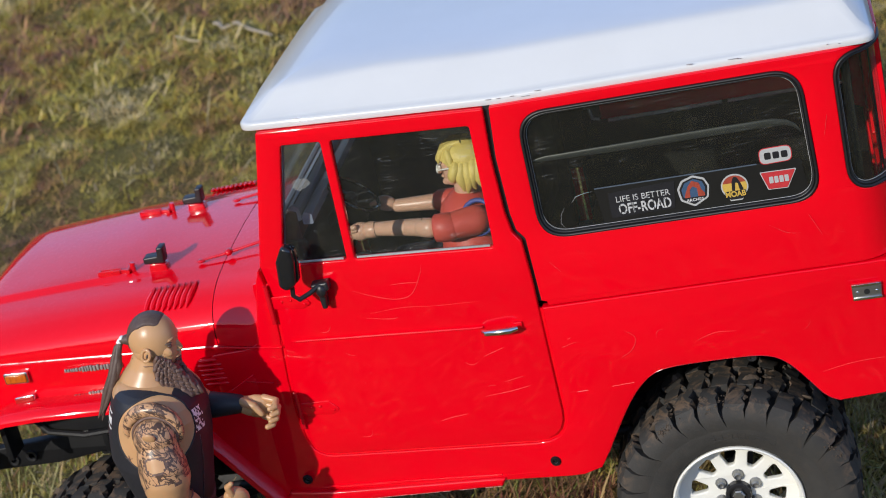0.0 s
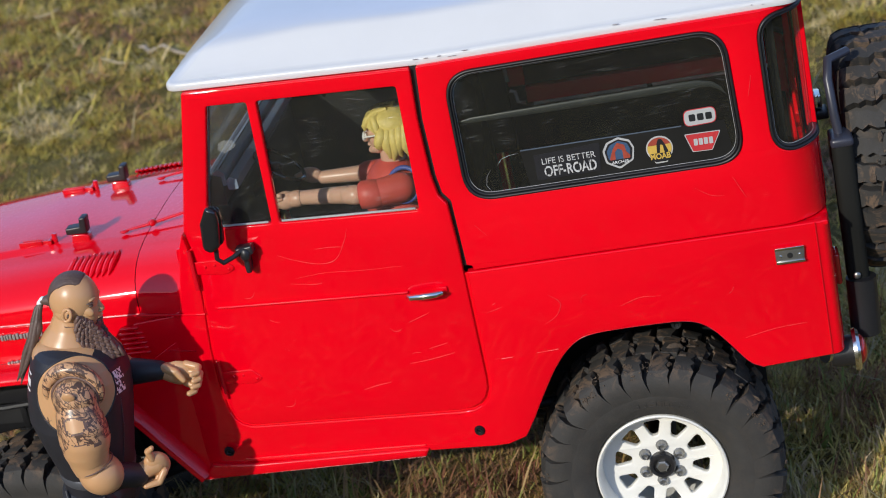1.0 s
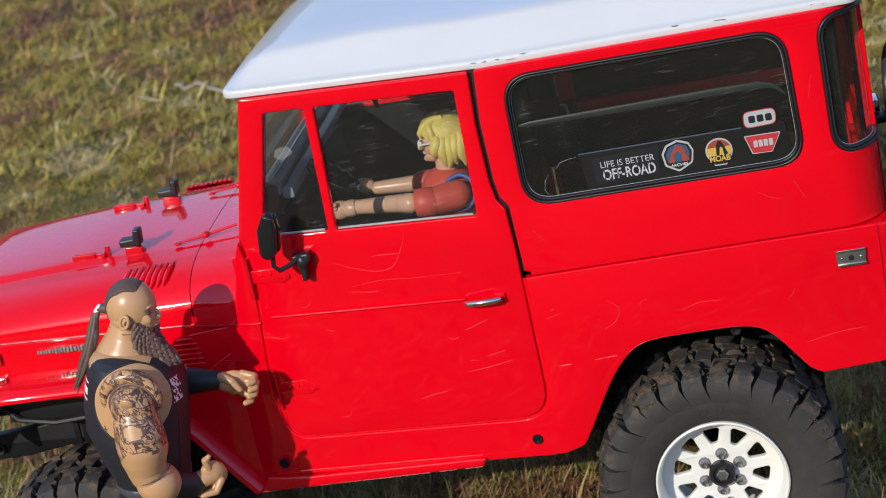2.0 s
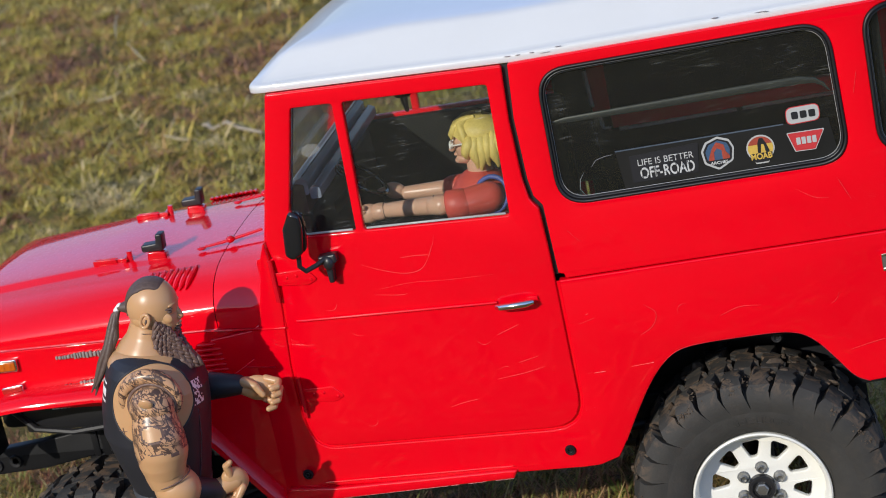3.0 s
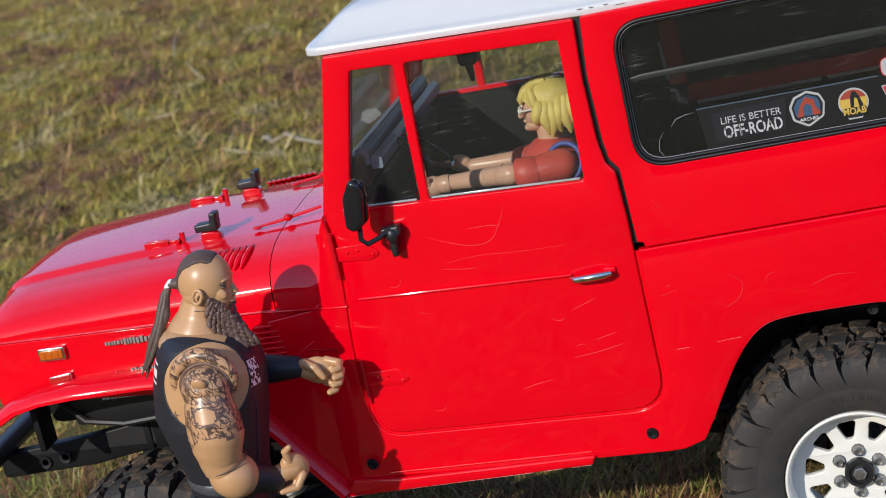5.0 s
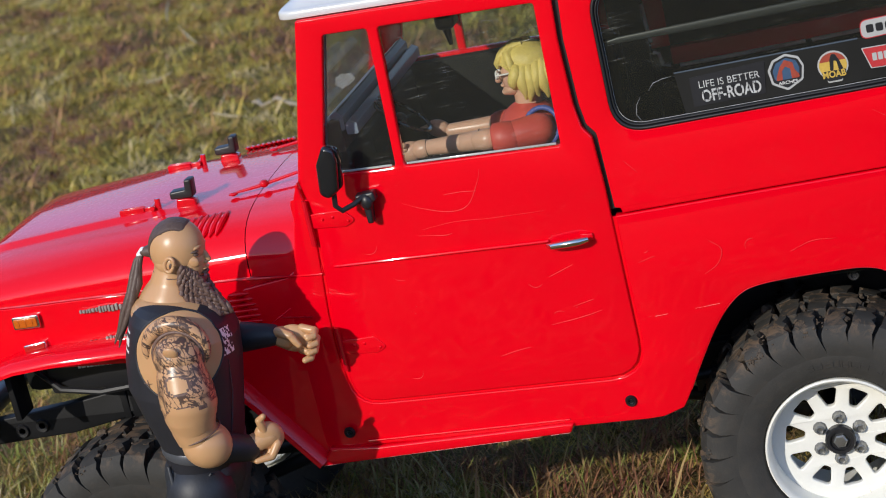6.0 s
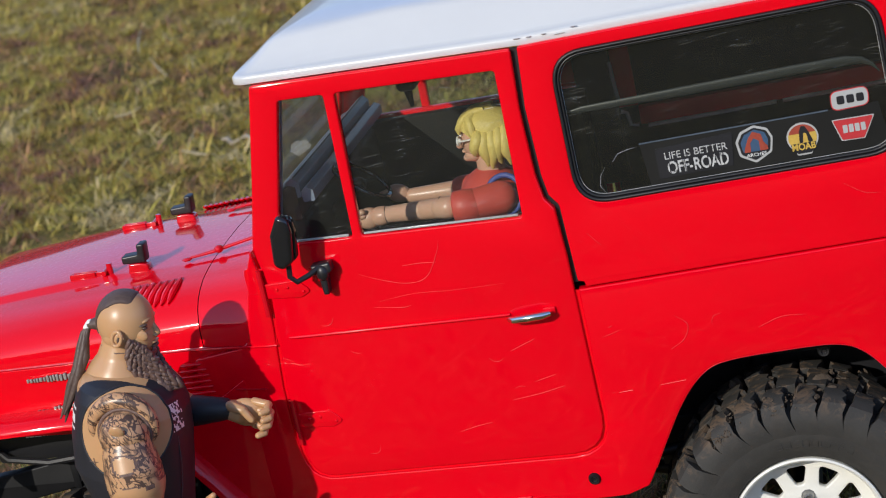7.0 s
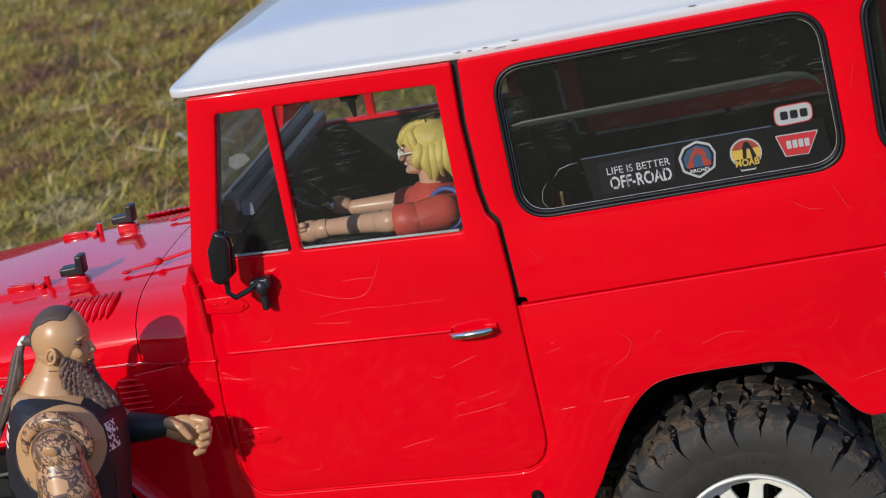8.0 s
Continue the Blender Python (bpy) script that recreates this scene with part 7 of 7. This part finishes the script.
# a bleached twig lying on the bank
tw = []
for k, (x, y) in enumerate(((-0.3376, 0.822), (-0.332, 0.817), (-0.325, 0.807), (-0.309, 0.7925), (-0.2937, 0.777), (-0.270, 0.757))):
    tw.append((x, y, float(ground_z(np.float64(x), np.float64(y))) + 0.009 + 0.001 * math.sin(2.2 * k)))
bm = bmesh.new()
tube(bm, [Vector(p) / D for p in tw], [0.014, 0.021, 0.018, 0.016, 0.016, 0.012], 10)
tagged(part("twig", bm, TWIG, None, "bleached bent twig lying on the turf", warped=False), category="twig")

# long dry stems lying on the turf
STEM = surface("dry_stem", (0.38, 0.31, 0.18), 0.8, vary=0.25, big=200, fine=900, relief=0.3)
for ends in (((-0.524, 1.220), (-0.496, 1.162), (-0.473, 1.114)), ((-0.365, 0.791), (-0.346, 0.774), (-0.329, 0.770)), ((-0.484, 0.977), (-0.472, 0.979), (-0.460, 0.984)), ((-0.591, 1.404), (-0.571, 1.331), (-0.548, 1.259))):
    pts = [Vector((x, y, float(ground_z(np.float64(x), np.float64(y))) + 0.010)) / D for x, y in ends]
    tagged(part("dry_stem", tube(bmesh.new(), pts, [0.008, 0.013, 0.006], 7), STEM, None, "pale dry grass stem lying on the turf", warped=False), category="dry stem", group="dry stems in the turf")

# the far edge of the field: a dark wood all round, seen only as a mirrored skyline
bm = bmesh.new()
low, top = [], []
for k in range(360):
    a = 2 * math.pi * k / 360
    h = 15 + 4.5 * noise.noise(Vector((6 * math.cos(a), 6 * math.sin(a), 0))) + 3.0 * noise.noise(Vector((40 * math.cos(a), 40 * math.sin(a), 3)))
    p = Vector((900 * math.cos(a), 900 * math.sin(a), 0))
    low.append(bm.verts.new(p + Vector((0, 0, -140))))
    top.append(bm.verts.new(p + Vector((0, 0, h * (6.5 - 3.5 * math.sin(a))))))
for k in range(360):
    bm.faces.new((low[k], low[(k + 1) % 360], top[(k + 1) % 360], top[k]))
wood = surface("far_wood", (0.035, 0.042, 0.022), 0.9, vary=0.5, big=0.3, fine=2.0, relief=0)
tagged(part("backdrop", bm, wood, None, "dark wood along the far edge of the field", warped=False), category="backdrop", kind="structure")
